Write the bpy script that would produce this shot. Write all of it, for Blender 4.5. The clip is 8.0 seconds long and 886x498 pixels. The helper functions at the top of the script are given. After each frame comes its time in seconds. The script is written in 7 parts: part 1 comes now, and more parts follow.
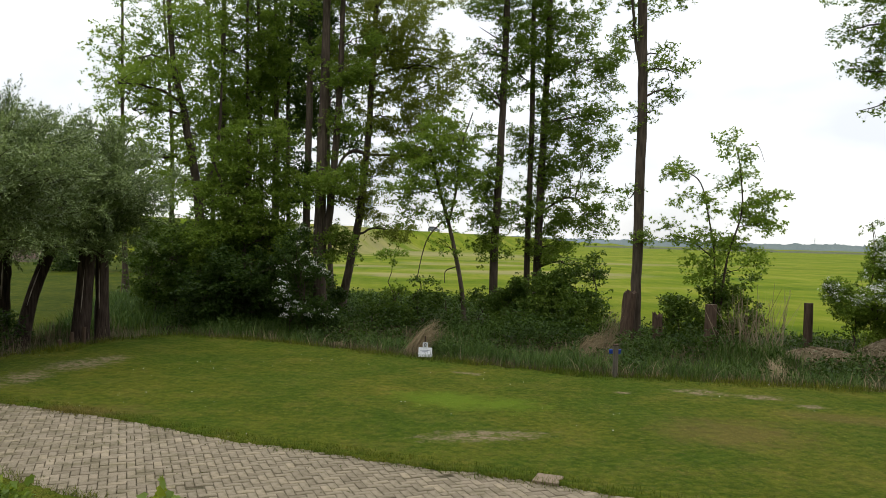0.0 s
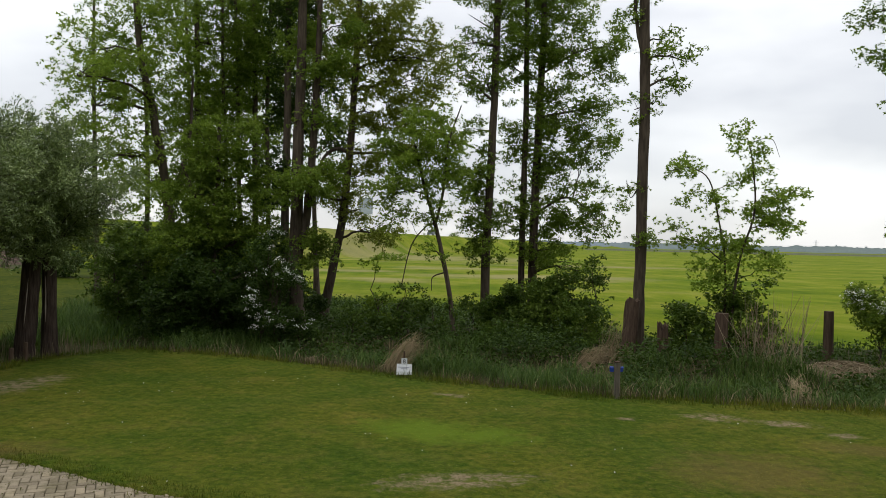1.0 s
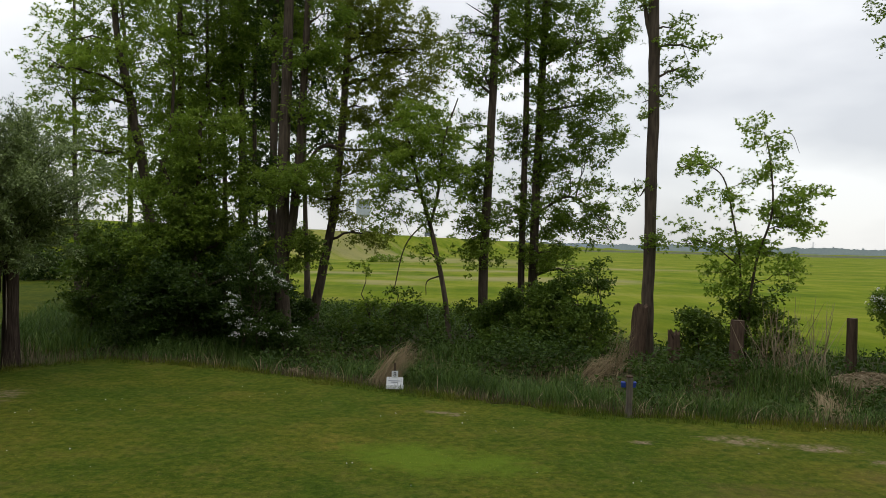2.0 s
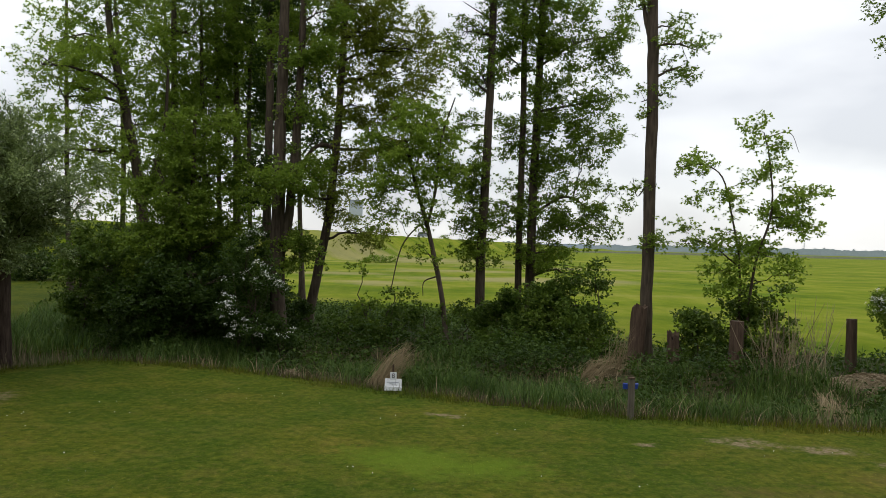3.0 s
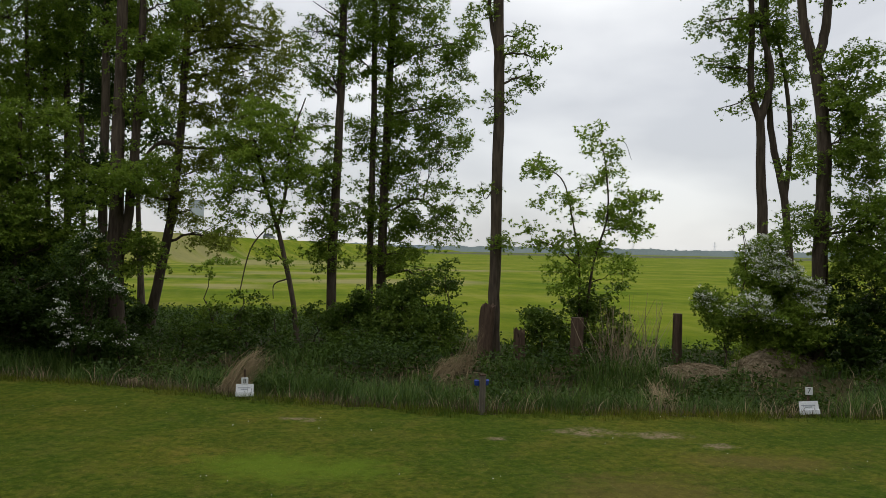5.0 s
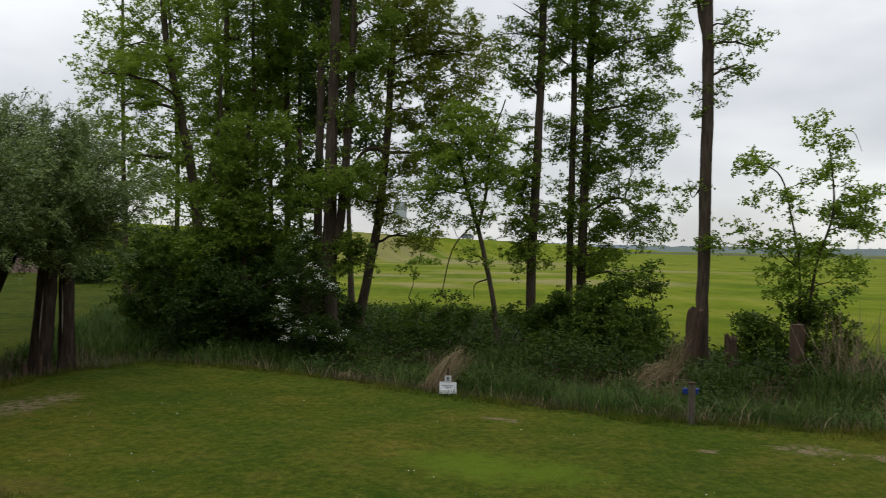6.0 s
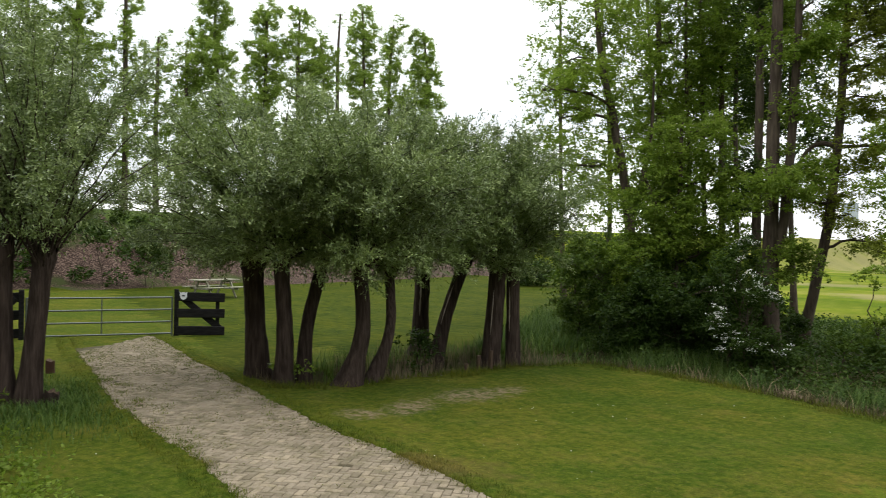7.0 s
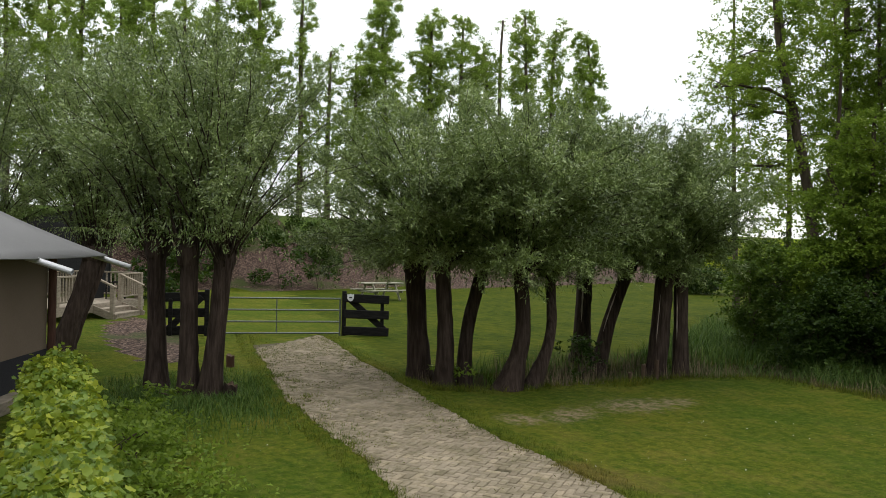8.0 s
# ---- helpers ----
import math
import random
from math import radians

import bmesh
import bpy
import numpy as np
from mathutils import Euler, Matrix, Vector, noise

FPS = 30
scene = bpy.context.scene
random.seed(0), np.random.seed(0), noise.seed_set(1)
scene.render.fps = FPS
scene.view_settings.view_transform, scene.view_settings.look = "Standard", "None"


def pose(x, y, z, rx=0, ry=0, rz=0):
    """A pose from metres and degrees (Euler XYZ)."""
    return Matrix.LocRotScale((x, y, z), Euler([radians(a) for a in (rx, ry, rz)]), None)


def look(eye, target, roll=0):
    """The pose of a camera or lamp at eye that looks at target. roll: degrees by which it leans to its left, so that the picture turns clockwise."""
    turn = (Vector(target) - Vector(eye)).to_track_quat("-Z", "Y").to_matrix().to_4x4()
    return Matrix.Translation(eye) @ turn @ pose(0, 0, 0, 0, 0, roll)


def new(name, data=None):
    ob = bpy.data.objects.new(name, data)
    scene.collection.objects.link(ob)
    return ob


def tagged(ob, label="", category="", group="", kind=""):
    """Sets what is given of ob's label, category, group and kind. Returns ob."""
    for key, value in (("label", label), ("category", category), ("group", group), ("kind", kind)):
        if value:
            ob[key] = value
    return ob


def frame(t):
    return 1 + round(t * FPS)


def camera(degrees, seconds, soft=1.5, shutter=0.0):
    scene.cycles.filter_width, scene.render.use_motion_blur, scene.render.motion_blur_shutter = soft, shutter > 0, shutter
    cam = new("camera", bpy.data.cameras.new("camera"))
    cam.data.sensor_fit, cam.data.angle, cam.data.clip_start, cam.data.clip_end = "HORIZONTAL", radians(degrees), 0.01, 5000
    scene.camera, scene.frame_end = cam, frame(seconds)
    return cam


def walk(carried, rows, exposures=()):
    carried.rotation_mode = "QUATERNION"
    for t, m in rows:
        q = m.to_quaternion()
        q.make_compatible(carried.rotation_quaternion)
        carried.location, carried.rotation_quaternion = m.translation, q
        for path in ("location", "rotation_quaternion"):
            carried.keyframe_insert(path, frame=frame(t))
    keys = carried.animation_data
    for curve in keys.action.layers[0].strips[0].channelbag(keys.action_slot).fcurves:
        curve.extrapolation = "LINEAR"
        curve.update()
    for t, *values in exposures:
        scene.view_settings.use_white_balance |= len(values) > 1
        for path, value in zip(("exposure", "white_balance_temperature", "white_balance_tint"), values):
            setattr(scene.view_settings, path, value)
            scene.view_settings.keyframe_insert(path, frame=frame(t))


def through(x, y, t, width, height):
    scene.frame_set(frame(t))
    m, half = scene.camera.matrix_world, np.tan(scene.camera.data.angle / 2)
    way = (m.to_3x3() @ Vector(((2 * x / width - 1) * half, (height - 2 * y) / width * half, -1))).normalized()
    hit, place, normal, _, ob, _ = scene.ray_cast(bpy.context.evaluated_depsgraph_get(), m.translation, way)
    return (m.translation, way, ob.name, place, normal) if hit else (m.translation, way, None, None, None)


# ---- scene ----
cam = camera(58.75, 8.0, soft=0.85, shutter=0.09)
PATH = [
    (0.0, (-0.041, 0.176, 2.815), (-0.038, 12.175, 2.677), 1.50),
    (0.5, (0.194, 1.150, 2.825), (0.191, 13.150, 2.713), 1.43),
    (1.0, (0.391, 2.148, 2.825), (0.379, 14.148, 2.743), 1.24),
    (1.5, (0.475, 3.030, 2.840), (0.475, 15.030, 2.772), 1.27),
    (2.1, (0.444, 3.624, 2.830), (0.474, 15.624, 2.774), 1.28),
    (3.0, (0.328, 3.744, 2.818), (0.466, 15.743, 2.772), 1.32),
    (3.5, (0.229, 3.680, 2.828), (0.856, 15.664, 2.798), 1.28),
    (4.0, (0.250, 3.642, 2.813), (1.638, 15.562, 2.821), 1.09),
    (4.2, (0.252, 3.592, 2.820), (1.946, 15.472, 2.830), 1.09),
    (4.75, (0.216, 3.624, 2.822), (2.690, 15.366, 2.842), 1.08),
    (5.3, (0.190, 3.672, 2.826), (2.324, 15.480, 2.848), 1.08),
    (5.5, (0.282, 3.670, 2.838), (1.876, 15.563, 2.839), 1.10),
    (6.0, (0.124, 3.768, 2.843), (-0.404, 15.756, 2.807), 1.09),
    (6.5, (0.034, 3.845, 2.832), (-3.732, 15.238, 2.771), 1.14),
    (7.0, (-0.044, 3.948, 2.820), (-6.577, 14.014, 2.759), 1.09),
    (7.5, (-0.101, 4.013, 2.797), (-8.140, 12.923, 2.752), 1.28),
    (8.0, (-0.134, 4.097, 2.768), (-8.576, 12.625, 2.748), 1.36),
]
walk(cam, [(t, look(eye, target, roll)) for t, eye, target, roll in PATH],
     exposures=[(0.0, -0.73), (0.5, -0.94), (1.0, -1.00), (1.7, -1.10), (3.0, -0.95), (4.2, -1.22), (5.5, -1.25), (6.0, -1.24), (6.5, -0.60), (7.0, -0.38), (7.5, -0.60), (8.0, -0.57)])

# ---- world and light ----
world = bpy.data.worlds.new("overcast_sky")
scene.world = world
world.use_nodes = True
wn, wl = world.node_tree.nodes, world.node_tree.links
wn.clear()
w_out = wn.new("ShaderNodeOutputWorld")
w_sky = wn.new("ShaderNodeTexSky")
w_sky.sky_type, w_sky.sun_disc = "NISHITA", False
w_sky.sun_elevation, w_sky.sun_rotation = radians(76), radians(-72)
w_sky_bg = wn.new("ShaderNodeBackground")
w_sky_bg.inputs["Strength"].default_value = 0.05
w_co = wn.new("ShaderNodeTexCoord")
w_map = wn.new("ShaderNodeMapping")
w_map.inputs["Scale"].default_value = (1.6, 1.6, 4.5)
w_noise = wn.new("ShaderNodeTexNoise")
w_noise.inputs["Scale"].default_value, w_noise.inputs["Detail"].default_value = 1.7, 5.0
w_noise.inputs["Roughness"].default_value = 0.45
w_ramp = wn.new("ShaderNodeValToRGB")
w_ramp.color_ramp.elements[0].position, w_ramp.color_ramp.elements[0].color = 0.38, (0.78, 0.787, 0.81, 1)
w_ramp.color_ramp.elements[1].position, w_ramp.color_ramp.elements[1].color = 0.6, (1.12, 1.12, 1.11, 1)
w_cloud = wn.new("ShaderNodeBackground")
w_add = wn.new("ShaderNodeAddShader")
# an overcast sky is brighter overhead than at the horizon
w_sep = wn.new("ShaderNodeSeparateXYZ")
w_rise = wn.new("ShaderNodeMapRange")
w_rise.inputs["To Min"].default_value, w_rise.inputs["To Max"].default_value = 1.56, 2.95
wl.new(w_co.outputs["Generated"], w_sep.inputs[0])
wl.new(w_sep.outputs["Z"], w_rise.inputs["Value"])
wl.new(w_rise.outputs[0], w_cloud.inputs["Strength"])
wl.new(w_sky.outputs[0], w_sky_bg.inputs["Color"])
wl.new(w_co.outputs["Generated"], w_map.inputs["Vector"])
wl.new(w_map.outputs[0], w_noise.inputs["Vector"])
wl.new(w_noise.outputs["Fac"], w_ramp.inputs["Fac"])
wl.new(w_ramp.outputs["Color"], w_cloud.inputs["Color"])
wl.new(w_cloud.outputs[0], w_add.inputs[0])
wl.new(w_sky_bg.outputs[0], w_add.inputs[1])
wl.new(w_add.outputs[0], w_out.inputs["Surface"])

sun = new("sun", bpy.data.lights.new("sun", "SUN"))
sun.data.energy, sun.data.angle, sun.data.color = 0.3, radians(25), (1.0, 0.97, 0.92)
sun.matrix_world = look((-9, 3, 38), (0, 0, 0))


# ---- materials ----


def shader(name, rough=0.8, metal=0.0):
    m = bpy.data.materials.new(name)
    m.use_nodes = True
    nt = m.node_tree
    b = nt.nodes["Principled BSDF"]
    b.inputs["Roughness"].default_value, b.inputs["Metallic"].default_value = rough, metal
    b.inputs["Specular IOR Level"].default_value = 0.5 if rough < 0.55 else 0.12
    return m, nt, b


def ramp(nt, stops):
    r = nt.nodes.new("ShaderNodeValToRGB")
    e = r.color_ramp.elements
    while len(e) < len(stops):
        e.new(0.5)
    for el, (p, c) in zip(e, stops):
        el.position, el.color = p, (*c, 1)
    return r


def noise_tex(nt, scale, detail=4.0, stretch=(1, 1, 1), rough=0.55):
    co = nt.nodes.new("ShaderNodeTexCoord")
    mp = nt.nodes.new("ShaderNodeMapping")
    mp.inputs["Scale"].default_value = stretch
    n = nt.nodes.new("ShaderNodeTexNoise")
    n.inputs["Scale"].default_value, n.inputs["Detail"].default_value = scale, detail
    n.inputs["Roughness"].default_value = rough
    nt.links.new(co.outputs["Object"], mp.inputs["Vector"])
    nt.links.new(mp.outputs[0], n.inputs["Vector"])
    return n


def mix(nt, fac, a, b, kind="MIX"):
    m = nt.nodes.new("ShaderNodeMix")
    m.data_type, m.blend_type = "RGBA", kind
    for socket, v in ((m.inputs["Factor"], fac), (m.inputs[6], a), (m.inputs[7], b)):
        if isinstance(v, bpy.types.NodeSocket):
            nt.links.new(v, socket)
        else:
            socket.default_value = v if isinstance(v, (int, float)) else (*v, 1)
    return m.outputs[2]


def bump(nt, b, height, strength, dist):
    n = nt.nodes.new("ShaderNodeBump")
    n.inputs["Strength"].default_value, n.inputs["Distance"].default_value = strength, dist
    nt.links.new(height, n.inputs["Height"])
    nt.links.new(n.outputs[0], b.inputs["Normal"])


def two_scale(name, stops_big, stops_fine, big=0.5, fine=30, rough=0.85, relief=0.4, dist=0.02, stretch=(1, 1, 1), metal=0.0, blend=0.5):
    """Colour from a coarse and a fine noise, relief from the fine one."""
    m, nt, b = shader(name, rough, metal)
    nb, nf = noise_tex(nt, big, 5, stretch), noise_tex(nt, fine, 6, stretch)
    rb, rf = ramp(nt, stops_big), ramp(nt, stops_fine)
    nt.links.new(nb.outputs["Fac"], rb.inputs["Fac"])
    nt.links.new(nf.outputs["Fac"], rf.inputs["Fac"])
    nt.links.new(mix(nt, blend, rb.outputs[0], rf.outputs[0]), b.inputs["Base Color"])
    bump(nt, b, nf.outputs["Fac"], relief, dist)
    return m


def leaf_material(name, dark, mid, light, glow=0.4, rough=0.56, patch=0.7, through=(0.26, 0.34, 0.03)):
    """Leaves vary one by one and from spray to spray; part of the light shines through."""
    m, nt, b = shader(name, rough)
    b.inputs["Specular IOR Level"].default_value = 0.2
    g = nt.nodes.new("ShaderNodeNewGeometry")
    n = noise_tex(nt, patch, 3)
    r1 = ramp(nt, [(0.0, dark), (0.5, mid), (1.0, light)])
    r2 = ramp(nt, [(0.3, dark), (0.55, mid), (0.75, light)])
    nt.links.new(g.outputs["Random Per Island"], r1.inputs["Fac"])
    nt.links.new(n.outputs["Fac"], r2.inputs["Fac"])
    col = mix(nt, 0.5, r1.outputs[0], r2.outputs[0])
    nt.links.new(col, b.inputs["Base Color"])
    t = nt.nodes.new("ShaderNodeBsdfTranslucent")
    nt.links.new(mix(nt, 0.5, col, through), t.inputs["Color"])
    s = nt.nodes.new("ShaderNodeMixShader")
    s.inputs["Fac"].default_value = glow
    nt.links.new(b.outputs[0], s.inputs[1])
    nt.links.new(t.outputs[0], s.inputs[2])
    nt.links.new(s.outputs[0], nt.nodes["Material Output"].inputs["Surface"])
    return m


def spots(nt, places, wobble):
    """1 inside the given ellipses (x, y, rx, ry, turn), with a ragged edge."""
    co = nt.nodes.new("ShaderNodeTexCoord")
    out = None
    for x, y, rx, ry, turn in places:
        mp = nt.nodes.new("ShaderNodeMapping")
        mp.vector_type = "TEXTURE"
        mp.inputs["Location"].default_value, mp.inputs["Rotation"].default_value = (x, y, 0), (0, 0, radians(turn))
        mp.inputs["Scale"].default_value = (rx, ry, 50)
        ln = nt.nodes.new("ShaderNodeVectorMath")
        ln.operation = "LENGTH"
        nt.links.new(co.outputs["Object"], mp.inputs["Vector"])
        nt.links.new(mp.outputs[0], ln.inputs[0])
        if out is None:
            out = ln.outputs["Value"]
        else:
            mn = nt.nodes.new("ShaderNodeMath")
            mn.operation = "MINIMUM"
            nt.links.new(out, mn.inputs[0])
            nt.links.new(ln.outputs["Value"], mn.inputs[1])
            out = mn.outputs[0]
    n = noise_tex(nt, wobble, 8, rough=0.8)
    ad = nt.nodes.new("ShaderNodeMath")
    ad.operation = "MULTIPLY_ADD"
    nt.links.new(n.outputs["Fac"], ad.inputs[0])
    ad.inputs[1].default_value = 3.8
    nt.links.new(out, ad.inputs[2])
    mr = nt.nodes.new("ShaderNodeMapRange")
    mr.inputs["From Min"].default_value, mr.inputs["From Max"].default_value = 3.12, 2.3
    nt.links.new(ad.outputs[0], mr.inputs["Value"])
    return mr.outputs[0]


BARE = [(0.5, 9.6, 0.75, 0.26, 12), (4.15, 12.8, 0.42, 0.24, -15), (5.0, 12.5, 0.42, 0.2, -10), (-6.35, 13.9, 0.46, 0.7, -14), (-6.6, 12.6, 0.34, 0.6, 10), (-6.85, 11.8, 0.36, 0.3, -10),
        (-6.1, 14.6, 0.3, 0.4, 0), (5.5, 11.85, 0.22, 0.15, 0), (0.5, 14.0, 0.3, 0.12, -25), (2.9, 12.6, 0.14, 0.1, 0)]


def lawn_colour(nt):
    """Mown grass: broad worn and lush areas, clover clumps, dry flecks and a fine grain."""
    big, mid, fine = noise_tex(nt, 0.3, 4), noise_tex(nt, 1.5, 8, rough=0.68), noise_tex(nt, 30, 8, rough=0.75)
    rb = ramp(nt, [(0.4, (0.0288, 0.0586, 0.00613)), (0.5, (0.0656, 0.0967, 0.0107)), (0.6, (0.116, 0.119, 0.0192))])
    rm = ramp(nt, [(0.4, (0.024, 0.0507, 0.00536)), (0.5, (0.0656, 0.0967, 0.0107)), (0.6, (0.16, 0.135, 0.0345))])
    rf = ramp(nt, [(0.34, (0.024, 0.0444, 0.0046)), (0.64, (0.148, 0.175, 0.0245))])
    for n, r in ((big, rb), (mid, rm), (fine, rf)):
        nt.links.new(n.outputs["Fac"], r.inputs["Fac"])
    c = mix(nt, 0.55, rb.outputs[0], rm.outputs[0])
    c = mix(nt, 0.3, c, rf.outputs[0])
    for scale, lo, hi, top, tint in ((4.2, 0.52, 0.62, 0.8, (0.0288, 0.0698, 0.00691)), (11.0, 0.55, 0.66, 0.65, (0.168, 0.135, 0.046)), (7.0, 0.54, 0.66, 0.6, (0.1, 0.139, 0.0153))):
        n = noise_tex(nt, scale, 7, rough=0.72)
        r = ramp(nt, [(lo, (0, 0, 0)), (hi, (top, top, top))])
        nt.links.new(n.outputs["Fac"], r.inputs["Fac"])
        c = mix(nt, r.outputs[0], c, tint)
    tuft = noise_tex(nt, 8.5, 9, rough=0.78)
    rt = ramp(nt, [(0.41, (0.0294, 0.0539, 0.00475)), (0.5, (0.0782, 0.11, 0.0114)), (0.6, (0.152, 0.167, 0.0209))])
    nt.links.new(tuft.outputs["Fac"], rt.inputs["Fac"])
    c = mix(nt, 0.42, c, rt.outputs[0])
    wide = noise_tex(nt, 0.55, 5, rough=0.6)
    rw = ramp(nt, [(0.38, (0.86, 0.94, 0.86)), (0.5, (1.06, 1.01, 0.97)), (0.62, (1.27, 1.09, 1.08))])
    nt.links.new(wide.outputs["Fac"], rw.inputs["Fac"])
    c = mix(nt, 1.0, c, rw.outputs[0], "MULTIPLY")
    fresh = spots(nt, [(0.35, 11.6, 1.05, 0.6, -20)], 1.2)
    half = nt.nodes.new("ShaderNodeMath")
    half.operation = "MULTIPLY"
    half.inputs[1].default_value = 0.85
    nt.links.new(fresh, half.inputs[0])
    c = mix(nt, half.outputs[0], c, (0.118, 0.178, 0.0165))
    tired = nt.nodes.new("ShaderNodeMath")
    tired.operation = "MULTIPLY"
    tired.inputs[1].default_value = 0.42
    nt.links.new(spots(nt, [(3.7, 10.1, 1.0, 0.8, 0), (5.6, 11.1, 0.9, 0.4, -15), (-4.6, 10.2, 0.8, 0.5, 20)], 3.0), tired.inputs[0])
    c = mix(nt, tired.outputs[0], c, (0.175, 0.112, 0.045))
    return c, fine


m_lawn, nt, b = shader("lawn_turf", 0.95)
b.inputs["Specular IOR Level"].default_value = 0.03
col, fine = lawn_colour(nt)
straw_n = noise_tex(nt, 25, 5)
straw_r = ramp(nt, [(0.3, (0.16, 0.122, 0.067)), (0.7, (0.33, 0.26, 0.16))])
nt.links.new(straw_n.outputs["Fac"], straw_r.inputs["Fac"])
# grass islands left standing in the worn patches
left_n = noise_tex(nt, 6.5, 8, rough=0.72)
left_r = ramp(nt, [(0.43, (0.08, 0.08, 0.08)), (0.54, (1, 1, 1))])
nt.links.new(left_n.outputs["Fac"], left_r.inputs["Fac"])
worn = mix(nt, 1.0, spots(nt, BARE, 7.0), left_r.outputs[0], "MULTIPLY")
nt.links.new(mix(nt, worn, col, straw_r.outputs[0]), b.inputs["Base Color"])
tuft = noise_tex(nt, 9, 9, rough=0.75)
relief = nt.nodes.new("ShaderNodeMath")
relief.operation = "MULTIPLY_ADD"
relief.inputs[1].default_value = 1.6
nt.links.new(tuft.outputs["Fac"], relief.inputs[0])
nt.links.new(fine.outputs["Fac"], relief.inputs[2])
bump(nt, b, relief.outputs[0], 0.6, 0.05)

m_blade, nt, b = shader("grass_blade", 0.65)
b.inputs["Specular IOR Level"].default_value = 0.1
col, fine = lawn_colour(nt)
g = nt.nodes.new("ShaderNodeNewGeometry")
r = ramp(nt, [(0.0, (0.95, 1.0, 0.9)), (0.7, (1.35, 1.35, 1.2)), (0.97, (1.9, 1.7, 1.5))])
nt.links.new(g.outputs["Random Per Island"], r.inputs["Fac"])
blade_col = mix(nt, 1.0, col, r.outputs[0], "MULTIPLY")
nt.links.new(blade_col, b.inputs["Base Color"])
tr = nt.nodes.new("ShaderNodeBsdfTranslucent")
nt.links.new(blade_col, tr.inputs["Color"])
ms = nt.nodes.new("ShaderNodeMixShader")
ms.inputs["Fac"].default_value = 0.45
nt.links.new(b.outputs[0], ms.inputs[1])
nt.links.new(tr.outputs[0], ms.inputs[2])
nt.links.new(ms.outputs[0], nt.nodes["Material Output"].inputs["Surface"])

m_litter = two_scale("woodland_floor", [(0.35, (0.03, 0.045, 0.012)), (0.65, (0.07, 0.055, 0.025))], [(0.3, (0.025, 0.03, 0.01)), (0.7, (0.1, 0.075, 0.04))], 0.8, 22, 0.95, 0.8, 0.05)
# deep green far turf; its colour is darkened further for tree shade
m_far_lawn = two_scale("shaded_green_turf", [(0.4, (0.026, 0.05, 0.004)), (0.6, (0.068, 0.083, 0.007))], [(0.38, (0.018, 0.036, 0.003)), (0.62, (0.085, 0.093, 0.009))], 0.5, 3.5, 0.95, 0.7, 0.05)
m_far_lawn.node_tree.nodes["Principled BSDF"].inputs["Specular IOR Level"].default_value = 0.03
m_rough = two_scale("rough_grass", [(0.35, (0.045, 0.085, 0.012)), (0.65, (0.09, 0.13, 0.025))], [(0.3, (0.035, 0.065, 0.01)), (0.7, (0.11, 0.14, 0.03))], 0.4, 14, 0.9, 0.8, 0.08)
m_mulch, nt, b = shader("bark_mulch", 0.9)
co = nt.nodes.new("ShaderNodeTexCoord")
vo = nt.nodes.new("ShaderNodeTexVoronoi")
vo.inputs["Scale"].default_value = 20.0
nt.links.new(co.outputs["Object"], vo.inputs["Vector"])
sep = nt.nodes.new("ShaderNodeSeparateColor")
nt.links.new(vo.outputs["Color"], sep.inputs[0])
chip = ramp(nt, [(0.0, (0.018, 0.011, 0.008)), (0.35, (0.05, 0.031, 0.023)), (0.7, (0.105, 0.068, 0.05)), (1.0, (0.24, 0.175, 0.135))])
nt.links.new(sep.outputs[0], chip.inputs["Fac"])
nb = noise_tex(nt, 0.35, 6, rough=0.65)
weed = ramp(nt, [(0.52, (0, 0, 0)), (0.62, (1, 1, 1))])
nt.links.new(nb.outputs["Fac"], weed.inputs["Fac"])
nt.links.new(mix(nt, weed.outputs[0], chip.outputs[0], (0.055, 0.07, 0.02)), b.inputs["Base Color"])
bump(nt, b, sep.outputs[1], 1.0, 0.08)

m_meadow, nt, b = shader("mown_meadow", 0.95)
b.inputs["Specular IOR Level"].default_value = 0.02
n1, n2, n3 = noise_tex(nt, 0.035, 5, (0.5, 2.6, 1)), noise_tex(nt, 0.16, 9, (0.5, 0.8, 1), 0.66), noise_tex(nt, 0.55, 10, (1.0, 0.3, 1), 0.72)
r1 = ramp(nt, [(0.42, (0.077, 0.132, 0.004)), (0.5, (0.134, 0.176, 0.007)), (0.58, (0.175, 0.195, 0.016))])
r2 = ramp(nt, [(0.4, (0.05, 0.1, 0.004)), (0.48, (0.12, 0.165, 0.006)), (0.54, (0.18, 0.2, 0.018)), (0.62, (0.25, 0.235, 0.055))])
r3 = ramp(nt, [(0.36, (0.055, 0.1, 0.006)), (0.5, (0.13, 0.17, 0.009)), (0.62, (0.22, 0.225, 0.035))])
for n, r in ((n1, r1), (n2, r2), (n3, r3)):
    nt.links.new(n.outputs["Fac"], r.inputs["Fac"])
c = mix(nt, 0.72, r1.outputs[0], r2.outputs[0])
c = mix(nt, 0.42, c, r3.outputs[0])
n4 = noise_tex(nt, 0.012, 6, (0.35, 5.0, 1), 0.7)
r4 = ramp(nt, [(0.4, (0.62, 0.66, 0.7)), (0.5, (1.0, 1.0, 1.0)), (0.6, (1.25, 1.2, 1.5))])
nt.links.new(n4.outputs["Fac"], r4.inputs["Fac"])
c = mix(nt, 0.25, c, r4.outputs[0], "MULTIPLY")
dry = spots(nt, [(-4, 130, 22, 26, 10), (6, 60, 9, 5, 0), (-3, 52, 3, 3, 0), (2, 78, 8, 4, 5), (-9, 66, 5, 3, 0), (18, 95, 14, 5, 0)], 0.12)
drym = nt.nodes.new("ShaderNodeMath")
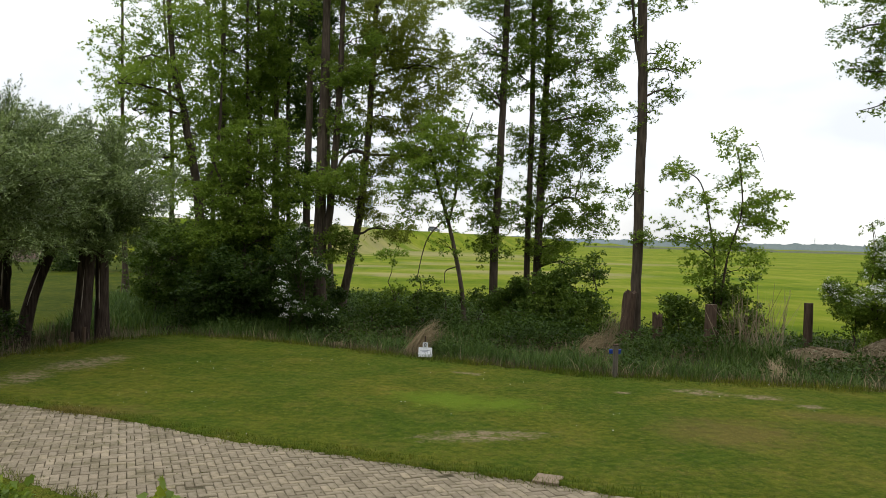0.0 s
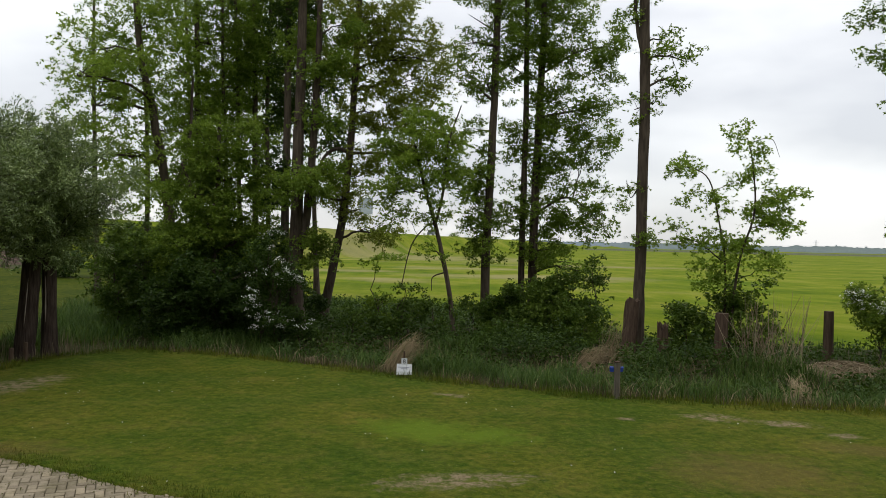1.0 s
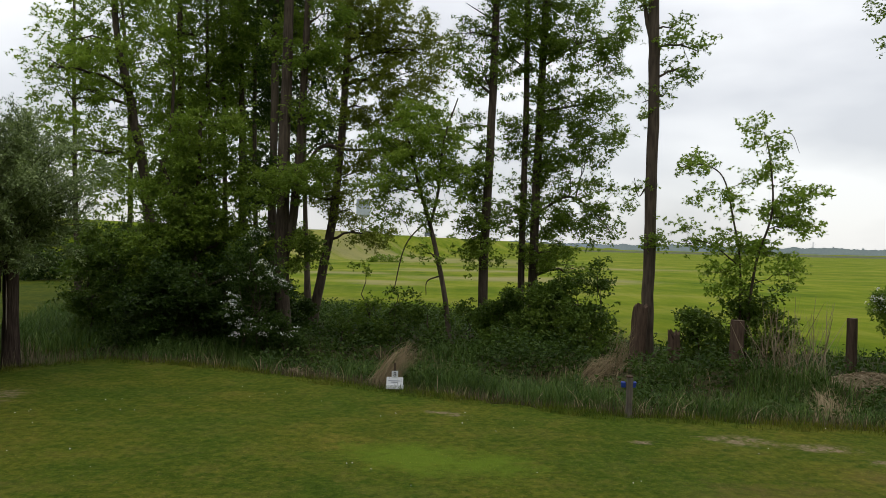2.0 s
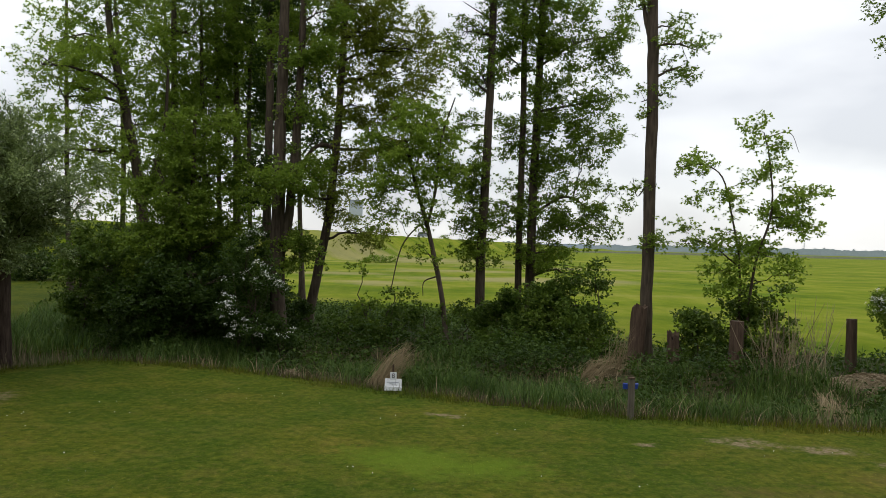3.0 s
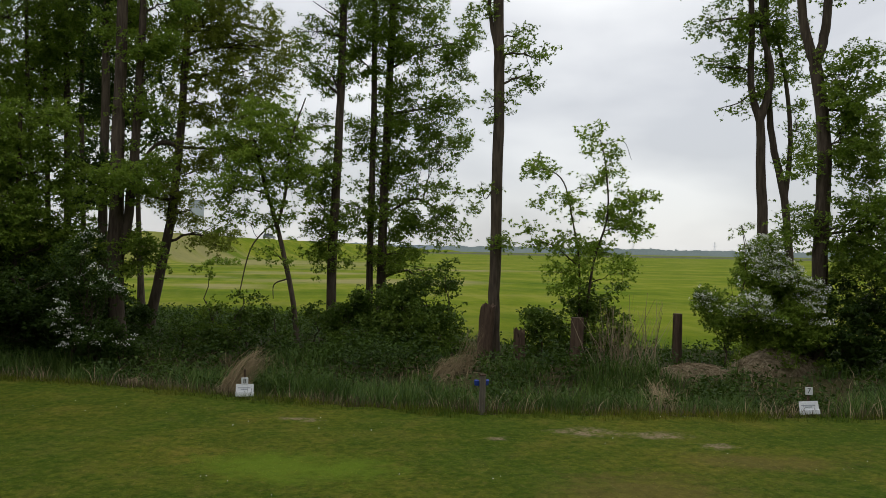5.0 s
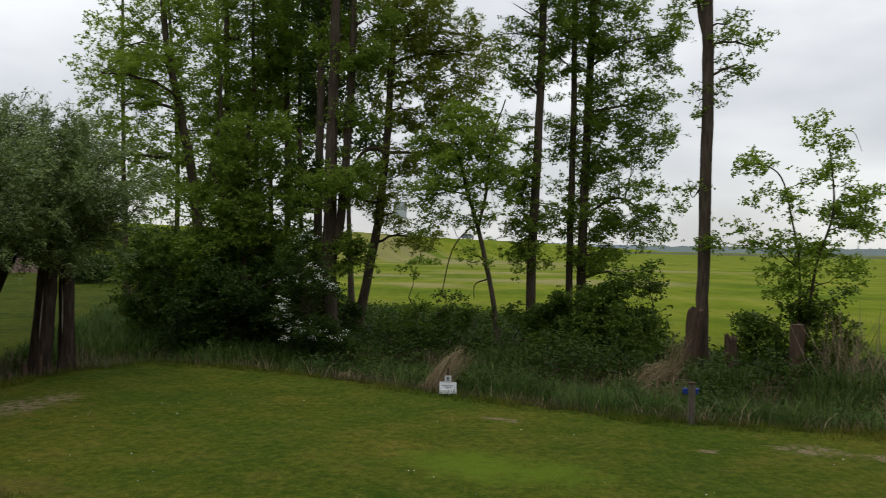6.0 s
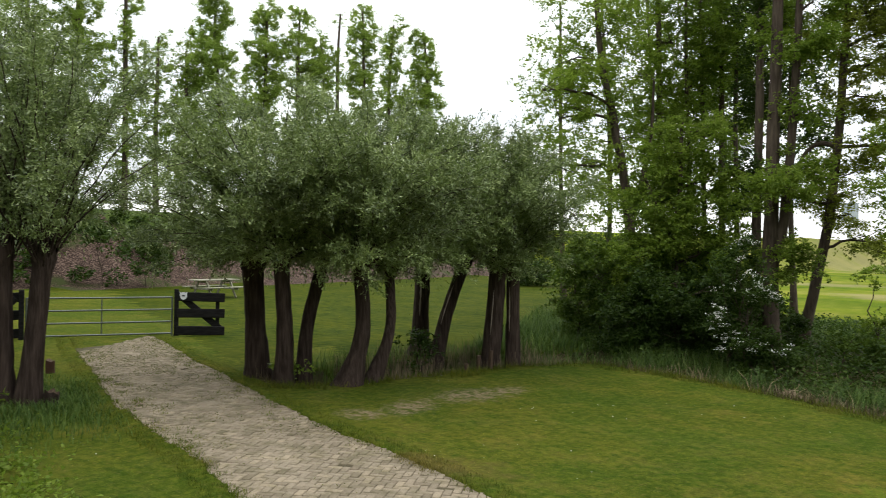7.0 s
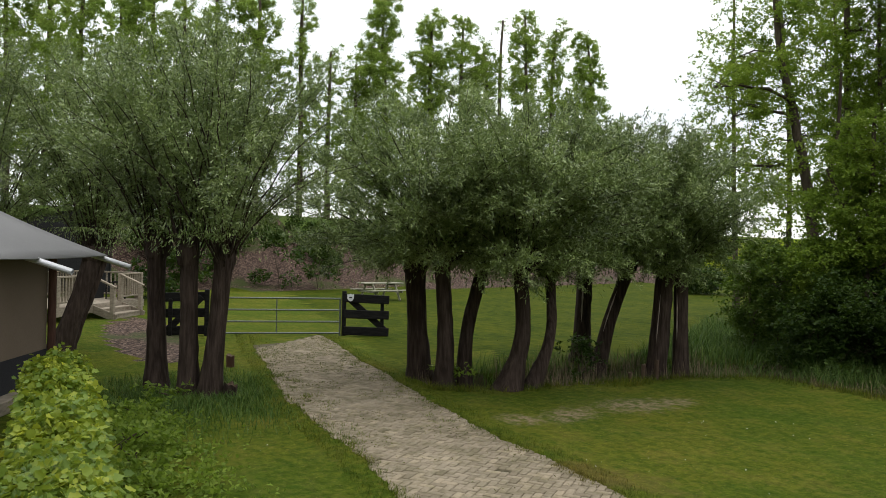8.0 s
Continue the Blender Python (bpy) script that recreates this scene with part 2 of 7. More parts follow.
drym.operation = "MULTIPLY"
drym.inputs[1].default_value = 0.6
nt.links.new(dry, drym.inputs[0])
c = mix(nt, drym.outputs[0], c, (0.28, 0.235, 0.12))
nt.links.new(c, b.inputs["Base Color"])
bump(nt, b, n3.outputs["Fac"], 0.5, 0.1)

m_bark = two_scale("grey_brown_bark", [(0.35, (0.058, 0.044, 0.032)), (0.65, (0.106, 0.083, 0.061))], [(0.35, (0.025, 0.018, 0.013)), (0.65, (0.132, 0.103, 0.076))], 1.2, 16, 0.92, 0.9, 0.03, (1, 1, 0.16))
m_bark_willow = two_scale("furrowed_willow_bark", [(0.35, (0.036, 0.025, 0.020)), (0.65, (0.072, 0.051, 0.041))], [(0.4, (0.013, 0.009, 0.007)), (0.66, (0.102, 0.075, 0.060))], 1.5, 20, 0.95, 1.0, 0.05, (1, 1, 0.13))
m_bare_wood = two_scale("pale_split_wood", [(0.35, (0.3, 0.24, 0.2)), (0.65, (0.42, 0.36, 0.3))], [(0.35, (0.2, 0.16, 0.13)), (0.65, (0.48, 0.42, 0.36))], 2, 30, 0.85, 0.5, 0.01, (1, 1, 0.1))
m_old_wood = two_scale("weathered_brown_post", [(0.35, (0.07, 0.045, 0.03)), (0.65, (0.125, 0.085, 0.06))], [(0.35, (0.036, 0.024, 0.017)), (0.65, (0.16, 0.112, 0.08))], 2, 25, 0.9, 0.7, 0.015, (1, 1, 0.12))

m_leaf = leaf_material("alder_leaf", (0.055, 0.095, 0.012), (0.155, 0.23, 0.027), (0.31, 0.385, 0.06), 0.45, through=(0.259, 0.4, 0.035))
m_leaf_bright = leaf_material("fresh_leaf", (0.08, 0.14, 0.016), (0.23, 0.33, 0.04), (0.42, 0.51, 0.08), 0.48, through=(0.315, 0.46, 0.045))
m_leaf_olive = leaf_material("olive_leaf", (0.085, 0.11, 0.016), (0.19, 0.225, 0.03), (0.33, 0.36, 0.055), 0.5, through=(0.42, 0.5, 0.06))
# these two leaf tones carry part of the wood-edge shade in their colour
m_leaf_dark = leaf_material("dark_shaded_leaf", (0.013, 0.031, 0.005), (0.036, 0.072, 0.008), (0.084, 0.13, 0.017), 0.28, through=(0.1, 0.17, 0.02))
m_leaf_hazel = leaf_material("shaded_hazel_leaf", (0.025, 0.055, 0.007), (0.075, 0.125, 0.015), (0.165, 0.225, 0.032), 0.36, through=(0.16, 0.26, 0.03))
m_leaf_willow = leaf_material("willow_leaf", (0.026, 0.044, 0.011), (0.19, 0.265, 0.075), (0.53, 0.62, 0.25), 0.2, 0.38, 0.9, (0.2, 0.28, 0.06))
m_leaf_willow.node_tree.nodes["Principled BSDF"].inputs["Specular IOR Level"].default_value = 0.6
m_leaf_poplar = leaf_material("poplar_leaf", (0.1, 0.165, 0.025), (0.24, 0.34, 0.06), (0.42, 0.52, 0.12), 0.45, through=(0.42, 0.56, 0.1))
m_leaf_hedge = leaf_material("hedge_leaf", (0.06, 0.115, 0.022), (0.17, 0.25, 0.035), (0.43, 0.43, 0.03), 0.3, 0.45, 1.1, (0.4, 0.5, 0.04))
m_reed = leaf_material("reed_blade", (0.018, 0.044, 0.007), (0.08, 0.15, 0.027), (0.22, 0.29, 0.065), 0.3, 0.5, 2.2, (0.07, 0.13, 0.02))
m_stubble = leaf_material("brown_reed_stubble", (0.05, 0.037, 0.021), (0.12, 0.092, 0.055), (0.22, 0.175, 0.11), 0.1, 0.8, 1.5, (0.12, 0.09, 0.05))
m_moss = leaf_material("joint_moss", (0.05, 0.052, 0.015), (0.115, 0.11, 0.034), (0.19, 0.165, 0.07), 0.2)
m_straw = leaf_material("dead_reed_straw", (0.17, 0.13, 0.075), (0.3, 0.235, 0.15), (0.48, 0.4, 0.28), 0.12, 0.7, 0.7, (0.3, 0.24, 0.14))
m_blossom, nt, b = shader("hawthorn_blossom", 0.6)
b.inputs["Base Color"].default_value = (0.82, 0.82, 0.76, 1)

# ---- helpers for building ----
RNG = np.random.default_rng(7)


def thing(name, label, category, at=(0, 0, 0), group="", kind=""):
    ob = new(name)
    ob.location = at
    ob.empty_display_size = 0.1
    return tagged(ob, label, category, group, kind)


def mesh_from(name, verts, faces, material, smooth=False):
    """A mesh from a vertex array and an array of equal-sided faces, or a list of mixed faces."""
    me = bpy.data.meshes.new(name)
    if isinstance(faces, np.ndarray):
        n, k = faces.shape
        me.vertices.add(len(verts))
        me.vertices.foreach_set("co", np.asarray(verts, dtype=np.float32).ravel())
        me.loops.add(n * k)
        me.loops.foreach_set("vertex_index", faces.astype(np.int32).ravel())
        me.polygons.add(n)
        me.polygons.foreach_set("loop_start", np.arange(0, n * k, k, dtype=np.int32))
        me.update(calc_edges=True)
    else:
        me.from_pydata([tuple(v) for v in verts], [], faces)
        me.update()
    if smooth:
        me.polygons.foreach_set("use_smooth", np.ones(len(me.polygons), dtype=bool))
    if material:
        me.materials.append(material)
    return me


def hang(ob, parent):
    ob.parent = parent
    if parent.type == "EMPTY":
        ob.location = -Vector(parent.location)
    return ob


def piece(name, verts, faces, material, parent=None, label="", smooth=False):
    """Links world-space geometry as one mesh object, under parent if given."""
    ob = new(name, mesh_from(name, verts, faces, material, smooth))
    if parent:
        hang(ob, parent)
    return tagged(ob, label)


def part(name, bm, material, parent=None, label="", smooth=False):
    me = bpy.data.meshes.new(name)
    bm.to_mesh(me)
    bm.free()
    me.materials.append(material)
    if smooth:
        me.polygons.foreach_set("use_smooth", np.ones(len(me.polygons), dtype=bool))
    ob = new(name, me)
    if parent:
        hang(ob, parent)
    return tagged(ob, label)


def box(m, size, bevel=0.006):
    """A bmesh box of the given size at the pose m, with softened edges."""
    bm = bmesh.new()
    bmesh.ops.create_cube(bm, size=1, matrix=m @ Matrix.Diagonal((*size, 1)))
    if bevel:
        bmesh.ops.bevel(bm, geom=bm.edges[:], offset=bevel, segments=1, affect="EDGES")
    return bm


def beam(p, q, w, h, bevel=0.006, roll=0.0):
    """A box from p to q, w wide and h high."""
    p, q = Vector(p), Vector(q)
    turn = (q - p).to_track_quat("X", "Z").to_matrix().to_4x4()
    return box(Matrix.Translation((p + q) / 2) @ turn @ pose(0, 0, 0, roll), ((q - p).length, w, h), bevel)


def tube(points, radii, sides=8, rough=0.0, seed=0, cap=True):
    """Rings of a bent, tapering tube: vertices and faces."""
    P = np.array(points, dtype=float)
    n = len(P)
    T = np.gradient(P, axis=0)
    T /= np.linalg.norm(T, axis=1)[:, None] + 1e-9
    up = np.array([0.31, 0.95, 0.05]) if abs(T[0][2]) > 0.7 else np.array([0.0, 0.0, 1.0])
    A = np.cross(T, up)
    A /= np.linalg.norm(A, axis=1)[:, None] + 1e-9
    B = np.cross(T, A)
    ang = np.linspace(0, 2 * math.pi, sides, endpoint=False)
    R = np.array(radii, dtype=float)[:, None] * np.ones((n, sides))
    if rough:
        rg = np.random.default_rng(seed)
        lobes = 1 + rough * (rg.normal(size=(1, sides)) + 0.5 * rg.normal(size=(n, sides)))
        R = R * lobes
    V = P[:, None] + R[..., None] * (np.cos(ang)[None, :, None] * A[:, None] + np.sin(ang)[None, :, None] * B[:, None])
    i = np.arange(n - 1)[:, None] * sides
    j = np.arange(sides)[None]
    k = (np.arange(sides) + 1)[None] % sides
    F = np.stack([i + j, i + k, i + sides + k, i + sides + j], -1).reshape(-1, 4)
    return V.reshape(-1, 3), F


def tubes(parts):
    Vs, Fs, o = [], [], 0
    for V, F in parts:
        Vs.append(V)
        Fs.append(F + o)
        o += len(V)
    return np.concatenate(Vs), np.concatenate(Fs)


def smooth_line(points, n):
    """Catmull-Rom through the points, n samples."""
    P = np.array(points, dtype=float)
    if len(P) == 2:
        return P[0] + (P[1] - P[0]) * np.linspace(0, 1, n)[:, None]
    Q = np.concatenate([[2 * P[0] - P[1]], P, [2 * P[-1] - P[-2]]])
    u = np.linspace(0, len(P) - 1 - 1e-6, n)
    i = u.astype(int)
    f = (u - i)[:, None]
    a, b_, c_, d = Q[i], Q[i + 1], Q[i + 2], Q[i + 3]
    return 0.5 * (2 * b_ + (c_ - a) * f + (2 * a - 5 * b_ + 4 * c_ - d) * f ** 2 + (3 * b_ - a - 3 * c_ + d) * f ** 3)


def unit(v):
    return v / (np.linalg.norm(v, axis=-1, keepdims=True) + 1e-9)


def leaves(P, D, length, width, rng, lift=0.15):
    """One folded four-cornered leaf at each point P along D."""
    n = len(P)
    side = unit(np.cross(D, unit(rng.normal(size=(n, 3)) + (0, 0, 0.7))))
    nor = np.cross(side, D)
    L = length * rng.uniform(0.7, 1.25, (n, 1))
    W = width * rng.uniform(0.75, 1.2, (n, 1)) / 2
    mid = P + D * L * 0.48
    V = np.stack([P, mid + side * W + nor * L * lift, P + D * L, mid - side * W + nor * L * lift], 1).reshape(-1, 3)
    return V, np.arange(4 * n).reshape(n, 4)


def slips(P, D, length, width, rng, up=1.1, obovate=0.5):
    """One small three-cornered leaf at each point P along D; some are widest at the tip, some at the base."""
    n = len(P)
    side = unit(np.cross(D, unit(rng.normal(size=(n, 3)) * 0.8 + (0, 0, up))))
    L = length * rng.uniform(0.65, 1.3, (n, 1))
    W = width * rng.uniform(0.75, 1.25, (n, 1)) / 2
    tip = P + D * L
    wide = np.where(rng.random((n, 1)) < obovate, tip, P)
    point = P + tip - wide
    V = np.stack([wide + side * W, wide - side * W, point], 1).reshape(-1, 3)
    return V, np.arange(3 * n).reshape(n, 3)


def broad_leaves(P, D, length, width, rng, up=0.7):
    """Broad lobed leaves, folded along the midrib."""
    n = len(P)
    side = unit(np.cross(D, unit(rng.normal(size=(n, 3)) * 0.75 + (0, 0, up))))
    nor = np.cross(side, D)
    L = length * rng.uniform(0.5, 1.4, (n, 1))
    W = width * rng.uniform(0.75, 1.2, (n, 1)) / 2 * L / length
    fold = L * rng.uniform(-0.08, 0.2, (n, 1))
    half = [(0.0, 0.0), (0.16, 0.95), (0.42, 0.62), (0.6, 0.92), (0.78, 0.42), (1.0, 0.0)]
    rows = [P + D * L * f + side * W * w + nor * (fold * w - 0.12 * L * f * f) for f, w in half]
    rows += [P + D * L * f - side * W * w + nor * (fold * w - 0.12 * L * f * f) for f, w in half[1:-1]]
    V = np.stack(rows, 1).reshape(-1, 3)
    o = np.arange(n)[:, None] * 10
    return V, np.concatenate([o + [0, 1, 2, 3, 4, 5], o + [0, 5, 9, 8, 7, 6]])


# ---- the lie of the land ----
EDGE = np.array([(-10.6, 12.85), (-9.5, 12.6), (-8.7, 13.15), (-7.9, 15.1), (-7.2, 17.2), (-6.2, 18.4), (-4.5, 18.05), (-3.0, 17.3), (-1.1, 16.3), (-0.3, 15.75),
                 (1.15, 15.0), (3.08, 14.15), (4.75, 13.9), (5.94, 13.7), (7.8, 13.35), (14.0, 12.2), (30.0, 9.0), (3000.0, -585.0)])
DITCH_WIDTH = np.array([1.2, 1.2, 1.3, 1.5, 1.8, 2.6, 3.0] + [3.4] * 10)
DIKE = np.array([(-64, -30), (-52, 5), (-43.5, 30), (-42, 45), (-41, 60), (-33, 90), (-22, 125), (-13, 175), (14, 265), (50, 400), (140, 800), (420, 1900)], dtype=float)


def from_line(X, Y, line):
    """Distance to a line of points, the side (positive: left of its course), the nearest stretch and the place along it."""
    best = np.full(X.shape, 1e9)
    side, seg, beyond = np.zeros(X.shape), np.zeros(X.shape, int), np.zeros(X.shape, bool)
    for i, (a, c_) in enumerate(zip(line[:-1], line[1:])):
        d = c_ - a
        u_raw = ((X - a[0]) * d[0] + (Y - a[1]) * d[1]) / (d @ d)
        u = np.clip(u_raw, 0, 1)
        dist = np.hypot(X - a[0] - u * d[0], Y - a[1] - u * d[1])
        near = dist < best
        best = np.where(near, dist, best)
        side = np.where(near, np.sign(d[0] * (Y - a[1]) - d[1] * (X - a[0])), side)
        seg = np.where(near, i, seg)
        out = (u_raw < 0) if i == 0 else ((u_raw > 1) if i == len(line) - 2 else np.zeros(X.shape, bool))
        beyond = np.where(near, out, beyond)
    return best, side, seg, beyond


def step(v):
    v = np.clip(v, 0, 1)
    return v * v * (3 - 2 * v)


def land(X, Y):
    """Height of the ground and the kind of cover: 0 lawn, 1 woodland, 2 rough grass, 3 meadow, 4 bark mulch, 5 deep
    green turf darkened for tree shade.
    """
    X, Y = np.asarray(X, float), np.asarray(Y, float)
    d, side, seg, beyond = from_line(X, Y, EDGE)
    w = DITCH_WIDTH[seg]
    out = np.where((side > 0) & ~beyond, d, 0)
    z = -0.5 * np.sin(np.pi * np.clip(out / w, 0, 1)) ** 0.8
    near = np.exp(-((X + 2) ** 2 + (Y - 14) ** 2) / 900)
    z = z + 0.03 * np.sin(X * 0.9 + 1.3 * np.sin(Y * 0.5)) * np.sin(Y * 0.7) * near * (out > 0)
    dd, _, ds, _ = from_line(X, Y, DIKE)
    z = z + (4.1 + 0.35 * (ds > 5)) * step(1 - (dd - 2.5) / 8.5)
    left_lawn = (X < -6.8 - 0.25 * np.maximum(Y - 19, 0)) & (out >= w)
    kind = np.where(out <= 0, 0, 1)
    start = np.interp(X, [-6, 0, 3, 6, 12], [34, 31.5, 27, 22, 20.5])
    kind = np.where((out > w + 5.5) & ~left_lawn, 2, kind)
    kind = np.where((Y > start) & (out > w + 2), 3, kind)
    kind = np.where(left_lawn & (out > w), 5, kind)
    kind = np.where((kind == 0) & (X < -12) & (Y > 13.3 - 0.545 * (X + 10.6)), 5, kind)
    kind = np.where((dd < 11.5), 3, kind)
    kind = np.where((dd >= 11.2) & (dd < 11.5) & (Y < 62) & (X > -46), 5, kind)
    kind = np.where((dd < 11.2) & (dd > 5.2) & (Y < 62) & (X > -46), 4, kind)
    kind = np.where((dd <= 5.2) & (Y < 70), 2, kind)
    kind = np.where((np.hypot((X + 18.6) / 4.4, (Y - 12.0 + 0.35 * (X + 18.8)) / 0.95) < 1), 4, kind)
    return z, kind


def height(x, y):
    return float(land(np.array([x]), np.array([y]))[0][0])


def axis_steps(lo, a, c_, hi, fine):
    core = np.arange(a, c_ + 1e-6, fine)
    up, s, v = [], fine, c_
    while v < hi:
        s *= 1.11
        v += s
        up.append(min(v, hi))
    down, s, v = [], fine, a
    while v > lo:
        s *= 1.11
        v -= s
        down.append(max(v, lo))
    return np.array(down[::-1] + list(core) + up)


gx, gy = axis_steps(-3500, -17, 13, 3500, 0.25), axis_steps(-800, 6, 24, 4500, 0.25)
GX, GY = np.meshgrid(gx, gy)
GZ, _ = land(GX, GY)
nx, ny = len(gx), len(gy)
iy, ix = np.meshgrid(np.arange(ny - 1), np.arange(nx - 1), indexing="ij")
F = np.stack([iy * nx + ix, iy * nx + ix + 1, (iy + 1) * nx + ix + 1, (iy + 1) * nx + ix], -1).reshape(-1, 4)
me = mesh_from("ground", np.stack([GX, GY, GZ], -1).reshape(-1, 3), F, None, True)
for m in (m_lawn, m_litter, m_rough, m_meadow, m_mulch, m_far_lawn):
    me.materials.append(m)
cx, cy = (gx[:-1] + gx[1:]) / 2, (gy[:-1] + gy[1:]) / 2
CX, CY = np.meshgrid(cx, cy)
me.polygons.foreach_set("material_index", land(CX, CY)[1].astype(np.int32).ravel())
ground = tagged(new("ground", me), "grass lawn, ditch, wood floor, flat meadow and grassy dike", "ground", kind="structure")

# ---- a plain uneven dark wall, unseen, added behind the camera to block low light ----
BELT = smooth_line([(-34, 2, 0), (-26, -4, 0), (-14, -9, 0), (0, -11, 0), (15, -9, 0), (25, 0, 0), (30, 9, 0)], 160)
V, F = [], []
for i, (x, y, _) in enumerate(BELT):
    top = 15.0 + 1.6 * noise.noise(Vector((i * 0.13, 1, 0))) + 1.0 * noise.noise(Vector((i * 0.5, 4, 0)))
    away = Vector((x, y - 4, 0)).normalized()
    V += [(x + away.x * d, y + away.y * d, z) for d, z in ((0, -0.3), (-0.5 + 0.4 * noise.noise(Vector((i * 0.4, 9, 0))), 3), (0.3, top * 0.8), (1.4, top), (4, top * 0.9), (5, -0.3))]
    if i:
        F += [(6 * i - 6 + k, 6 * i + k, 6 * i + k + 1, 6 * i - 5 + k) for k in range(5)]
m_belt = two_scale("dark_green_light_block", [(0.35, (0.02, 0.035, 0.008)), (0.65, (0.05, 0.075, 0.015))], [(0.35, (0.015, 0.025, 0.006)), (0.65, (0.06, 0.085, 0.02))], 0.6, 5, 0.95, 1.0, 0.3)
tagged(piece("backdrop", V, F, m_belt, None, "", True), "unseen plain belt closing the place and blocking low light", "wood", kind="structure")

# ---- trees and shrubs ----


def sprays(blobs, leaf_len, leaf_wid, rng, per_m2, skirt=False, plume=False):
    """Leaf masses built as layered boughs, each a shallow plate of leaf rosettes; returns leaf geometry, bough centres and some rosettes of each mass."""
    P, D, hubs, tips = [], [], [], []
    s = max(leaf_len, 0.086) / 0.095
    for x, y, z, rx, rz, dens in blobs:
        area = math.pi * rx * rz
        n_b = max(3, int(area / s ** 2 * 11.0 * (0.4 + 0.6 * min(dens, 1.2))))
        q = unit(rng.normal(size=(n_b, 3))) * rng.uniform(0.1, 1.0, (n_b, 1)) ** 0.5
        c = np.array([x, y, z]) + q * (rx, rx * 0.95, rz * 1.05)
        if skirt:
            low = rng.random(n_b) < 0.4
            c[low, 2] = rng.uniform(height(x, y) + 0.05, max(z, height(x, y) + 0.1), low.sum())
        rb = s * rng.uniform(0.18, 0.42, n_b)
        n_r = max(8, int(area * per_m2 * dens / 8))
        k = rng.integers(0, n_b, n_r)
        a, r = rng.uniform(0, 2 * math.pi, n_r), np.sqrt(rng.random(n_r)) * rng.uniform(0.5, 1.15, n_r)
        ro = c[k] + np.stack([np.cos(a) * r * rb[k], np.sin(a) * r * rb[k], -0.35 * r ** 2 * rb[k]], 1) + rng.normal(size=(n_r, 3)) * 0.085 * s
        ro[:, 2] += (np.cos(a * 1.0 + q[k, 0] * 3) * 0.5) * r * rb[k]
        if plume:
            ro = c[k] + unit(rng.normal(size=(n_r, 3))) * (rb[k] * r)[:, None]
        hubs.append(c)
        tips.append((k, ro))
        n = n_r * 8
        off = rng.normal(size=(n, 3)) * np.array([1, 1, 0.5])
        at = np.repeat(ro, 8, axis=0)
        d = unit(off + np.array([0, 0, -0.15]))
        P.append(at + d * rng.uniform(0.0, 0.75, (n, 1)) * leaf_len)
        D.append(unit(d + rng.normal(size=(n, 3)) * 0.35))
    P, D = np.concatenate(P), np.concatenate(D)
    V, F = slips(P, D, leaf_len, leaf_wid, rng)
    return V, F, hubs, tips


def wiggle(a, c_, n, rng, amount):
    t = np.linspace(0, 1, n)[:, None]
    L = np.linalg.norm(c_ - a)
    w = rng.normal(size=(n, 3)) * amount * L * np.sin(math.pi * t)
    return a + (c_ - a) * t + w + np.array([0, 0, 0.1 * L]) * np.sin(math.pi * t)


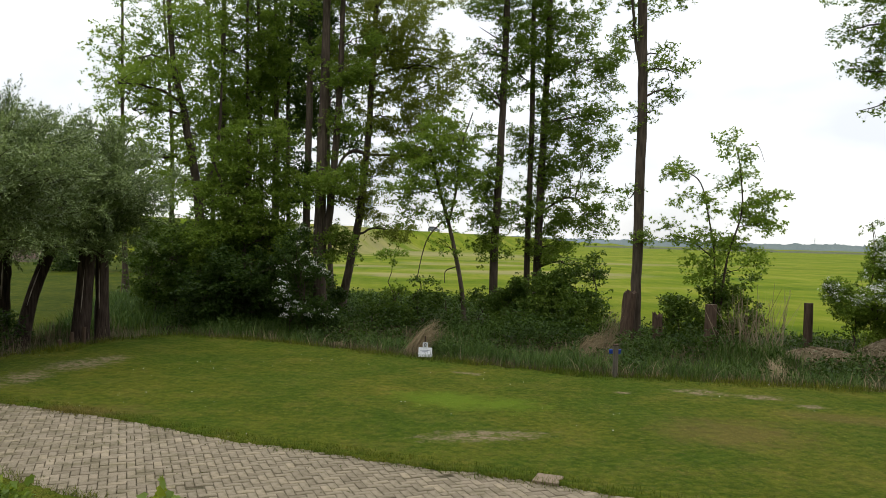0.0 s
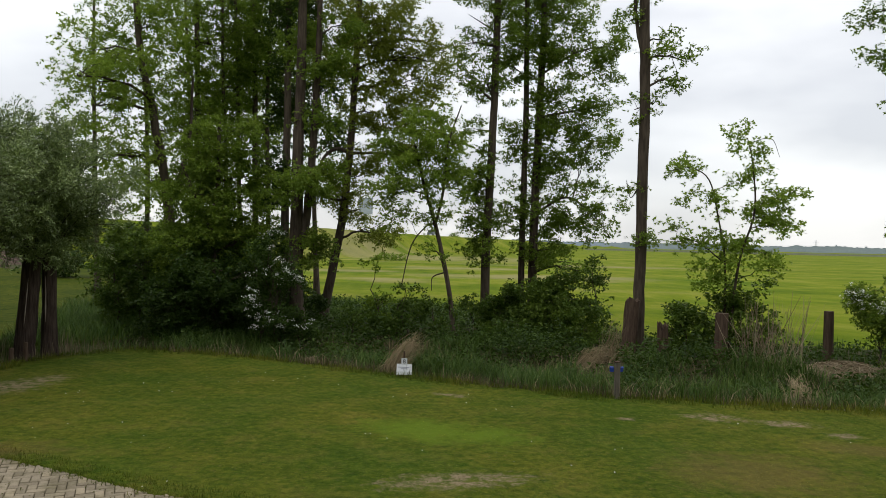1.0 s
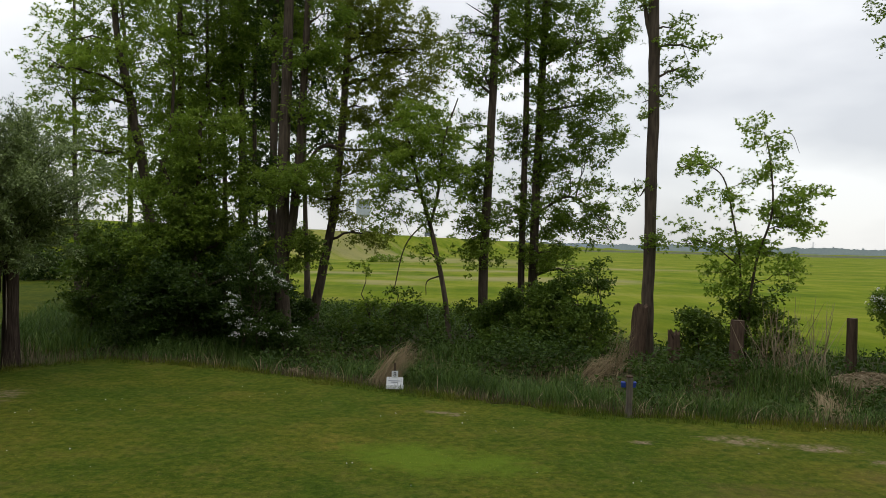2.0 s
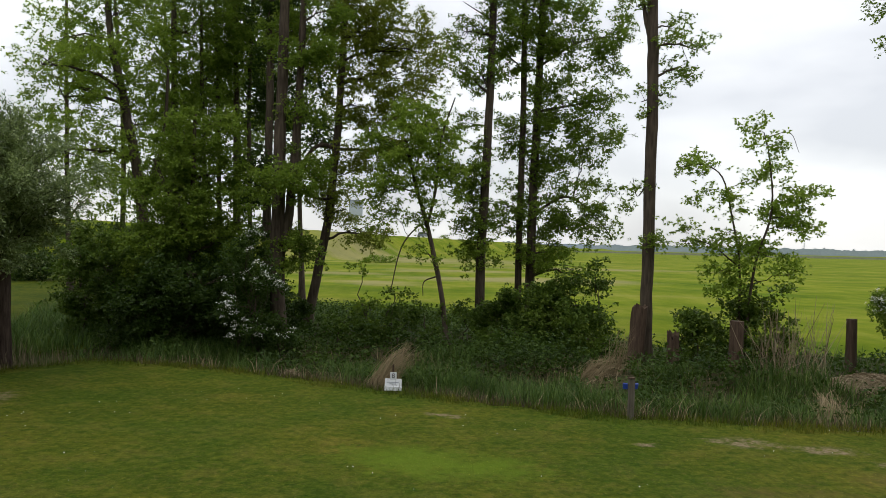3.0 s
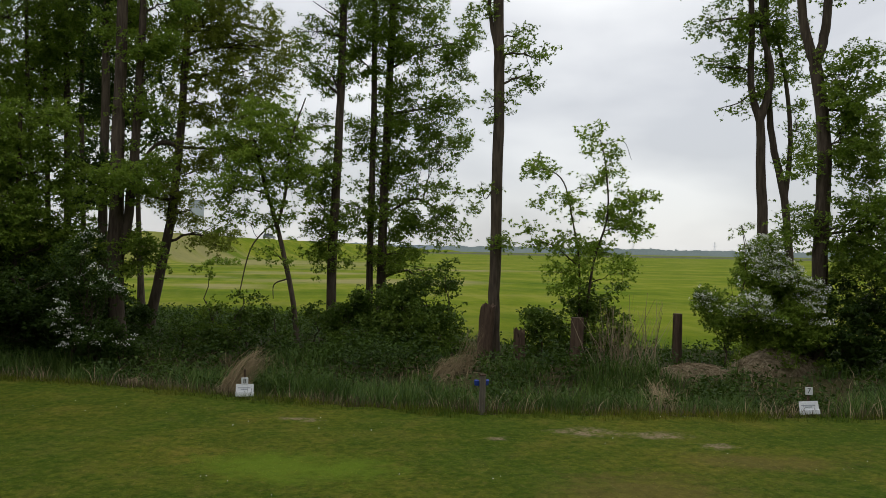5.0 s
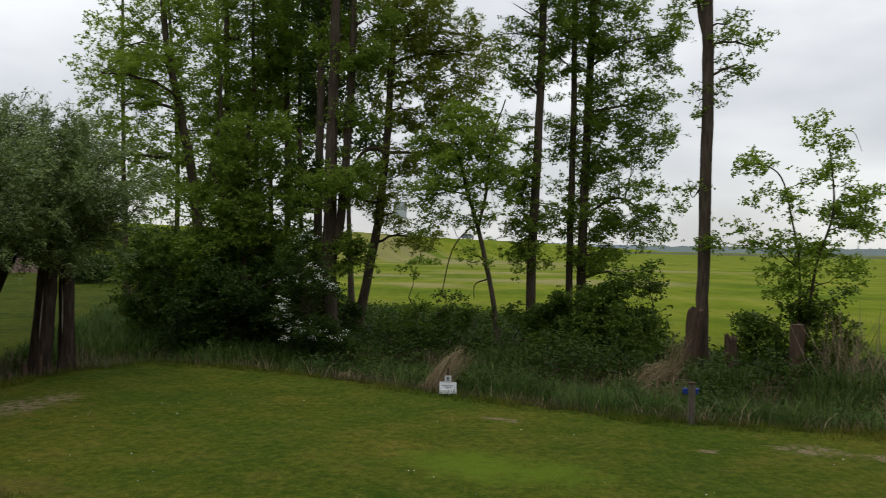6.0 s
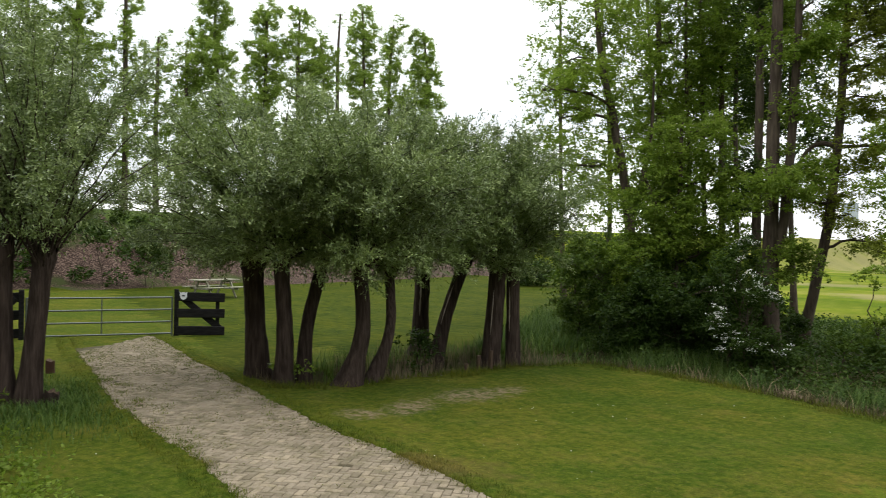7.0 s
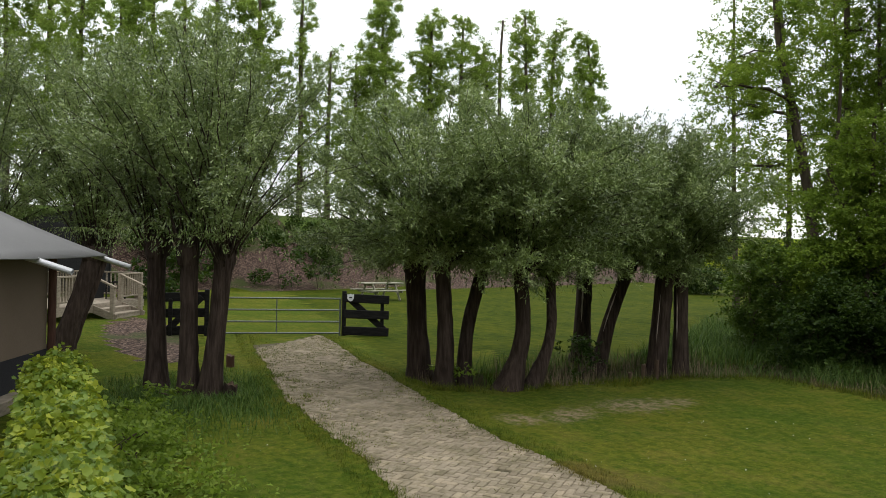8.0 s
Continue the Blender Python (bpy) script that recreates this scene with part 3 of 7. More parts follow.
def alder(stems, blobs, label, seed, olive=False, leaf=0.064, per_m2=2300, category="tree", plume=False, thin=1.0):
    """A wood-edge tree: stems given point by point, limbs out to each leaf mass, twigs to its sprays."""
    rng = np.random.default_rng(seed)
    blobs = [(*q[:5], q[5] * thin) for q in blobs]
    x0, y0, _ = stems[0][2][0]
    z0 = height(x0, y0)
    root = thing("tree", label, category, (x0, y0, z0), "trees of the wood edge")
    lines, solid = [], []
    for i, (r0, r1, pts) in enumerate(stems):
        pts = np.array(pts, float)
        if i == 0 or pts[0][2] < 0.7:
            pts[0][2] = height(pts[0][0], pts[0][1]) - 0.12
        n = max(6, 4 * len(pts))
        line = smooth_line(pts, n)
        line[1:-1] += rng.normal(size=(n - 2, 3)) * r0 * 0.04
        rad = np.linspace(r0, r1, n) * 0.8
        if pts[0][2] < 0.7:
            rad[0] *= 1.55
            rad[1] *= 1.12
        lines.append((line, rad))
        solid.append(tube(line, rad, 10, 0.05, seed + i))
    V, F = solid[0]
    piece("trunk", V, F, m_bark, root, "", True)
    if len(solid) > 1:
        for V, F in solid[1:]:
            piece("limb", V, F, m_bark, root, "", True)
    V, F, hubs, tips = sprays(blobs, leaf, leaf * 0.8, rng, per_m2, False, plume)
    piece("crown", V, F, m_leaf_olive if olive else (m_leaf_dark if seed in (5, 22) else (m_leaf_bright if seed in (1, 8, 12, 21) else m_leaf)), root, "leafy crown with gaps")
    twigs = []
    for (x, y, z, rx, rz, dens), c, (own, ro) in zip(blobs, hubs, tips):
        centre = np.array([x, y, z])
        pool = np.concatenate([l for l, _ in lines])
        prad = np.concatenate([r for _, r in lines])
        cost = np.linalg.norm((pool - centre) * (1, 1, 0.8), axis=1) + np.where(pool[:, 2] > z + 0.1, 2.0, 0)
        s = int(np.argmin(cost))
        main = wiggle(pool[s], centre, 7, rng, 0.03)
        r = min(prad[s] * 0.5, 0.02 + 0.022 * np.linalg.norm(centre - pool[s]))
        twigs.append(tube(main, np.linspace(r, r * 0.35, 7), 6))
        for i, e in enumerate(c):
            if i % (2 if len(c) < 26 else 4) == 0:
                k = rng.integers(2, 7)
                twigs.append(tube(wiggle(main[k], e, 4, rng, 0.06), np.linspace(max(0.006, r * 0.35), 0.004, 4), 3))
                for g in ro[own == i][:3]:
                    twigs.append(tube([e, (e + g) / 2 + (0, 0, 0.02), g], [0.004, 0.003, 0.002], 3))
    V, F = tubes(twigs)
    tagged(piece("branchwork", V, F, m_bark, root), kind="stuff")
    return root


def clumped(Q):
    """A smooth field between 0 and 1, for flowers that come in patches."""
    return 0.5 + 0.25 * (np.sin(Q[:, 0] * 5.1 + Q[:, 2] * 3.0) + np.sin(Q[:, 2] * 6.3 - Q[:, 1] * 4.0 + 1.0))


def bush(stems, blobs, label, seed, flowers=False):
    """A shrub: many stems from the ground into its leaf masses; a hawthorn carries flat white flower clusters."""
    rng = np.random.default_rng(seed)
    x0, y0 = np.mean([q[0] for q in blobs]), np.mean([q[1] for q in blobs])
    z0 = height(x0, y0)
    root = thing("hawthorn" if flowers else "shrub", label, "shrub", (x0, y0, z0), "shrubs of the wood edge")
    if seed == 30:
        blobs = [(*q[:5], q[5] * 1.9) for q in blobs]
    if seed > 40:
        V, F, hubs, tips = sprays(blobs, 0.17, 0.14, rng, 640, True)
    else:
        V, F, hubs, tips = sprays(blobs, 0.055 if flowers else 0.072, 0.045 if flowers else 0.06, rng, 3300 if flowers else 2100, True)
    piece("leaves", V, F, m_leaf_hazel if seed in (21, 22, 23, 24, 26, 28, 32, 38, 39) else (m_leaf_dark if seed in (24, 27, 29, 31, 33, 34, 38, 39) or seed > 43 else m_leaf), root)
    canes = []
    for (x, y, z, rx, rz, dens), c in zip(blobs, hubs):
        foot = np.array([x + rng.normal() * 0.15, y + rng.normal() * 0.15, 0])
        foot[2] = height(foot[0], foot[1]) - 0.05
        main = wiggle(foot, np.array([x, y, z]), 6, rng, 0.05)
        canes.append(tube(main, np.linspace(0.022, 0.008, 6), 5))
        for e in c[::2]:
            canes.append(tube(wiggle(main[rng.integers(1, 6)], e, 4, rng, 0.08), np.linspace(0.01, 0.003, 4), 3))
    V, F = tubes(canes)
    tagged(piece("stemwork", V, F, m_bark, root), kind="stuff")
    if flowers:
        P = []
        for c, (own, ro) in zip(hubs, tips):
            mid = np.mean(c, axis=0)
            face = ro[((ro - mid) @ np.array([-0.25, -0.85, 0.45]) > 0.1) & (rng.random(len(ro)) < (0.3 if seed == 29 else 0.6)) & (clumped(ro) > (0.44 if seed == 29 else 0.39))]
            for q in face[face[:, 2] > (0.3 if seed == 29 else 1.0)]:
                n = rng.integers(6, 19)
                P.append(q + np.array([-0.01, -0.05, 0.04]) + rng.normal(size=(n, 3)) * (0.034, 0.034, 0.02))
        P = np.concatenate(P)
        D = unit(rng.normal(size=P.shape) * (1, 1, 0.4))
        V, F = leaves(P, D, 0.029, 0.029, rng, 0.05)
        piece("blossom", V, F, m_blossom, root, "clusters of white blossom")
    return root


def masses(n, lo, hi, rx, rz, dens, seed):
    """Leaf masses strewn evenly through a box of the crown."""
    rng = np.random.default_rng(seed)
    out = []
    for i in range(n):
        f = ((i + 0.5) / n, (i * 0.618 + 0.31) % 1, (i * 0.414 + 0.17) % 1)
        x, y, z = (lo[k] + (hi[k] - lo[k]) * min(1, max(0, f[(0, 2, 1)[k]] + rng.normal() * 0.05)) for k in range(3))
        out.append((x, y, z, rx * rng.uniform(0.85, 1.15), rz * rng.uniform(0.85, 1.15), dens * rng.uniform(0.8, 1.2)))
    return out


alder(
    [(0.2, 0.07, [(-7.2, 23.79, -0.38), (-7.36, 23.73, 3.15), (-7.74, 23.59, 5.58), (-8.14, 23.43, 7.54), (-8.38, 23.33, 10.77)]),
     (0.1, 0.04, [(-7.36, 23.73, 3.15), (-6.91, 23.89, 4.92), (-6.82, 23.92, 6.84)])],
    [(-9.01, 23.05, 7.40, 1.10, 0.87, 0.73), (-7.97, 23.50, 8.14, 1.42, 0.95, 0.73), (-9.10, 23.01, 5.86, 1.18, 0.71, 0.65),
     (-8.19, 23.41, 6.53, 1.42, 0.87, 0.81), (-7.43, 23.70, 5.25, 1.26, 0.87, 0.88), (-9.08, 23.02, 4.53, 1.03, 0.63, 0.48),
     (-7.90, 23.53, 3.84, 1.26, 0.71, 0.73), (-7.41, 24.56, 7.11, 1.26, 1.10, 0.81), (-8.59, 23.24, 9.31, 1.73, 1.10, 0.65),
     (-7.72, 24.66, 9.71, 1.58, 0.95, 0.65), (-9.11, 21.90, 6.43, 0.79, 0.63, 0.48)], 'young alder with a broad light green crown', 1, thin=0.7)
alder(
    [(0.16, 0.06, [(-7, 25.97, -0.55), (-7.23, 25.89, 4.38), (-7.35, 25.85, 9.18), (-7.34, 25.85, 12.39)]),
     (0.1, 0.05, [(-6.44, 26.13, -0.56), (-6.46, 26.13, 4.42), (-6.6, 26.09, 7.66), (-6.68, 26.06, 11.7)])],
    [(-6.83, 26.02, 8.28, 1.45, 1.42, 0.82), (-7.22, 25.89, 6.15, 1.35, 1.13, 0.91), (-6.55, 26.10, 5.23, 1.26, 1.04, 0.91),
     (-7.40, 25.84, 3.89, 1.26, 1.04, 0.91), (-6.40, 27.18, 7.08, 1.08, 1.32, 0.73), (-6.95, 25.98, 10.37, 1.81, 1.32, 0.73)], 'slim twin-stemmed alder with dark green leaves', 2)
alder(
    [(0.12, 0.05, [(-5.49, 21.72, -0.26), (-5.51, 21.72, 2.44), (-5.42, 21.74, 4.02), (-5.42, 21.74, 5.34)]),
     (0.08, 0.04, [(-5.51, 21.72, 2.44), (-5.97, 21.57, 3.47), (-6.27, 21.47, 4.23)])],
    [(-5.78, 21.63, 4.66, 0.77, 0.77, 1.44), (-5.86, 21.61, 3.54, 0.98, 0.77, 1.53), (-5.19, 21.81, 2.91, 1.05, 0.77, 1.53),
     (-6.23, 21.48, 2.35, 1.19, 0.63, 1.36), (-4.91, 21.89, 3.92, 0.77, 0.84, 1.27), (-4.69, 21.95, 5, 0.63, 0.63, 1.02),
     (-4.63, 21.96, 2.33, 0.84, 0.7, 1.36)], 'dense dark green young maple under the alders', 3)
alder(
    [(0.13, 0.06, [(-5.75, 27.35, -0.43), (-5.88, 27.32, 6.27), (-5.98, 27.29, 9.69), (-6.02, 27.28, 13.1)]),
     (0.1, 0.05, [(-5.3, 27.46, -0.4), (-5.51, 27.41, 6.29), (-5.47, 27.42, 9.74), (-5.48, 27.42, 12.33)]),
     (0.09, 0.05, [(-6.18, 27.24, -0.42), (-6.39, 27.19, 6.23), (-6.53, 27.15, 9.62), (-6.62, 27.12, 11.64)])],
    [(-5.95, 27.30, 7.98, 1.09, 1.47, 0.82), (-5.46, 27.42, 9.23, 1.09, 1.19, 0.82), (-6.43, 27.17, 8.61, 0.99, 1.19, 0.82),
     (-5.82, 28.36, 5.91, 0.89, 0.99, 0.70), (-6.01, 27.28, 11.22, 1.77, 1.38, 0.82), (-5.22, 27.47, 3.89, 0.79, 0.99, 0.94)], 'clump of three thin straight alder stems', 4)
alder(
    [(0.18, 0.08, [(-4.26, 24.61, -0.25), (-4.29, 24.61, 2.5), (-4.29, 24.61, 6.62), (-4.3, 24.6, 8.91), (-4.33, 24.6, 12.72)])],
    [(-4.55, 25.57, 6.81, 0.76, 1.34, 1.05), (-4.46, 24.57, 4.02, 0.76, 0.87, 1.35), (-4.24, 24.62, 8.46, 0.95, 0.95, 1.05),
     (-4.35, 24.59, 10.43, 1.42, 1.26, 1.05)], 'tall straight alder with dark bark', 5)
alder(
    [(0.22, 0.1, [(-3.34, 21.74, -0.43), (-3.42, 21.72, 2.35), (-3.39, 21.73, 5.4), (-3.37, 21.73, 8.05), (-3.41, 21.72, 12.01)]),
     (0.15, 0.07, [(-3.38, 21.73, 1.82), (-3.14, 21.77, 3.29), (-2.99, 21.8, 6.09), (-2.95, 21.81, 8.09), (-2.91, 21.81, 10.75)])],
    [(-3.5, 22.52, 7.46, 0.68, 0.82, 0.90), (-2.86, 21.82, 4.1, 0.68, 0.54, 1.35), (-3.15, 20.96, 3.63, 0.75, 0.48, 1.50),
     (-2.66, 21.85, 6.91, 0.75, 0.61, 1.20), (-2.83, 21.83, 5.43, 0.54, 0.54, 0.90), (-3.17, 21.77, 9.66, 1.63, 1.09, 1.05),
     (-2.49, 21.88, 7.86, 0.68, 0.54, 0.90), (-2.95, 21.81, 2.23, 0.68, 0.48, 1.50)], 'tall grey-barked alder with a second stem', 6)
alder(
    [(0.2, 0.08, [(-3.24, 25.3, -0.48), (-3.15, 25.32, 0.63), (-2.71, 25.38, 3.18), (-2.49, 25.41, 6.05), (-2.37, 25.42, 9.24), (-2.27, 25.43, 13.23)]),
     (0.09, 0.04, [(-2.58, 25.4, 5.06), (-3.02, 25.34, 5.1), (-3.38, 25.28, 4.71), (-3.52, 25.26, 3.94)]),
     (0.06, 0.02, [(-2.47, 25.41, 5.02), (-1.49, 25.5, 5.01), (-0.21, 25.56, 4.86)]),
     (0.06, 0.02, [(-2.56, 25.4, 3.58), (-3.18, 25.31, 3.64), (-3.64, 25.24, 3.86)])],
    [(-2.34, 25.42, 7.81, 1.57, 0.88, 1.05), (-1.33, 25.52, 8.35, 1.65, 0.88, 0.90), (-0.90, 25.54, 7.09, 1.48, 0.67, 0.90),
     (-1.83, 25.48, 6.24, 1.13, 0.67, 0.75), (-2.26, 25.43, 4.31, 0.96, 0.67, 1.17), (-1.25, 25.52, 5.11, 1.57, 0.28, 1.34),
     (-0.64, 25.55, 6.05, 1.05, 0.48, 0.90), (-2.87, 25.36, 3.73, 0.66, 0.48, 1.17), (-2.24, 25.43, 3.32, 0.79, 0.48, 0.85),
     (-1.76, 25.48, 10.24, 2.27, 1.16, 1.05), (-2.05, 25.45, 9.10, 1.39, 0.78, 1.05), (-0.27, 25.56, 7.84, 0.87, 0.67, 0.52),
     (-1.60, 25.50, 2.57, 1.05, 0.28, 1.17)] + masses(10, (-2.4, 24.2, 5.0), (0.6, 26.9, 8.8), 0.86, 0.48, 0.50, 72), 'tall leaning alder with an arched low limb and olive leaves', 7, True, thin=0.85)
alder(
    [(0.09, 0.05, [(0.64, 21.56, 0.32), (0.46, 21.56, 1.25), (0.1, 21.57, 2.83), (-0.15, 21.56, 3.62), (-0.44, 21.56, 4.8)]),
     (0.05, 0.02, [(0.1, 21.57, 2.83), (0.3, 21.57, 3.76), (0.38, 21.57, 4.83), (0.69, 21.56, 5.83)]),
     (0.03, 0.015, [(0.1, 21.57, 2.83), (-0.1, 21.56, 2.8), (-0.49, 21.55, 2.29), (-0.73, 21.54, 1.22)]),
     (0.025, 0.01, [(0.37, 21.57, 1.64), (0.06, 21.57, 1.5), (0.04, 21.57, 1.17)])],
    [(-0.02, 21.57, 5.15, 0.84, 0.67, 1.90), (-0.70, 21.55, 4.63, 0.89, 0.50, 1.70), (0.47, 21.56, 3.77, 0.57, 0.67, 1.27),
     (-0.20, 21.56, 4.15, 0.89, 0.67, 1.70), (-0.91, 21.53, 3.60, 0.89, 0.50, 1.27), (0.05, 21.57, 3.03, 0.53, 0.29, 0.85),
     (0.58, 21.56, 4.83, 0.53, 0.64, 1.05), (-0.77, 21.54, 3.07, 0.76, 0.32, 0.85), (0.04, 21.57, 2.17, 0.43, 0.35, 0.53)], 'small crooked tree with a fresh light green crown', 8, thin=0.62)
alder(
    [(0.17, 0.1, [(1.46, 23.03, 0.03), (1.47, 23.03, 2.18), (1.57, 23.02, 5.06), (1.64, 23.01, 8.64), (1.64, 23.01, 12.23)]),
     (0.03, 0.01, [(1.62, 23.02, 8.07), (1.18, 23.04, 8.35), (0.86, 23.06, 8.55)])],
    [(0.88, 23.05, 7.77, 0.62, 0.59, 0.59), (1.36, 23.03, 6.77, 0.62, 0.72, 0.68), (1.11, 23.05, 4.18, 0.60, 0.87, 1.18),
     (1.30, 23.04, 3.11, 0.62, 0.57, 1.18), (0.94, 23.05, 5.33, 0.46, 0.44, 0.68), (0.82, 23.06, 6.76, 0.60, 0.44, 0.51),
     (1.90, 22.99, 8.22, 0.66, 0.79, 1.01), (1.47, 23.03, 2.18, 0.75, 0.47, 1.01), (1.58, 23.02, 9.93, 1.64, 1.10, 1.18)], 'tall slender oak with sparse leaves low on the trunk', 9)
alder(
    [(0.13, 0.08, [(2.51, 23.94, -0.06), (2.52, 23.94, 2.2), (2.55, 23.93, 5.96), (2.52, 23.94, 8.97), (2.49, 23.94, 12.72)]),
     (0.17, 0.09, [(2.84, 23.9, -0.05), (2.84, 23.9, 2.5), (2.9, 23.89, 5.06), (2.98, 23.88, 7.77), (2.99, 23.88, 8.97), (2.97, 23.88, 12.72)]),
     (0.05, 0.015, [(2.88, 23.89, 3.26), (3.73, 23.77, 3.72), (4.47, 23.63, 3.21), (4.91, 23.53, 2.62)]),
     (0.05, 0.02, [(2.94, 23.89, 5.96), (3.82, 23.75, 6.12), (4.69, 23.58, 6.26)]),
     (0.05, 0.02, [(2.97, 23.88, 7.16), (3.93, 23.73, 7.76), (4.8, 23.56, 7.9)])],
    [(2.84, 23.90, 10.32, 2.36, 1.34, 1.21), (2.89, 23.89, 8.07, 0.97, 0.93, 1.21), (3.32, 23.83, 8.74, 1.18, 0.76, 1.21),
     (3.82, 23.75, 7.76, 1.10, 0.76, 1.21), (3.53, 23.80, 6.27, 1.10, 0.76, 1.21), (3.07, 23.87, 3.34, 0.81, 0.93, 1.33),
     (3.86, 23.74, 4.62, 0.97, 0.71, 0.97), (2.96, 23.88, 5.06, 0.64, 0.97, 1.33), (2.16, 23.97, 7.38, 0.64, 0.97, 0.97),
     (4.06, 23.71, 3.20, 0.81, 0.76, 0.84), (4.42, 23.64, 5.37, 0.93, 0.64, 0.97), (3.03, 23.87, 2.13, 0.84, 0.59, 1.21),
     (2.25, 23.97, 3.40, 0.57, 0.84, 1.09), (4.55, 23.61, 7.38, 0.76, 0.59, 1.09), (2.33, 23.96, 5.50, 0.47, 0.93, 0.97),
     (4.72, 23.57, 8.02, 0.64, 0.60, 0.97)] + masses(11, (2.6, 23.5, 1.6), (5.1, 24.0, 7.2), 0.67, 0.47, 0.75, 71), 'twin-stemmed oak with layered dark green foliage', 10, thin=0.7)
alder(
    [(0.165, 0.14, [(4.86, 19.93, 0.14), (4.86, 19.93, 1.67), (4.88, 19.93, 4.13), (4.87, 19.93, 6.33), (4.83, 19.94, 7.56), (4.74, 19.97, 10.88)]),
     (0.08, 0.04, [(4.88, 19.93, 6.7), (4.7, 19.98, 7.32), (4.56, 20.01, 8.56)]),
     (0.02, 0.008, [(4.89, 19.92, 4.01), (4.63, 19.99, 3.51), (4.52, 20.02, 3.91)])],
    [(5.17, 19.84, 7.12, 0.48, 0.48, 0.45), (5.45, 19.76, 6.25, 0.45, 0.33, 0.45), (5.08, 19.87, 5.69, 0.23, 0.35, 0.40),
     (4.65, 19.99, 5.54, 0.18, 0.44, 0.40), (4.57, 20.01, 3.7, 0.19, 0.28, 0.40), (4.94, 19.91, 2.56, 0.6, 0.16, 0.80),
     (5.7, 19.68, 6.61, 0.35, 0.5, 0.35), (4.69, 19.98, 8.8, 1.13, 0.88, 0.70), (4.49, 20.03, 7.58, 0.38, 0.38, 0.50)], 'tall bare oak trunk with short leafy side twigs', 11)
alder(
    [(0.034, 0.012, [(6.54, 19.16, 0.68), (6.54, 19.16, 1.98), (6.39, 19.22, 3.04), (6.2, 19.29, 3.87), (5.85, 19.41, 4.16), (5.42, 19.56, 4.11)]),
     (0.038, 0.012, [(6.62, 19.13, 0.69), (6.79, 19.06, 1.99), (7.07, 18.94, 3.16), (7.02, 18.96, 4.21), (6.91, 19.01, 4.8)]),
     (0.02, 0.01, [(6.48, 19.18, 2.1), (6, 19.36, 2.5), (5.56, 19.51, 2.61)]),
     (0.02, 0.01, [(7.06, 18.95, 3.39), (7.46, 18.76, 3.39), (7.89, 18.56, 3.74)]),
     (0.012, 0.005, [(6.91, 19.01, 4.68), (7.34, 18.82, 4.78), (7.51, 18.74, 4.37)])],
    [(6.6, 19.14, 4.9, 0.32, 0.22, 0.60), (6.94, 18.99, 4.58, 0.5, 0.2, 0.50), (5.88, 19.41, 4.13, 0.42, 0.25, 0.40),
     (5.58, 19.51, 4.29, 0.3, 0.2, 0.35), (6.38, 19.22, 3.45, 0.45, 0.3, 0.40), (7.23, 18.87, 3.57, 0.56, 0.22, 0.50),
     (7.72, 18.64, 3.65, 0.37, 0.2, 0.60), (7.34, 18.82, 3.07, 0.6, 0.25, 0.50), (5.99, 19.36, 2.62, 0.52, 0.22, 0.40),
     (6.96, 18.99, 2.32, 0.72, 0.32, 0.70), (7.49, 18.75, 1.92, 0.47, 0.12, 0.60), (6.53, 19.16, 2.45, 0.35, 0.32, 0.50),
     (7.01, 18.97, 4.04, 0.4, 0.27, 0.50), (7.43, 18.78, 2.82, 0.45, 0.2, 0.60), (5.45, 19.55, 2.55, 0.37, 0.17, 0.40),
     (6.33, 19.24, 1.85, 0.5, 0.5, 0.50)] + masses(9, (5.3, 19.0, 2.3), (7.9, 19.4, 4.4), 0.36, 0.18, 0.5, 73), 'young oak with two thin stems and sparse bright leaves', 12, leaf=0.07, per_m2=2600)
alder(
    [(0.2, 0.12, [(11.92, 20.45, 0.08), (11.86, 20.5, 2.7), (11.76, 20.56, 5.82)]),
     (0.12, 0.07, [(11.76, 20.56, 5.72), (11.58, 20.68, 6.59), (11.55, 20.7, 8.69), (11.27, 20.88, 11.53)]),
     (0.12, 0.06, [(11.76, 20.56, 5.72), (11.92, 20.46, 6.43), (11.95, 20.43, 7.11), (11.75, 20.57, 8.24), (11.82, 20.52, 10.73)]),
     (0.03, 0.01, [(11.61, 20.66, 6.45), (11.35, 20.83, 6.19), (10.96, 21.07, 6.07)])],
    [(10.94, 21.08, 7.09, 0.45, 0.42, 0.70), (11.27, 20.88, 7.74, 0.68, 0.83, 0.70), (11.13, 20.97, 6.09, 0.42, 0.14, 0.50),
     (10.64, 21.26, 8.22, 0.57, 0.33, 0.50), (11.75, 20.57, 8.31, 0.72, 0.57, 0.80), (11.5, 20.73, 6.6, 0.6, 0.45, 0.60),
     (11.3, 20.86, 9.56, 1.81, 1.05, 0.70)], 'forked oak with grey bark and a high open crown', 13)
alder(
    [(0.13, 0.08, [(12.79, 20.46, 0.08), (12.69, 20.53, 1.74), (12.53, 20.64, 3.84), (12.31, 20.8, 5.11), (12.22, 20.86, 6.1), (12.13, 20.91, 8.23), (12.1, 20.94, 10.5)]),
     (0.08, 0.05, [(12.55, 20.63, 3.84), (12.63, 20.57, 5.23), (12.54, 20.64, 6.64), (12.35, 20.77, 7.92)])],
    [(12.42, 20.72, 6.93, 0.59, 0.85, 0.70), (12.85, 20.41, 5.43, 0.55, 0.77, 0.70), (12.58, 20.61, 7.89, 0.59, 0.62, 0.70),
     (12.52, 20.65, 9.58, 1.39, 0.92, 0.70), (12.52, 20.65, 4.82, 0.28, 0.31, 0.50)], 'slender leaning oak forked above a hawthorn', 14)
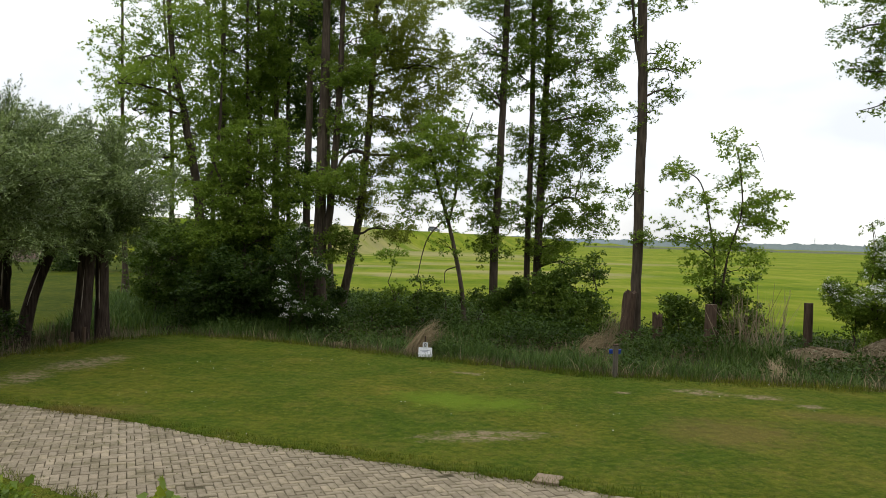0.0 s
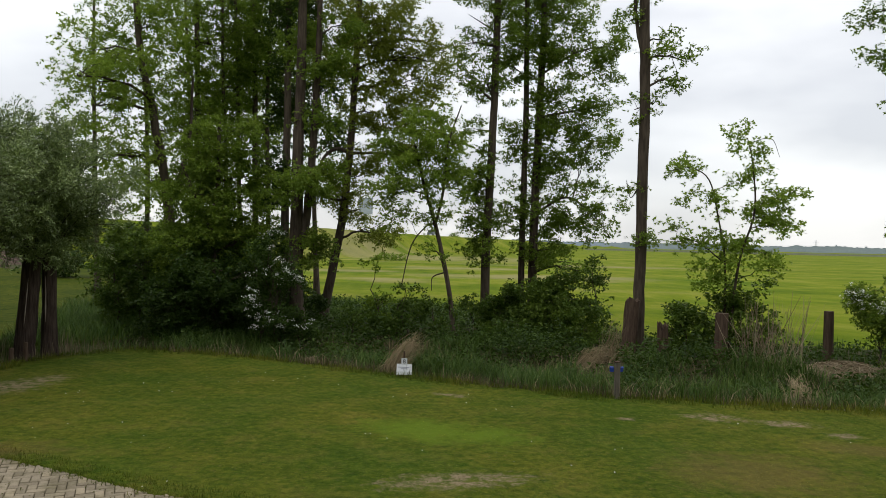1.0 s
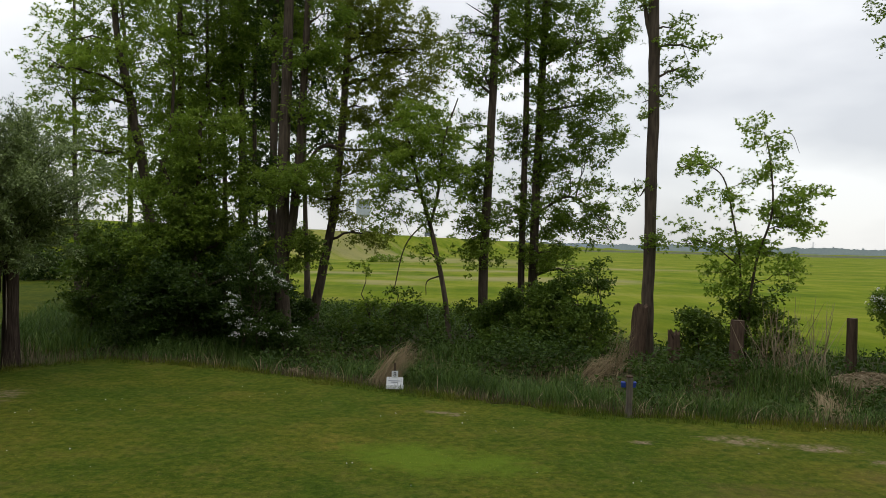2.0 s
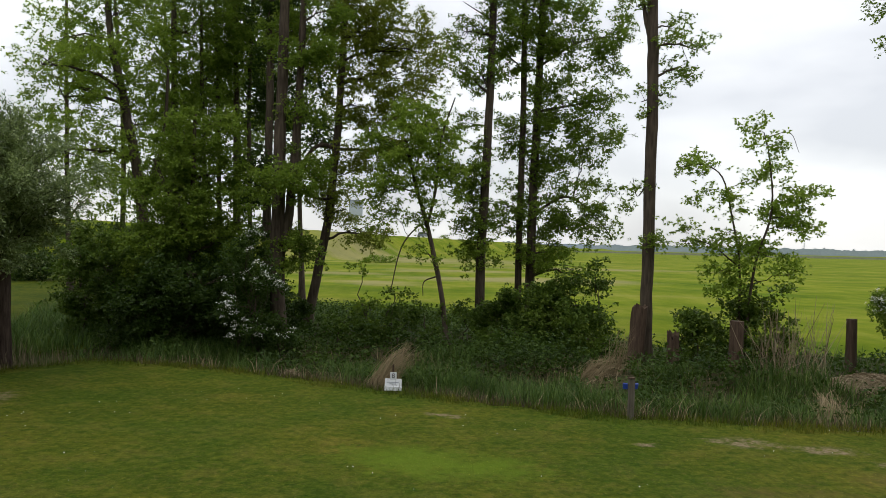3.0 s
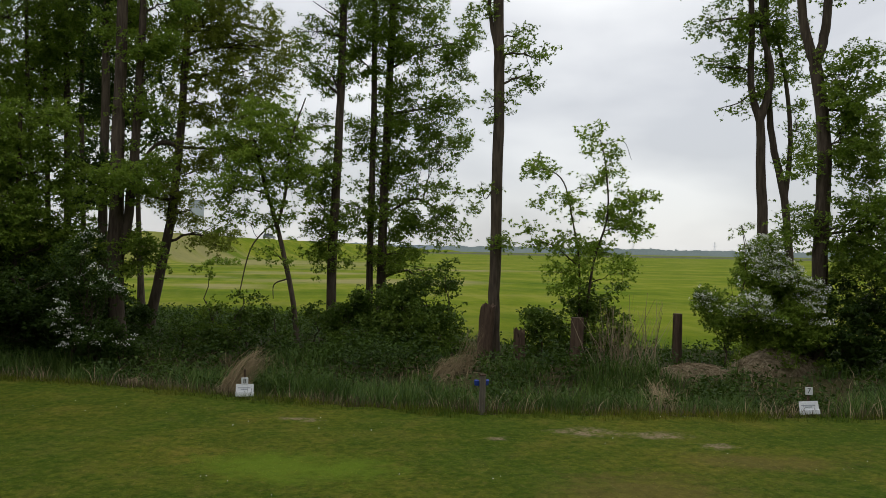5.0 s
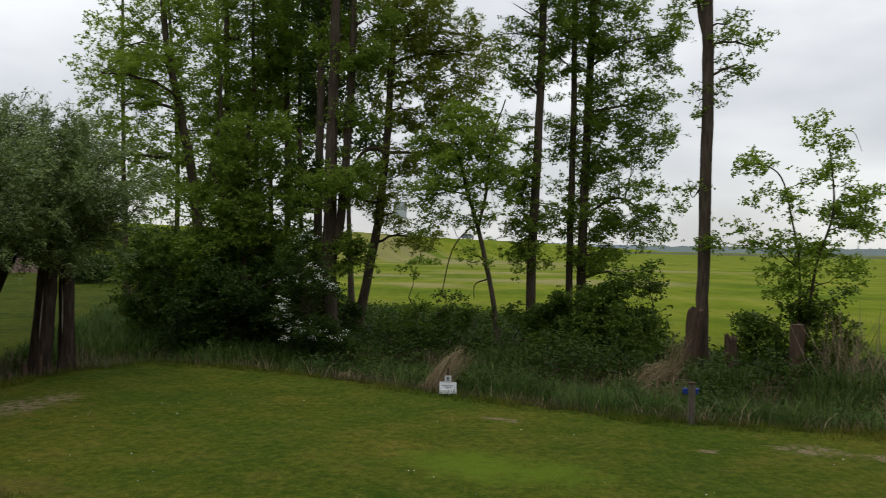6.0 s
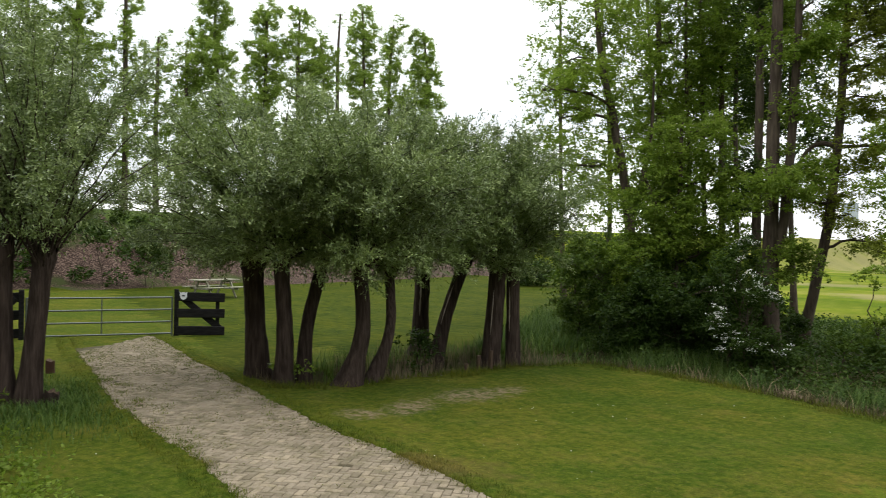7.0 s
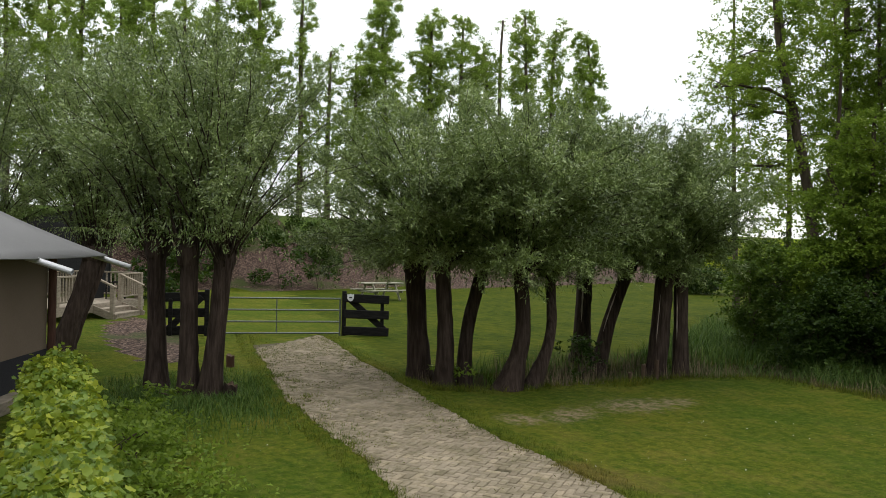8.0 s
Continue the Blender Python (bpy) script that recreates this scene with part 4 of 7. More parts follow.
alder(
    [(0.21, 0.15, [(11.05, 17.39, 0.02), (11.07, 17.37, 1.17), (11.1, 17.35, 3.01), (11.12, 17.34, 4.73), (10.96, 17.46, 6.34)]),
     (0.13, 0.1, [(10.96, 17.46, 6.3), (10.82, 17.57, 6.96), (10.73, 17.63, 7.67), (10.63, 17.7, 10.02)]),
     (0.13, 0.1, [(10.96, 17.46, 6.3), (11.09, 17.36, 6.92), (11.14, 17.32, 7.61), (11.25, 17.23, 9.88)])],
    [(11.38, 17.13, 6.09, 0.49, 0.71, 0.90), (11.49, 17.05, 4.71, 0.52, 0.97, 0.90), (11.45, 17.07, 3.01, 0.65, 0.97, 1.00),
     (10.93, 17.48, 3.07, 0.49, 0.62, 0.80), (10.93, 17.48, 4.17, 0.46, 0.36, 0.60), (11.69, 16.88, 5.26, 0.77, 1.55, 1.00),
     (11.87, 16.73, 2.79, 0.9, 1.42, 1.00), (11.03, 17.41, 8.66, 1.55, 0.9, 0.80)], 'forked oak trunk with leafy growth down its side', 15)
alder(
    [(0.13, 0.05, [(-11.99, 29.93, -0.40), (-12.20, 29.86, 5.54), (-12.31, 29.79, 11.34)]),
     (0.13, 0.05, [(-10.57, 30.53, -0.40), (-10.54, 30.45, 5.66), (-10.99, 30.37, 11.60)]),
     (0.13, 0.05, [(-9.05, 31.08, -0.40), (-9.13, 31.01, 5.78), (-9.48, 30.94, 11.86)])],
    masses(9, (-12.9, 28.9, 3.5), (-10.9, 30.3, 10.0), 1.33, 0.83, 0.77, 61) + masses(15, (-10.8, 29.5, 3.6), (-8.1, 32.2, 11.9), 1.15, 0.83, 0.70, 71), 'alder deep in the wood with light foliage', 21, leaf=0.11, per_m2=420, thin=0.65)
alder(
    [(0.13, 0.05, [(-6.99, 32.20, -0.40), (-6.99, 32.15, 6.00), (-7.35, 32.10, 12.37)]),
     (0.13, 0.05, [(-4.62, 32.68, -0.40), (-4.87, 32.66, 6.15), (-4.86, 32.64, 12.66)])],
    masses(20, (-7.9, 31.4, 5.5), (-3.8, 33.8, 13.3), 1.24, 0.85, 0.69, 62), 'dark alder deep in the wood behind straight stems', 22, leaf=0.12, per_m2=520)



bush(
    [],
    [(5.78, 19.33, 0.95, 0.59, 0.47, 1), (5.46, 19.44, 0.63, 0.49, 0.37, 1)], 'low green shrub on the ditch bank', 21)
bush(
    [],
    [(7.08, 19.26, 1.39, 0.61, 0.43, 0.9), (6.56, 19.47, 1.01, 0.5, 0.38, 1), (7.29, 19.17, 0.81, 0.5, 0.38, 1)], 'elder shrub with soft green leaves', 22)
bush(
    [],
    [(3.49, 21.27, 1.06, 0.9, 0.61, 1.1), (3.99, 21.17, 1.73, 0.48, 0.45, 0.7), (3.05, 21.34, 0.58, 0.66, 0.4, 1.2)], 'spreading willow shrub under the oaks', 23)
bush(
    [],
    [(2.79, 22.39, 0.75, 0.81, 0.59, 1.3), (1.96, 22.49, 0.59, 0.67, 0.5, 1.3), (1.19, 22.54, 0.78, 0.53, 0.39, 1)], 'dark green shrub at the foot of the oaks', 24)
bush(
    [],
    [(-1.43, 22, 1.59, 0.12, 0.52, 0.9), (-1.34, 22.01, 0.91, 0.3, 0.33, 0.9)], 'slim sapling with dense small leaves', 25)
bush(
    [],
    [(-0.62, 21.55, 1.2, 0.48, 0.24, 0.6), (-0.71, 21.54, 0.7, 0.77, 0.32, 1), (-1.75, 21.46, 0.55, 0.77, 0.37, 1.1),
     (0.08, 21.57, 0.71, 0.53, 0.29, 0.9)], 'low bramble thicket on the far bank', 26)
bush(
    [],
    [(-4.95, 20.84, 1.56, 1.53, 0.73, 1.6), (-6.04, 20.49, 1.06, 1.06, 0.6, 1.5), (-4.59, 20.94, 0.68, 0.93, 0.4, 1.4)], 'dense dark hazel thicket at the wood edge', 27)
bush(
    [],
    [(-7.13, 21.68, 1.75, 1.36, 0.86, 1.3), (-7.9, 21.35, 2.12, 0.75, 0.55, 1.1), (-7.75, 21.3, 0.9, 0.6, 0.5, 1.2),
     (-6.22, 22.01, 2.16, 0.86, 0.57, 1.2)], 'broad hazel shrub with bright green leaves', 28)
bush(
    [],
    [(-3.44, 19.67, 1.17, 0.73, 0.79, 1.3), (-3.63, 19.63, 2.22, 0.55, 0.46, 1.1), (-2.98, 19.77, 0.46, 0.49, 0.37, 1.2)], 'flowering hawthorn with white blossom clusters', 29, True)
bush(
    [],
    [(9.79, 17.79, 1.54, 1.07, 0.69, 1.2), (10.03, 17.63, 2.18, 0.69, 0.5, 1.1), (9.35, 18.0, 1.1, 0.5, 0.4, 1),
     (10.26, 17.47, 1.1, 0.95, 0.57, 1.3), (9.96, 17.68, 2.53, 0.35, 0.35, 0.8), (9.62, 17.9, 2.99, 0.2, 0.28, 0.4),
     (10.55, 17.27, 1.63, 0.63, 0.63, 1)], 'hawthorn covered in white blossom by the ditch', 30, True)
bush(
    [],
    [(11.91, 17.35, 1.17, 1.19, 0.8, 1.3), (12.5, 16.84, 1.67, 1.19, 1.06, 1.2), (11.26, 17.86, 0.65, 0.66, 0.46, 1.2)], 'dark undergrowth shrub below the oaks', 31)
bush(
    [],
    [(-8.66, 25.84, 2.52, 1.89, 0.77, 0.9), (-9.4, 25.5, 2.1, 0.7, 0.55, 0.9), (-7.58, 26.22, 1.62, 1.55, 1.03, 1.2)], 'spreading hazel shrub beside the pollard willows', 32)
# dark leaf masses added to fill in the dense shade under the alders
bush(
    [],
    [(-4.47, 23.03, 1.63, 1.18, 1.03, 1.8), (-5.94, 24.20, 2.16, 1.42, 0.95, 1.8), (-3.74, 23.69, 0.74, 0.90, 0.75, 1.6),
     (-7.10, 23.82, 1.26, 1.26, 0.95, 1.7), (-4.85, 22.42, 0.54, 1.15, 0.57, 1.6)], 'dark hazel filler for the shade under the alders', 33)
bush(
    [],
    [(2.14, 21.33, 0.43, 1.10, 0.55, 1.3), (3.21, 21.17, 0.86, 1.00, 0.75, 1.3), (2.83, 21.74, 1.20, 0.90, 0.60, 1.3), (3.78, 20.56, 0.43, 0.70, 0.45, 1.3), (1.68, 22.07, 0.75, 0.50, 0.60, 1.3)], 'dense dark shrub filling the foot of the oaks', 38)
bush(
    [],
    [(5.75, 19.45, 0.8, 0.4, 0.40, 0.8), (6.62, 19.2, 1.05, 0.45, 0.45, 0.8), (6.9, 19.1, 0.6, 0.5, 0.35, 0.8)], 'dark shrub round the stems of the young oak', 39)



def pollard(base, head, radius, shoots, reach, seed, label, lean=(0, 0), scars=1, broad=0.8, low=0.93):
    """A pollarded willow: short thick trunk, knuckled head, and a broom of leafy shoots."""
    rng = np.random.default_rng(100 + seed)
    bx, by = base
    z0 = height(bx, by)
    root = thing("pollard_willow", label, "tree", (bx, by, z0), "pollard willows")
    b_, h = np.array([bx, by, z0 - 0.15]), np.array(head, float)
    mid = (b_ + h) / 2 + np.array([lean[0], lean[1], 0])
    line = smooth_line([b_, mid, h], 14)
    rad = 0.86 * radius * np.interp(np.linspace(0, 1, 14), [0, 0.12, 0.3, 0.6, 0.85, 1], [2.6 if seed < 6 else 1.9, 1.8 if seed < 6 else 1.35, 1.2 if seed < 6 else 1.08, 0.95, 0.95, 1.0])
    V, F = tube(line, rad, 14, 0.07, seed)
    piece("trunk", V, F, m_bark_willow, root, "", True)
    knob, kf = tube([h + (0, 0, -0.1), h + (0, 0, 0.05), h + (0, 0, 0.2), h + (0, 0, 0.27)], [radius * 0.9, radius * 1.12, radius * 1.0, radius * 0.2], 12, 0.12, seed + 5)
    piece("head", knob, kf, m_bark_willow, root, "knuckled pollard head", True)
    if scars:
        a = rng.uniform(4.2, 5.2)
        t = np.linspace(0.45, 0.8, 7)
        mid_line = np.stack([np.interp(t, np.linspace(0, 1, 14), line[:, i]) for i in range(3)], 1)
        mid_line += np.array([math.cos(a), math.sin(a), 0]) * radius * 0.97
        V, F = tube(mid_line, [0.002, 0.008, 0.014, 0.01, 0.014, 0.008, 0.002], 6, 0.2, seed)
        piece("scar", V, F, m_bare_wood, root, "pale split in the bark", True)
    # shoots
    wood, P, D = [], [], []
    foot_rise = -0.07 if low > 0.9 else 0.3
    for i in range(shoots):
        # each shoot rises from the head and bows out to a vase-shaped outline that overhangs its own foot
        az = rng.uniform(0, 2 * math.pi)
        rise = foot_rise + (1 - foot_rise) * rng.uniform(0, 1) ** 0.8
        out = broad * reach * np.interp(rise, [-0.1, 0, 0.2, 0.5, 0.75, 0.92, 1], [0.5, 0.62, 0.86, 1, 0.9, 0.58, 0.2]) * rng.uniform(0.6, 1.06)
        n = 9
        t = np.linspace(0, 1, n)[:, None]
        way = np.array([math.cos(az), math.sin(az), 0])
        start = h + way * 0.1
        end = h + way * out + np.array([0, 0, rise * reach * rng.uniform(0.85, 1.08)])
        turn = h + way * out * 0.38 + np.array([0, 0, rise * reach * 0.58 + 0.28])
        L = float(np.linalg.norm(end - start))
        s = start * (1 - t) ** 2 + 2 * turn * t * (1 - t) + end * t ** 2 + np.cumsum(rng.normal(size=(n, 3)) * 0.025, axis=0)
        wood.append(tube(s, np.linspace(0.016, 0.004, n), 4))
        m = int(30 * (0.55 + L / 3.2))
        u = np.sort(rng.uniform(0.1 if low > 0.9 else 0.07, 1.0, m)) ** 0.75 * (n - 1.001)
        k = u.astype(int)
        f = (u - k)[:, None]
        at = s[k] * (1 - f) + s[k + 1] * f
        td = unit(unit(s[k + 1] - s[k]) * 0.75 + unit(rng.normal(size=(m, 3))) * 0.8 + np.array([0, 0, 0.1]))
        tl = rng.uniform(0.18, 0.4, m)
        per = 27 if low > 0.9 else 21
        w = np.tile(np.linspace(0.08, 1.0, per), m)[:, None] * np.repeat(tl, per)[:, None]
        dd = np.repeat(td, per, axis=0)
        P.append(np.repeat(at, per, axis=0) + dd * w - np.array([0, 0, 0.16]) * w ** 2 + rng.normal(size=(m * per, 3)) * 0.022)
        D.append(unit(dd * 0.8 + rng.normal(size=(m * per, 3)) * 0.55))
    m = 700 if low > 0.9 else 650
    az = rng.uniform(0, 2 * math.pi, m)
    rr = rng.uniform(0.15, 0.5 * broad * reach, m)
    P.append(np.stack([h[0] + np.cos(az) * rr, h[1] + np.sin(az) * rr, h[2] + 0.6 - rng.uniform(0, 0.95 if low > 0.9 else 0.55, m) * (0.5 + 0.5 * np.sin(az * 3 + seed))], 1))
    D.append(unit(np.stack([np.cos(az) * 0.5, np.sin(az) * 0.5, np.full(m, -1.0)], 1) + rng.normal(size=(m, 3)) * 0.4))
    V, F = tubes(wood)
    tagged(piece("shootwork", V, F, m_bark_willow, root), kind="stuff")
    P, D = np.concatenate(P), np.concatenate(D)
    V, F = slips(P, D, 0.064, 0.0215, rng, 0.9, 0.3)
    piece("crown", V, F, m_leaf_willow, root, "grey-green narrow leaves")
    return root


WILLOW_LABEL = "pollard willow with furrowed brown trunk and grey-green crown"
pollard((-10.16, 13.09), (-10.27, 12.98, 1.95), 0.215, 68, 2.72, 1, WILLOW_LABEL, scars=0, broad=1.12)
pollard((-9.5, 12.95), (-9.42, 12.8, 2.05), 0.16, 68, 2.75, 2, WILLOW_LABEL, (0.08, 0), 0)
pollard((-9.35, 13.35), (-9.3, 13.7, 2.05), 0.12, 50, 2.8, 3, "slim pollard willow leaning from a shared root", (-0.1, -0.1), 0)
pollard((-8.45, 13.4), (-8.33, 13.55, 1.95), 0.14, 68, 2.9, 4, "pollard willow with a bowed brown trunk", (0.12, 0.1), 0)
pollard((-8.36, 13.87), (-8.44, 14.5, 1.85), 0.1, 52, 3.0, 5, "slim pollard willow beside a bowed one", (0.22, 0), 0)
pollard((-9.5, 17.0), (-9.44, 17.03, 2.05), 0.19, 58, 2.95, 6, "pollard willow with a pale split in its trunk")
pollard((-8.86, 16.6), (-8.45, 17.07, 2.0), 0.16, 58, 2.7, 7, "leaning pollard willow with a pale scar", (-0.08, 0))
pollard((-7.85, 17.05), (-7.71, 17.16, 2.05), 0.21, 64, 2.75, 8, "stout pollard willow with a split trunk", broad=0.64)
pollard((-7.45, 17.4), (-7.5, 17.4, 2.05), 0.17, 58, 2.55, 9, WILLOW_LABEL, broad=0.66)
pollard((-11.8, 9.0), (-11.82, 8.95, 2.15), 0.17, 34, 3.5, 10, "tall pollard willow with a straight trunk by the drive", scars=0, broad=0.52, low=0.72)
pollard((-11.2, 9.2), (-11.12, 9.12, 2.05), 0.15, 32, 3.45, 11, WILLOW_LABEL, scars=0, broad=0.48, low=0.72)
pollard((-10.92, 9.4), (-10.75, 9.5, 2.0), 0.155, 36, 3.4, 12, "stout pollard willow at the edge of the drive", scars=0, broad=0.72, low=0.74)
pollard((-17.2, 9.4), (-16.93, 9.99, 1.95), 0.21, 36, 4.7, 13, "leaning pollard willow behind the tent corner", (0.05, 0), 0, 0.5, 0.74)
pollard((-17.3, 9.55), (-16.95, 10.2, 1.95), 0.15, 30, 4.4, 15, "dark leaning pollard willow behind another", (0.05, 0), 0, 0.42, 0.74)
pollard((-18.3, 8.3), (-18.3, 8.3, 2.1), 0.21, 48, 4.6, 14, WILLOW_LABEL, scars=0, broad=0.56)


def poplar(x, y, top, crown_low, width, dens, seed):
    """A tall topped poplar on the dike: straight trunk, leafy column."""
    rng = np.random.default_rng(300 + seed)
    z0 = height(x, y)
    H = top - z0
    blobs = []
    n = max(2, int((top - crown_low) / (width * 0.62)))
    for i in range(n):
        f = (i + 0.5) / n
        blobs.append((x + rng.normal() * 0.16 * width, y + rng.normal() * 0.16 * width, crown_low + f * (top - crown_low), width * (0.6 + 0.55 * math.sin(math.pi * min(1, f * 0.9 + 0.12))) * rng.uniform(0.85, 1.2), (top - crown_low) / n * 0.9, dens))
    stems = [(0.26, 0.09, [(x, y, z0), (x + rng.normal() * 0.2, y, z0 + H * 0.4), (x + rng.normal() * 0.3, y, z0 + H * 0.75), (x, y, top - 0.3)])]
    root = alder(stems, blobs, "tall topped poplar with a leafy column on the dike" if dens > 0.3 else "thin half-dead poplar on the dike", 300 + 3 * seed + 1, leaf=0.12, per_m2=820, plume=True)
    root["group"] = "poplars on the dike"
    for o in root.children:
        if o.name.startswith("crown"):
            o.data.materials[0] = m_leaf_poplar
    return root


poplar(-48.1, 17.3, 18.3, 6.2, 2.26, 0.80, 1)
poplar(-53.3, 21.0, 19.6, 5.2, 1.90, 0.60, 2)
poplar(-48.8, 21.5, 19.7, 4.4, 1.76, 0.60, 3)
poplar(-53.6, 25.8, 20.2, 3.6, 1.74, 0.60, 4)
poplar(-47.4, 25.1, 19.6, 5.3, 2.15, 0.80, 5)
poplar(-51.0, 29.1, 21.2, 3.8, 1.71, 0.50, 6)
poplar(-45.7, 28.5, 19.8, 7.2, 1.56, 0.55, 7)
poplar(-44.3, 30.8, 19.7, 7.0, 1.49, 1.00, 8)
poplar(-43.6, 33.7, 20.4, 6.0, 1.0, 0.5, 9)
poplar(-43.3, 35.8, 15.7, 5.4, 1.1, 0.4, 10)
poplar(-43.1, 37.8, 15.2, 5.2, 1.41, 0.80, 11)
poplar(-41.8, 39.2, 20.0, 6.5, 1.74, 1.10, 12)
poplar(-41.0, 43.1, 19.1, 9.8, 1.46, 1.10, 13)
poplar(-40.1, 45.4, 19.3, 13.1, 1.48, 0.60, 14)
poplar(-39.7, 47.2, 17.5, 9.8, 1.42, 1.00, 15)
poplar(-39.3, 48.9, 20.0, 18.7, 0.63, 0.12, 16)
poplar(-38.6, 50.7, 20.5, 11.1, 1.56, 0.90, 17)
poplar(-37.9, 53.8, 20.1, 11.0, 1.13, 0.80, 18)
poplar(-37.7, 57.7, 20.1, 10.7, 1.69, 1.10, 19)


# ---- made things: materials ----
m_steel = two_scale("galvanised_steel", [(0.35, (0.11, 0.125, 0.115)), (0.65, (0.17, 0.185, 0.175))], [(0.35, (0.07, 0.085, 0.078)), (0.65, (0.23, 0.25, 0.235))], 2, 40, 0.5, 0.15, 0.003, metal=0.5)
m_alu = two_scale("brushed_aluminium", [(0.35, (0.6, 0.6, 0.61)), (0.65, (0.72, 0.72, 0.73))], [(0.35, (0.55, 0.55, 0.56)), (0.65, (0.76, 0.76, 0.77))], 3, 50, 0.4, 0.1, 0.002, metal=0.3)
m_black_wood = two_scale("black_tarred_board", [(0.35, (0.008, 0.008, 0.008)), (0.65, (0.018, 0.017, 0.017))], [(0.35, (0.006, 0.006, 0.006)), (0.65, (0.03, 0.028, 0.026))], 2, 25, 0.75, 0.6, 0.01, (0.2, 0.2, 1))
m_deck_wood = two_scale("greyed_deck_timber", [(0.35, (0.23, 0.19, 0.14)), (0.65, (0.34, 0.29, 0.22))], [(0.35, (0.17, 0.14, 0.1)), (0.65, (0.38, 0.33, 0.26))], 1.5, 25, 0.85, 0.5, 0.008, (0.3, 0.3, 1))
m_table_wood = two_scale("lichened_table_timber", [(0.35, (0.2, 0.19, 0.13)), (0.65, (0.34, 0.33, 0.24))], [(0.35, (0.14, 0.13, 0.09)), (0.65, (0.42, 0.42, 0.33))], 1.5, 20, 0.9, 0.5, 0.008)
m_brown_post = two_scale("red_brown_timber", [(0.35, (0.075, 0.038, 0.028)), (0.65, (0.12, 0.06, 0.042))], [(0.35, (0.05, 0.026, 0.02)), (0.65, (0.14, 0.075, 0.055))], 2, 25, 0.75, 0.5, 0.006, (1, 1, 0.15))
m_canvas = two_scale("beige_tent_canvas", [(0.35, (0.15, 0.113, 0.082)), (0.65, (0.19, 0.146, 0.108))], [(0.35, (0.14, 0.106, 0.076)), (0.65, (0.2, 0.157, 0.117))], 0.8, 60, 0.9, 0.15, 0.003)
m_skirt = two_scale("dark_grey_skirt", [(0.35, (0.022, 0.022, 0.025)), (0.65, (0.036, 0.036, 0.04))], [(0.35, (0.02, 0.02, 0.022)), (0.65, (0.042, 0.042, 0.045))], 1, 50, 0.85, 0.15, 0.003)
m_fly = two_scale("grey_roof_canvas", [(0.35, (0.18, 0.178, 0.175)), (0.65, (0.23, 0.228, 0.222))], [(0.35, (0.17, 0.168, 0.165)), (0.65, (0.25, 0.247, 0.242))], 0.5, 60, 0.8, 0.12, 0.003)
m_dark_fly = two_scale("dark_roof_canvas", [(0.35, (0.016, 0.016, 0.017)), (0.65, (0.03, 0.03, 0.03))], [(0.35, (0.014, 0.014, 0.014)), (0.65, (0.036, 0.036, 0.035))], 0.5, 40, 0.85, 0.15, 0.003)
m_white = two_scale("white_sheet", [(0.35, (0.72, 0.73, 0.76)), (0.65, (0.8, 0.81, 0.83))], [(0.35, (0.7, 0.71, 0.74)), (0.65, (0.82, 0.83, 0.84))], 4, 60, 0.6, 0.05, 0.001)
m_ink = shader("dark_print", 0.7)[0]
m_ink.node_tree.nodes["Principled BSDF"].inputs["Base Color"].default_value = (0.03, 0.03, 0.035, 1)
m_grey_ink = shader("grey_print", 0.7)[0]
m_grey_ink.node_tree.nodes["Principled BSDF"].inputs["Base Color"].default_value = (0.38, 0.4, 0.45, 1)
m_blue = shader("blue_plastic", 0.35)[0]
m_blue.node_tree.nodes["Principled BSDF"].inputs["Base Color"].default_value = (0.03, 0.07, 0.42, 1)
# the three far materials carry distance haze in their base colours
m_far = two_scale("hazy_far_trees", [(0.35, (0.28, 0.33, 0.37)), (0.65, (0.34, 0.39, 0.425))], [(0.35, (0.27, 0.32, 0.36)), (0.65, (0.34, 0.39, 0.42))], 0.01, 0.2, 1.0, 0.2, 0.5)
m_far_steel = shader("hazy_far_steel", 0.9)[0]
m_far_steel.node_tree.nodes["Principled BSDF"].inputs["Base Color"].default_value = (0.68, 0.7, 0.73, 1)
m_far_wall = two_scale("hazy_grey_cladding", [(0.35, (0.36, 0.4, 0.44)), (0.65, (0.42, 0.46, 0.5))], [(0.35, (0.35, 0.39, 0.43)), (0.65, (0.43, 0.47, 0.51))], 0.1, 1, 0.9, 0.1, 0.05)
m_glass_dark = shader("car_window", 0.1)[0]
m_glass_dark.node_tree.nodes["Principled BSDF"].inputs["Base Color"].default_value = (0.02, 0.025, 0.03, 1)
m_car = shader("grey_car_paint", 0.35, 0.3)[0]
m_car.node_tree.nodes["Principled BSDF"].inputs["Base Color"].default_value = (0.16, 0.18, 0.2, 1)
m_tyre = shader("tyre_rubber", 0.9)[0]
m_tyre.node_tree.nodes["Principled BSDF"].inputs["Base Color"].default_value = (0.02, 0.02, 0.02, 1)

# ---- field gate and its board fences ----
GL, GR = Vector((-17.9, 13.15, 0)), Vector((-16.05, 15.97, 0))
along = (GR - GL).normalized()


def rail(p, q, r, material, parent, name="rail", label="", sides=10):
    V, F = tube([p, (Vector(p) + Vector(q)) / 2, q], [r, r, r], sides)
    return piece(name, V, F, material, parent, label, True)


gate = thing("field_gate", "galvanised steel field gate with four bars, closed", "gate", GL + along * 0.1)
a, c_ = GL + along * 0.1, GR - along * 0.1
for z in (0.06, 0.35, 0.645, 0.94):
    rail(a + Vector((0, 0, z)), c_ + Vector((0, 0, z)), 0.022, m_steel, gate, "bar")
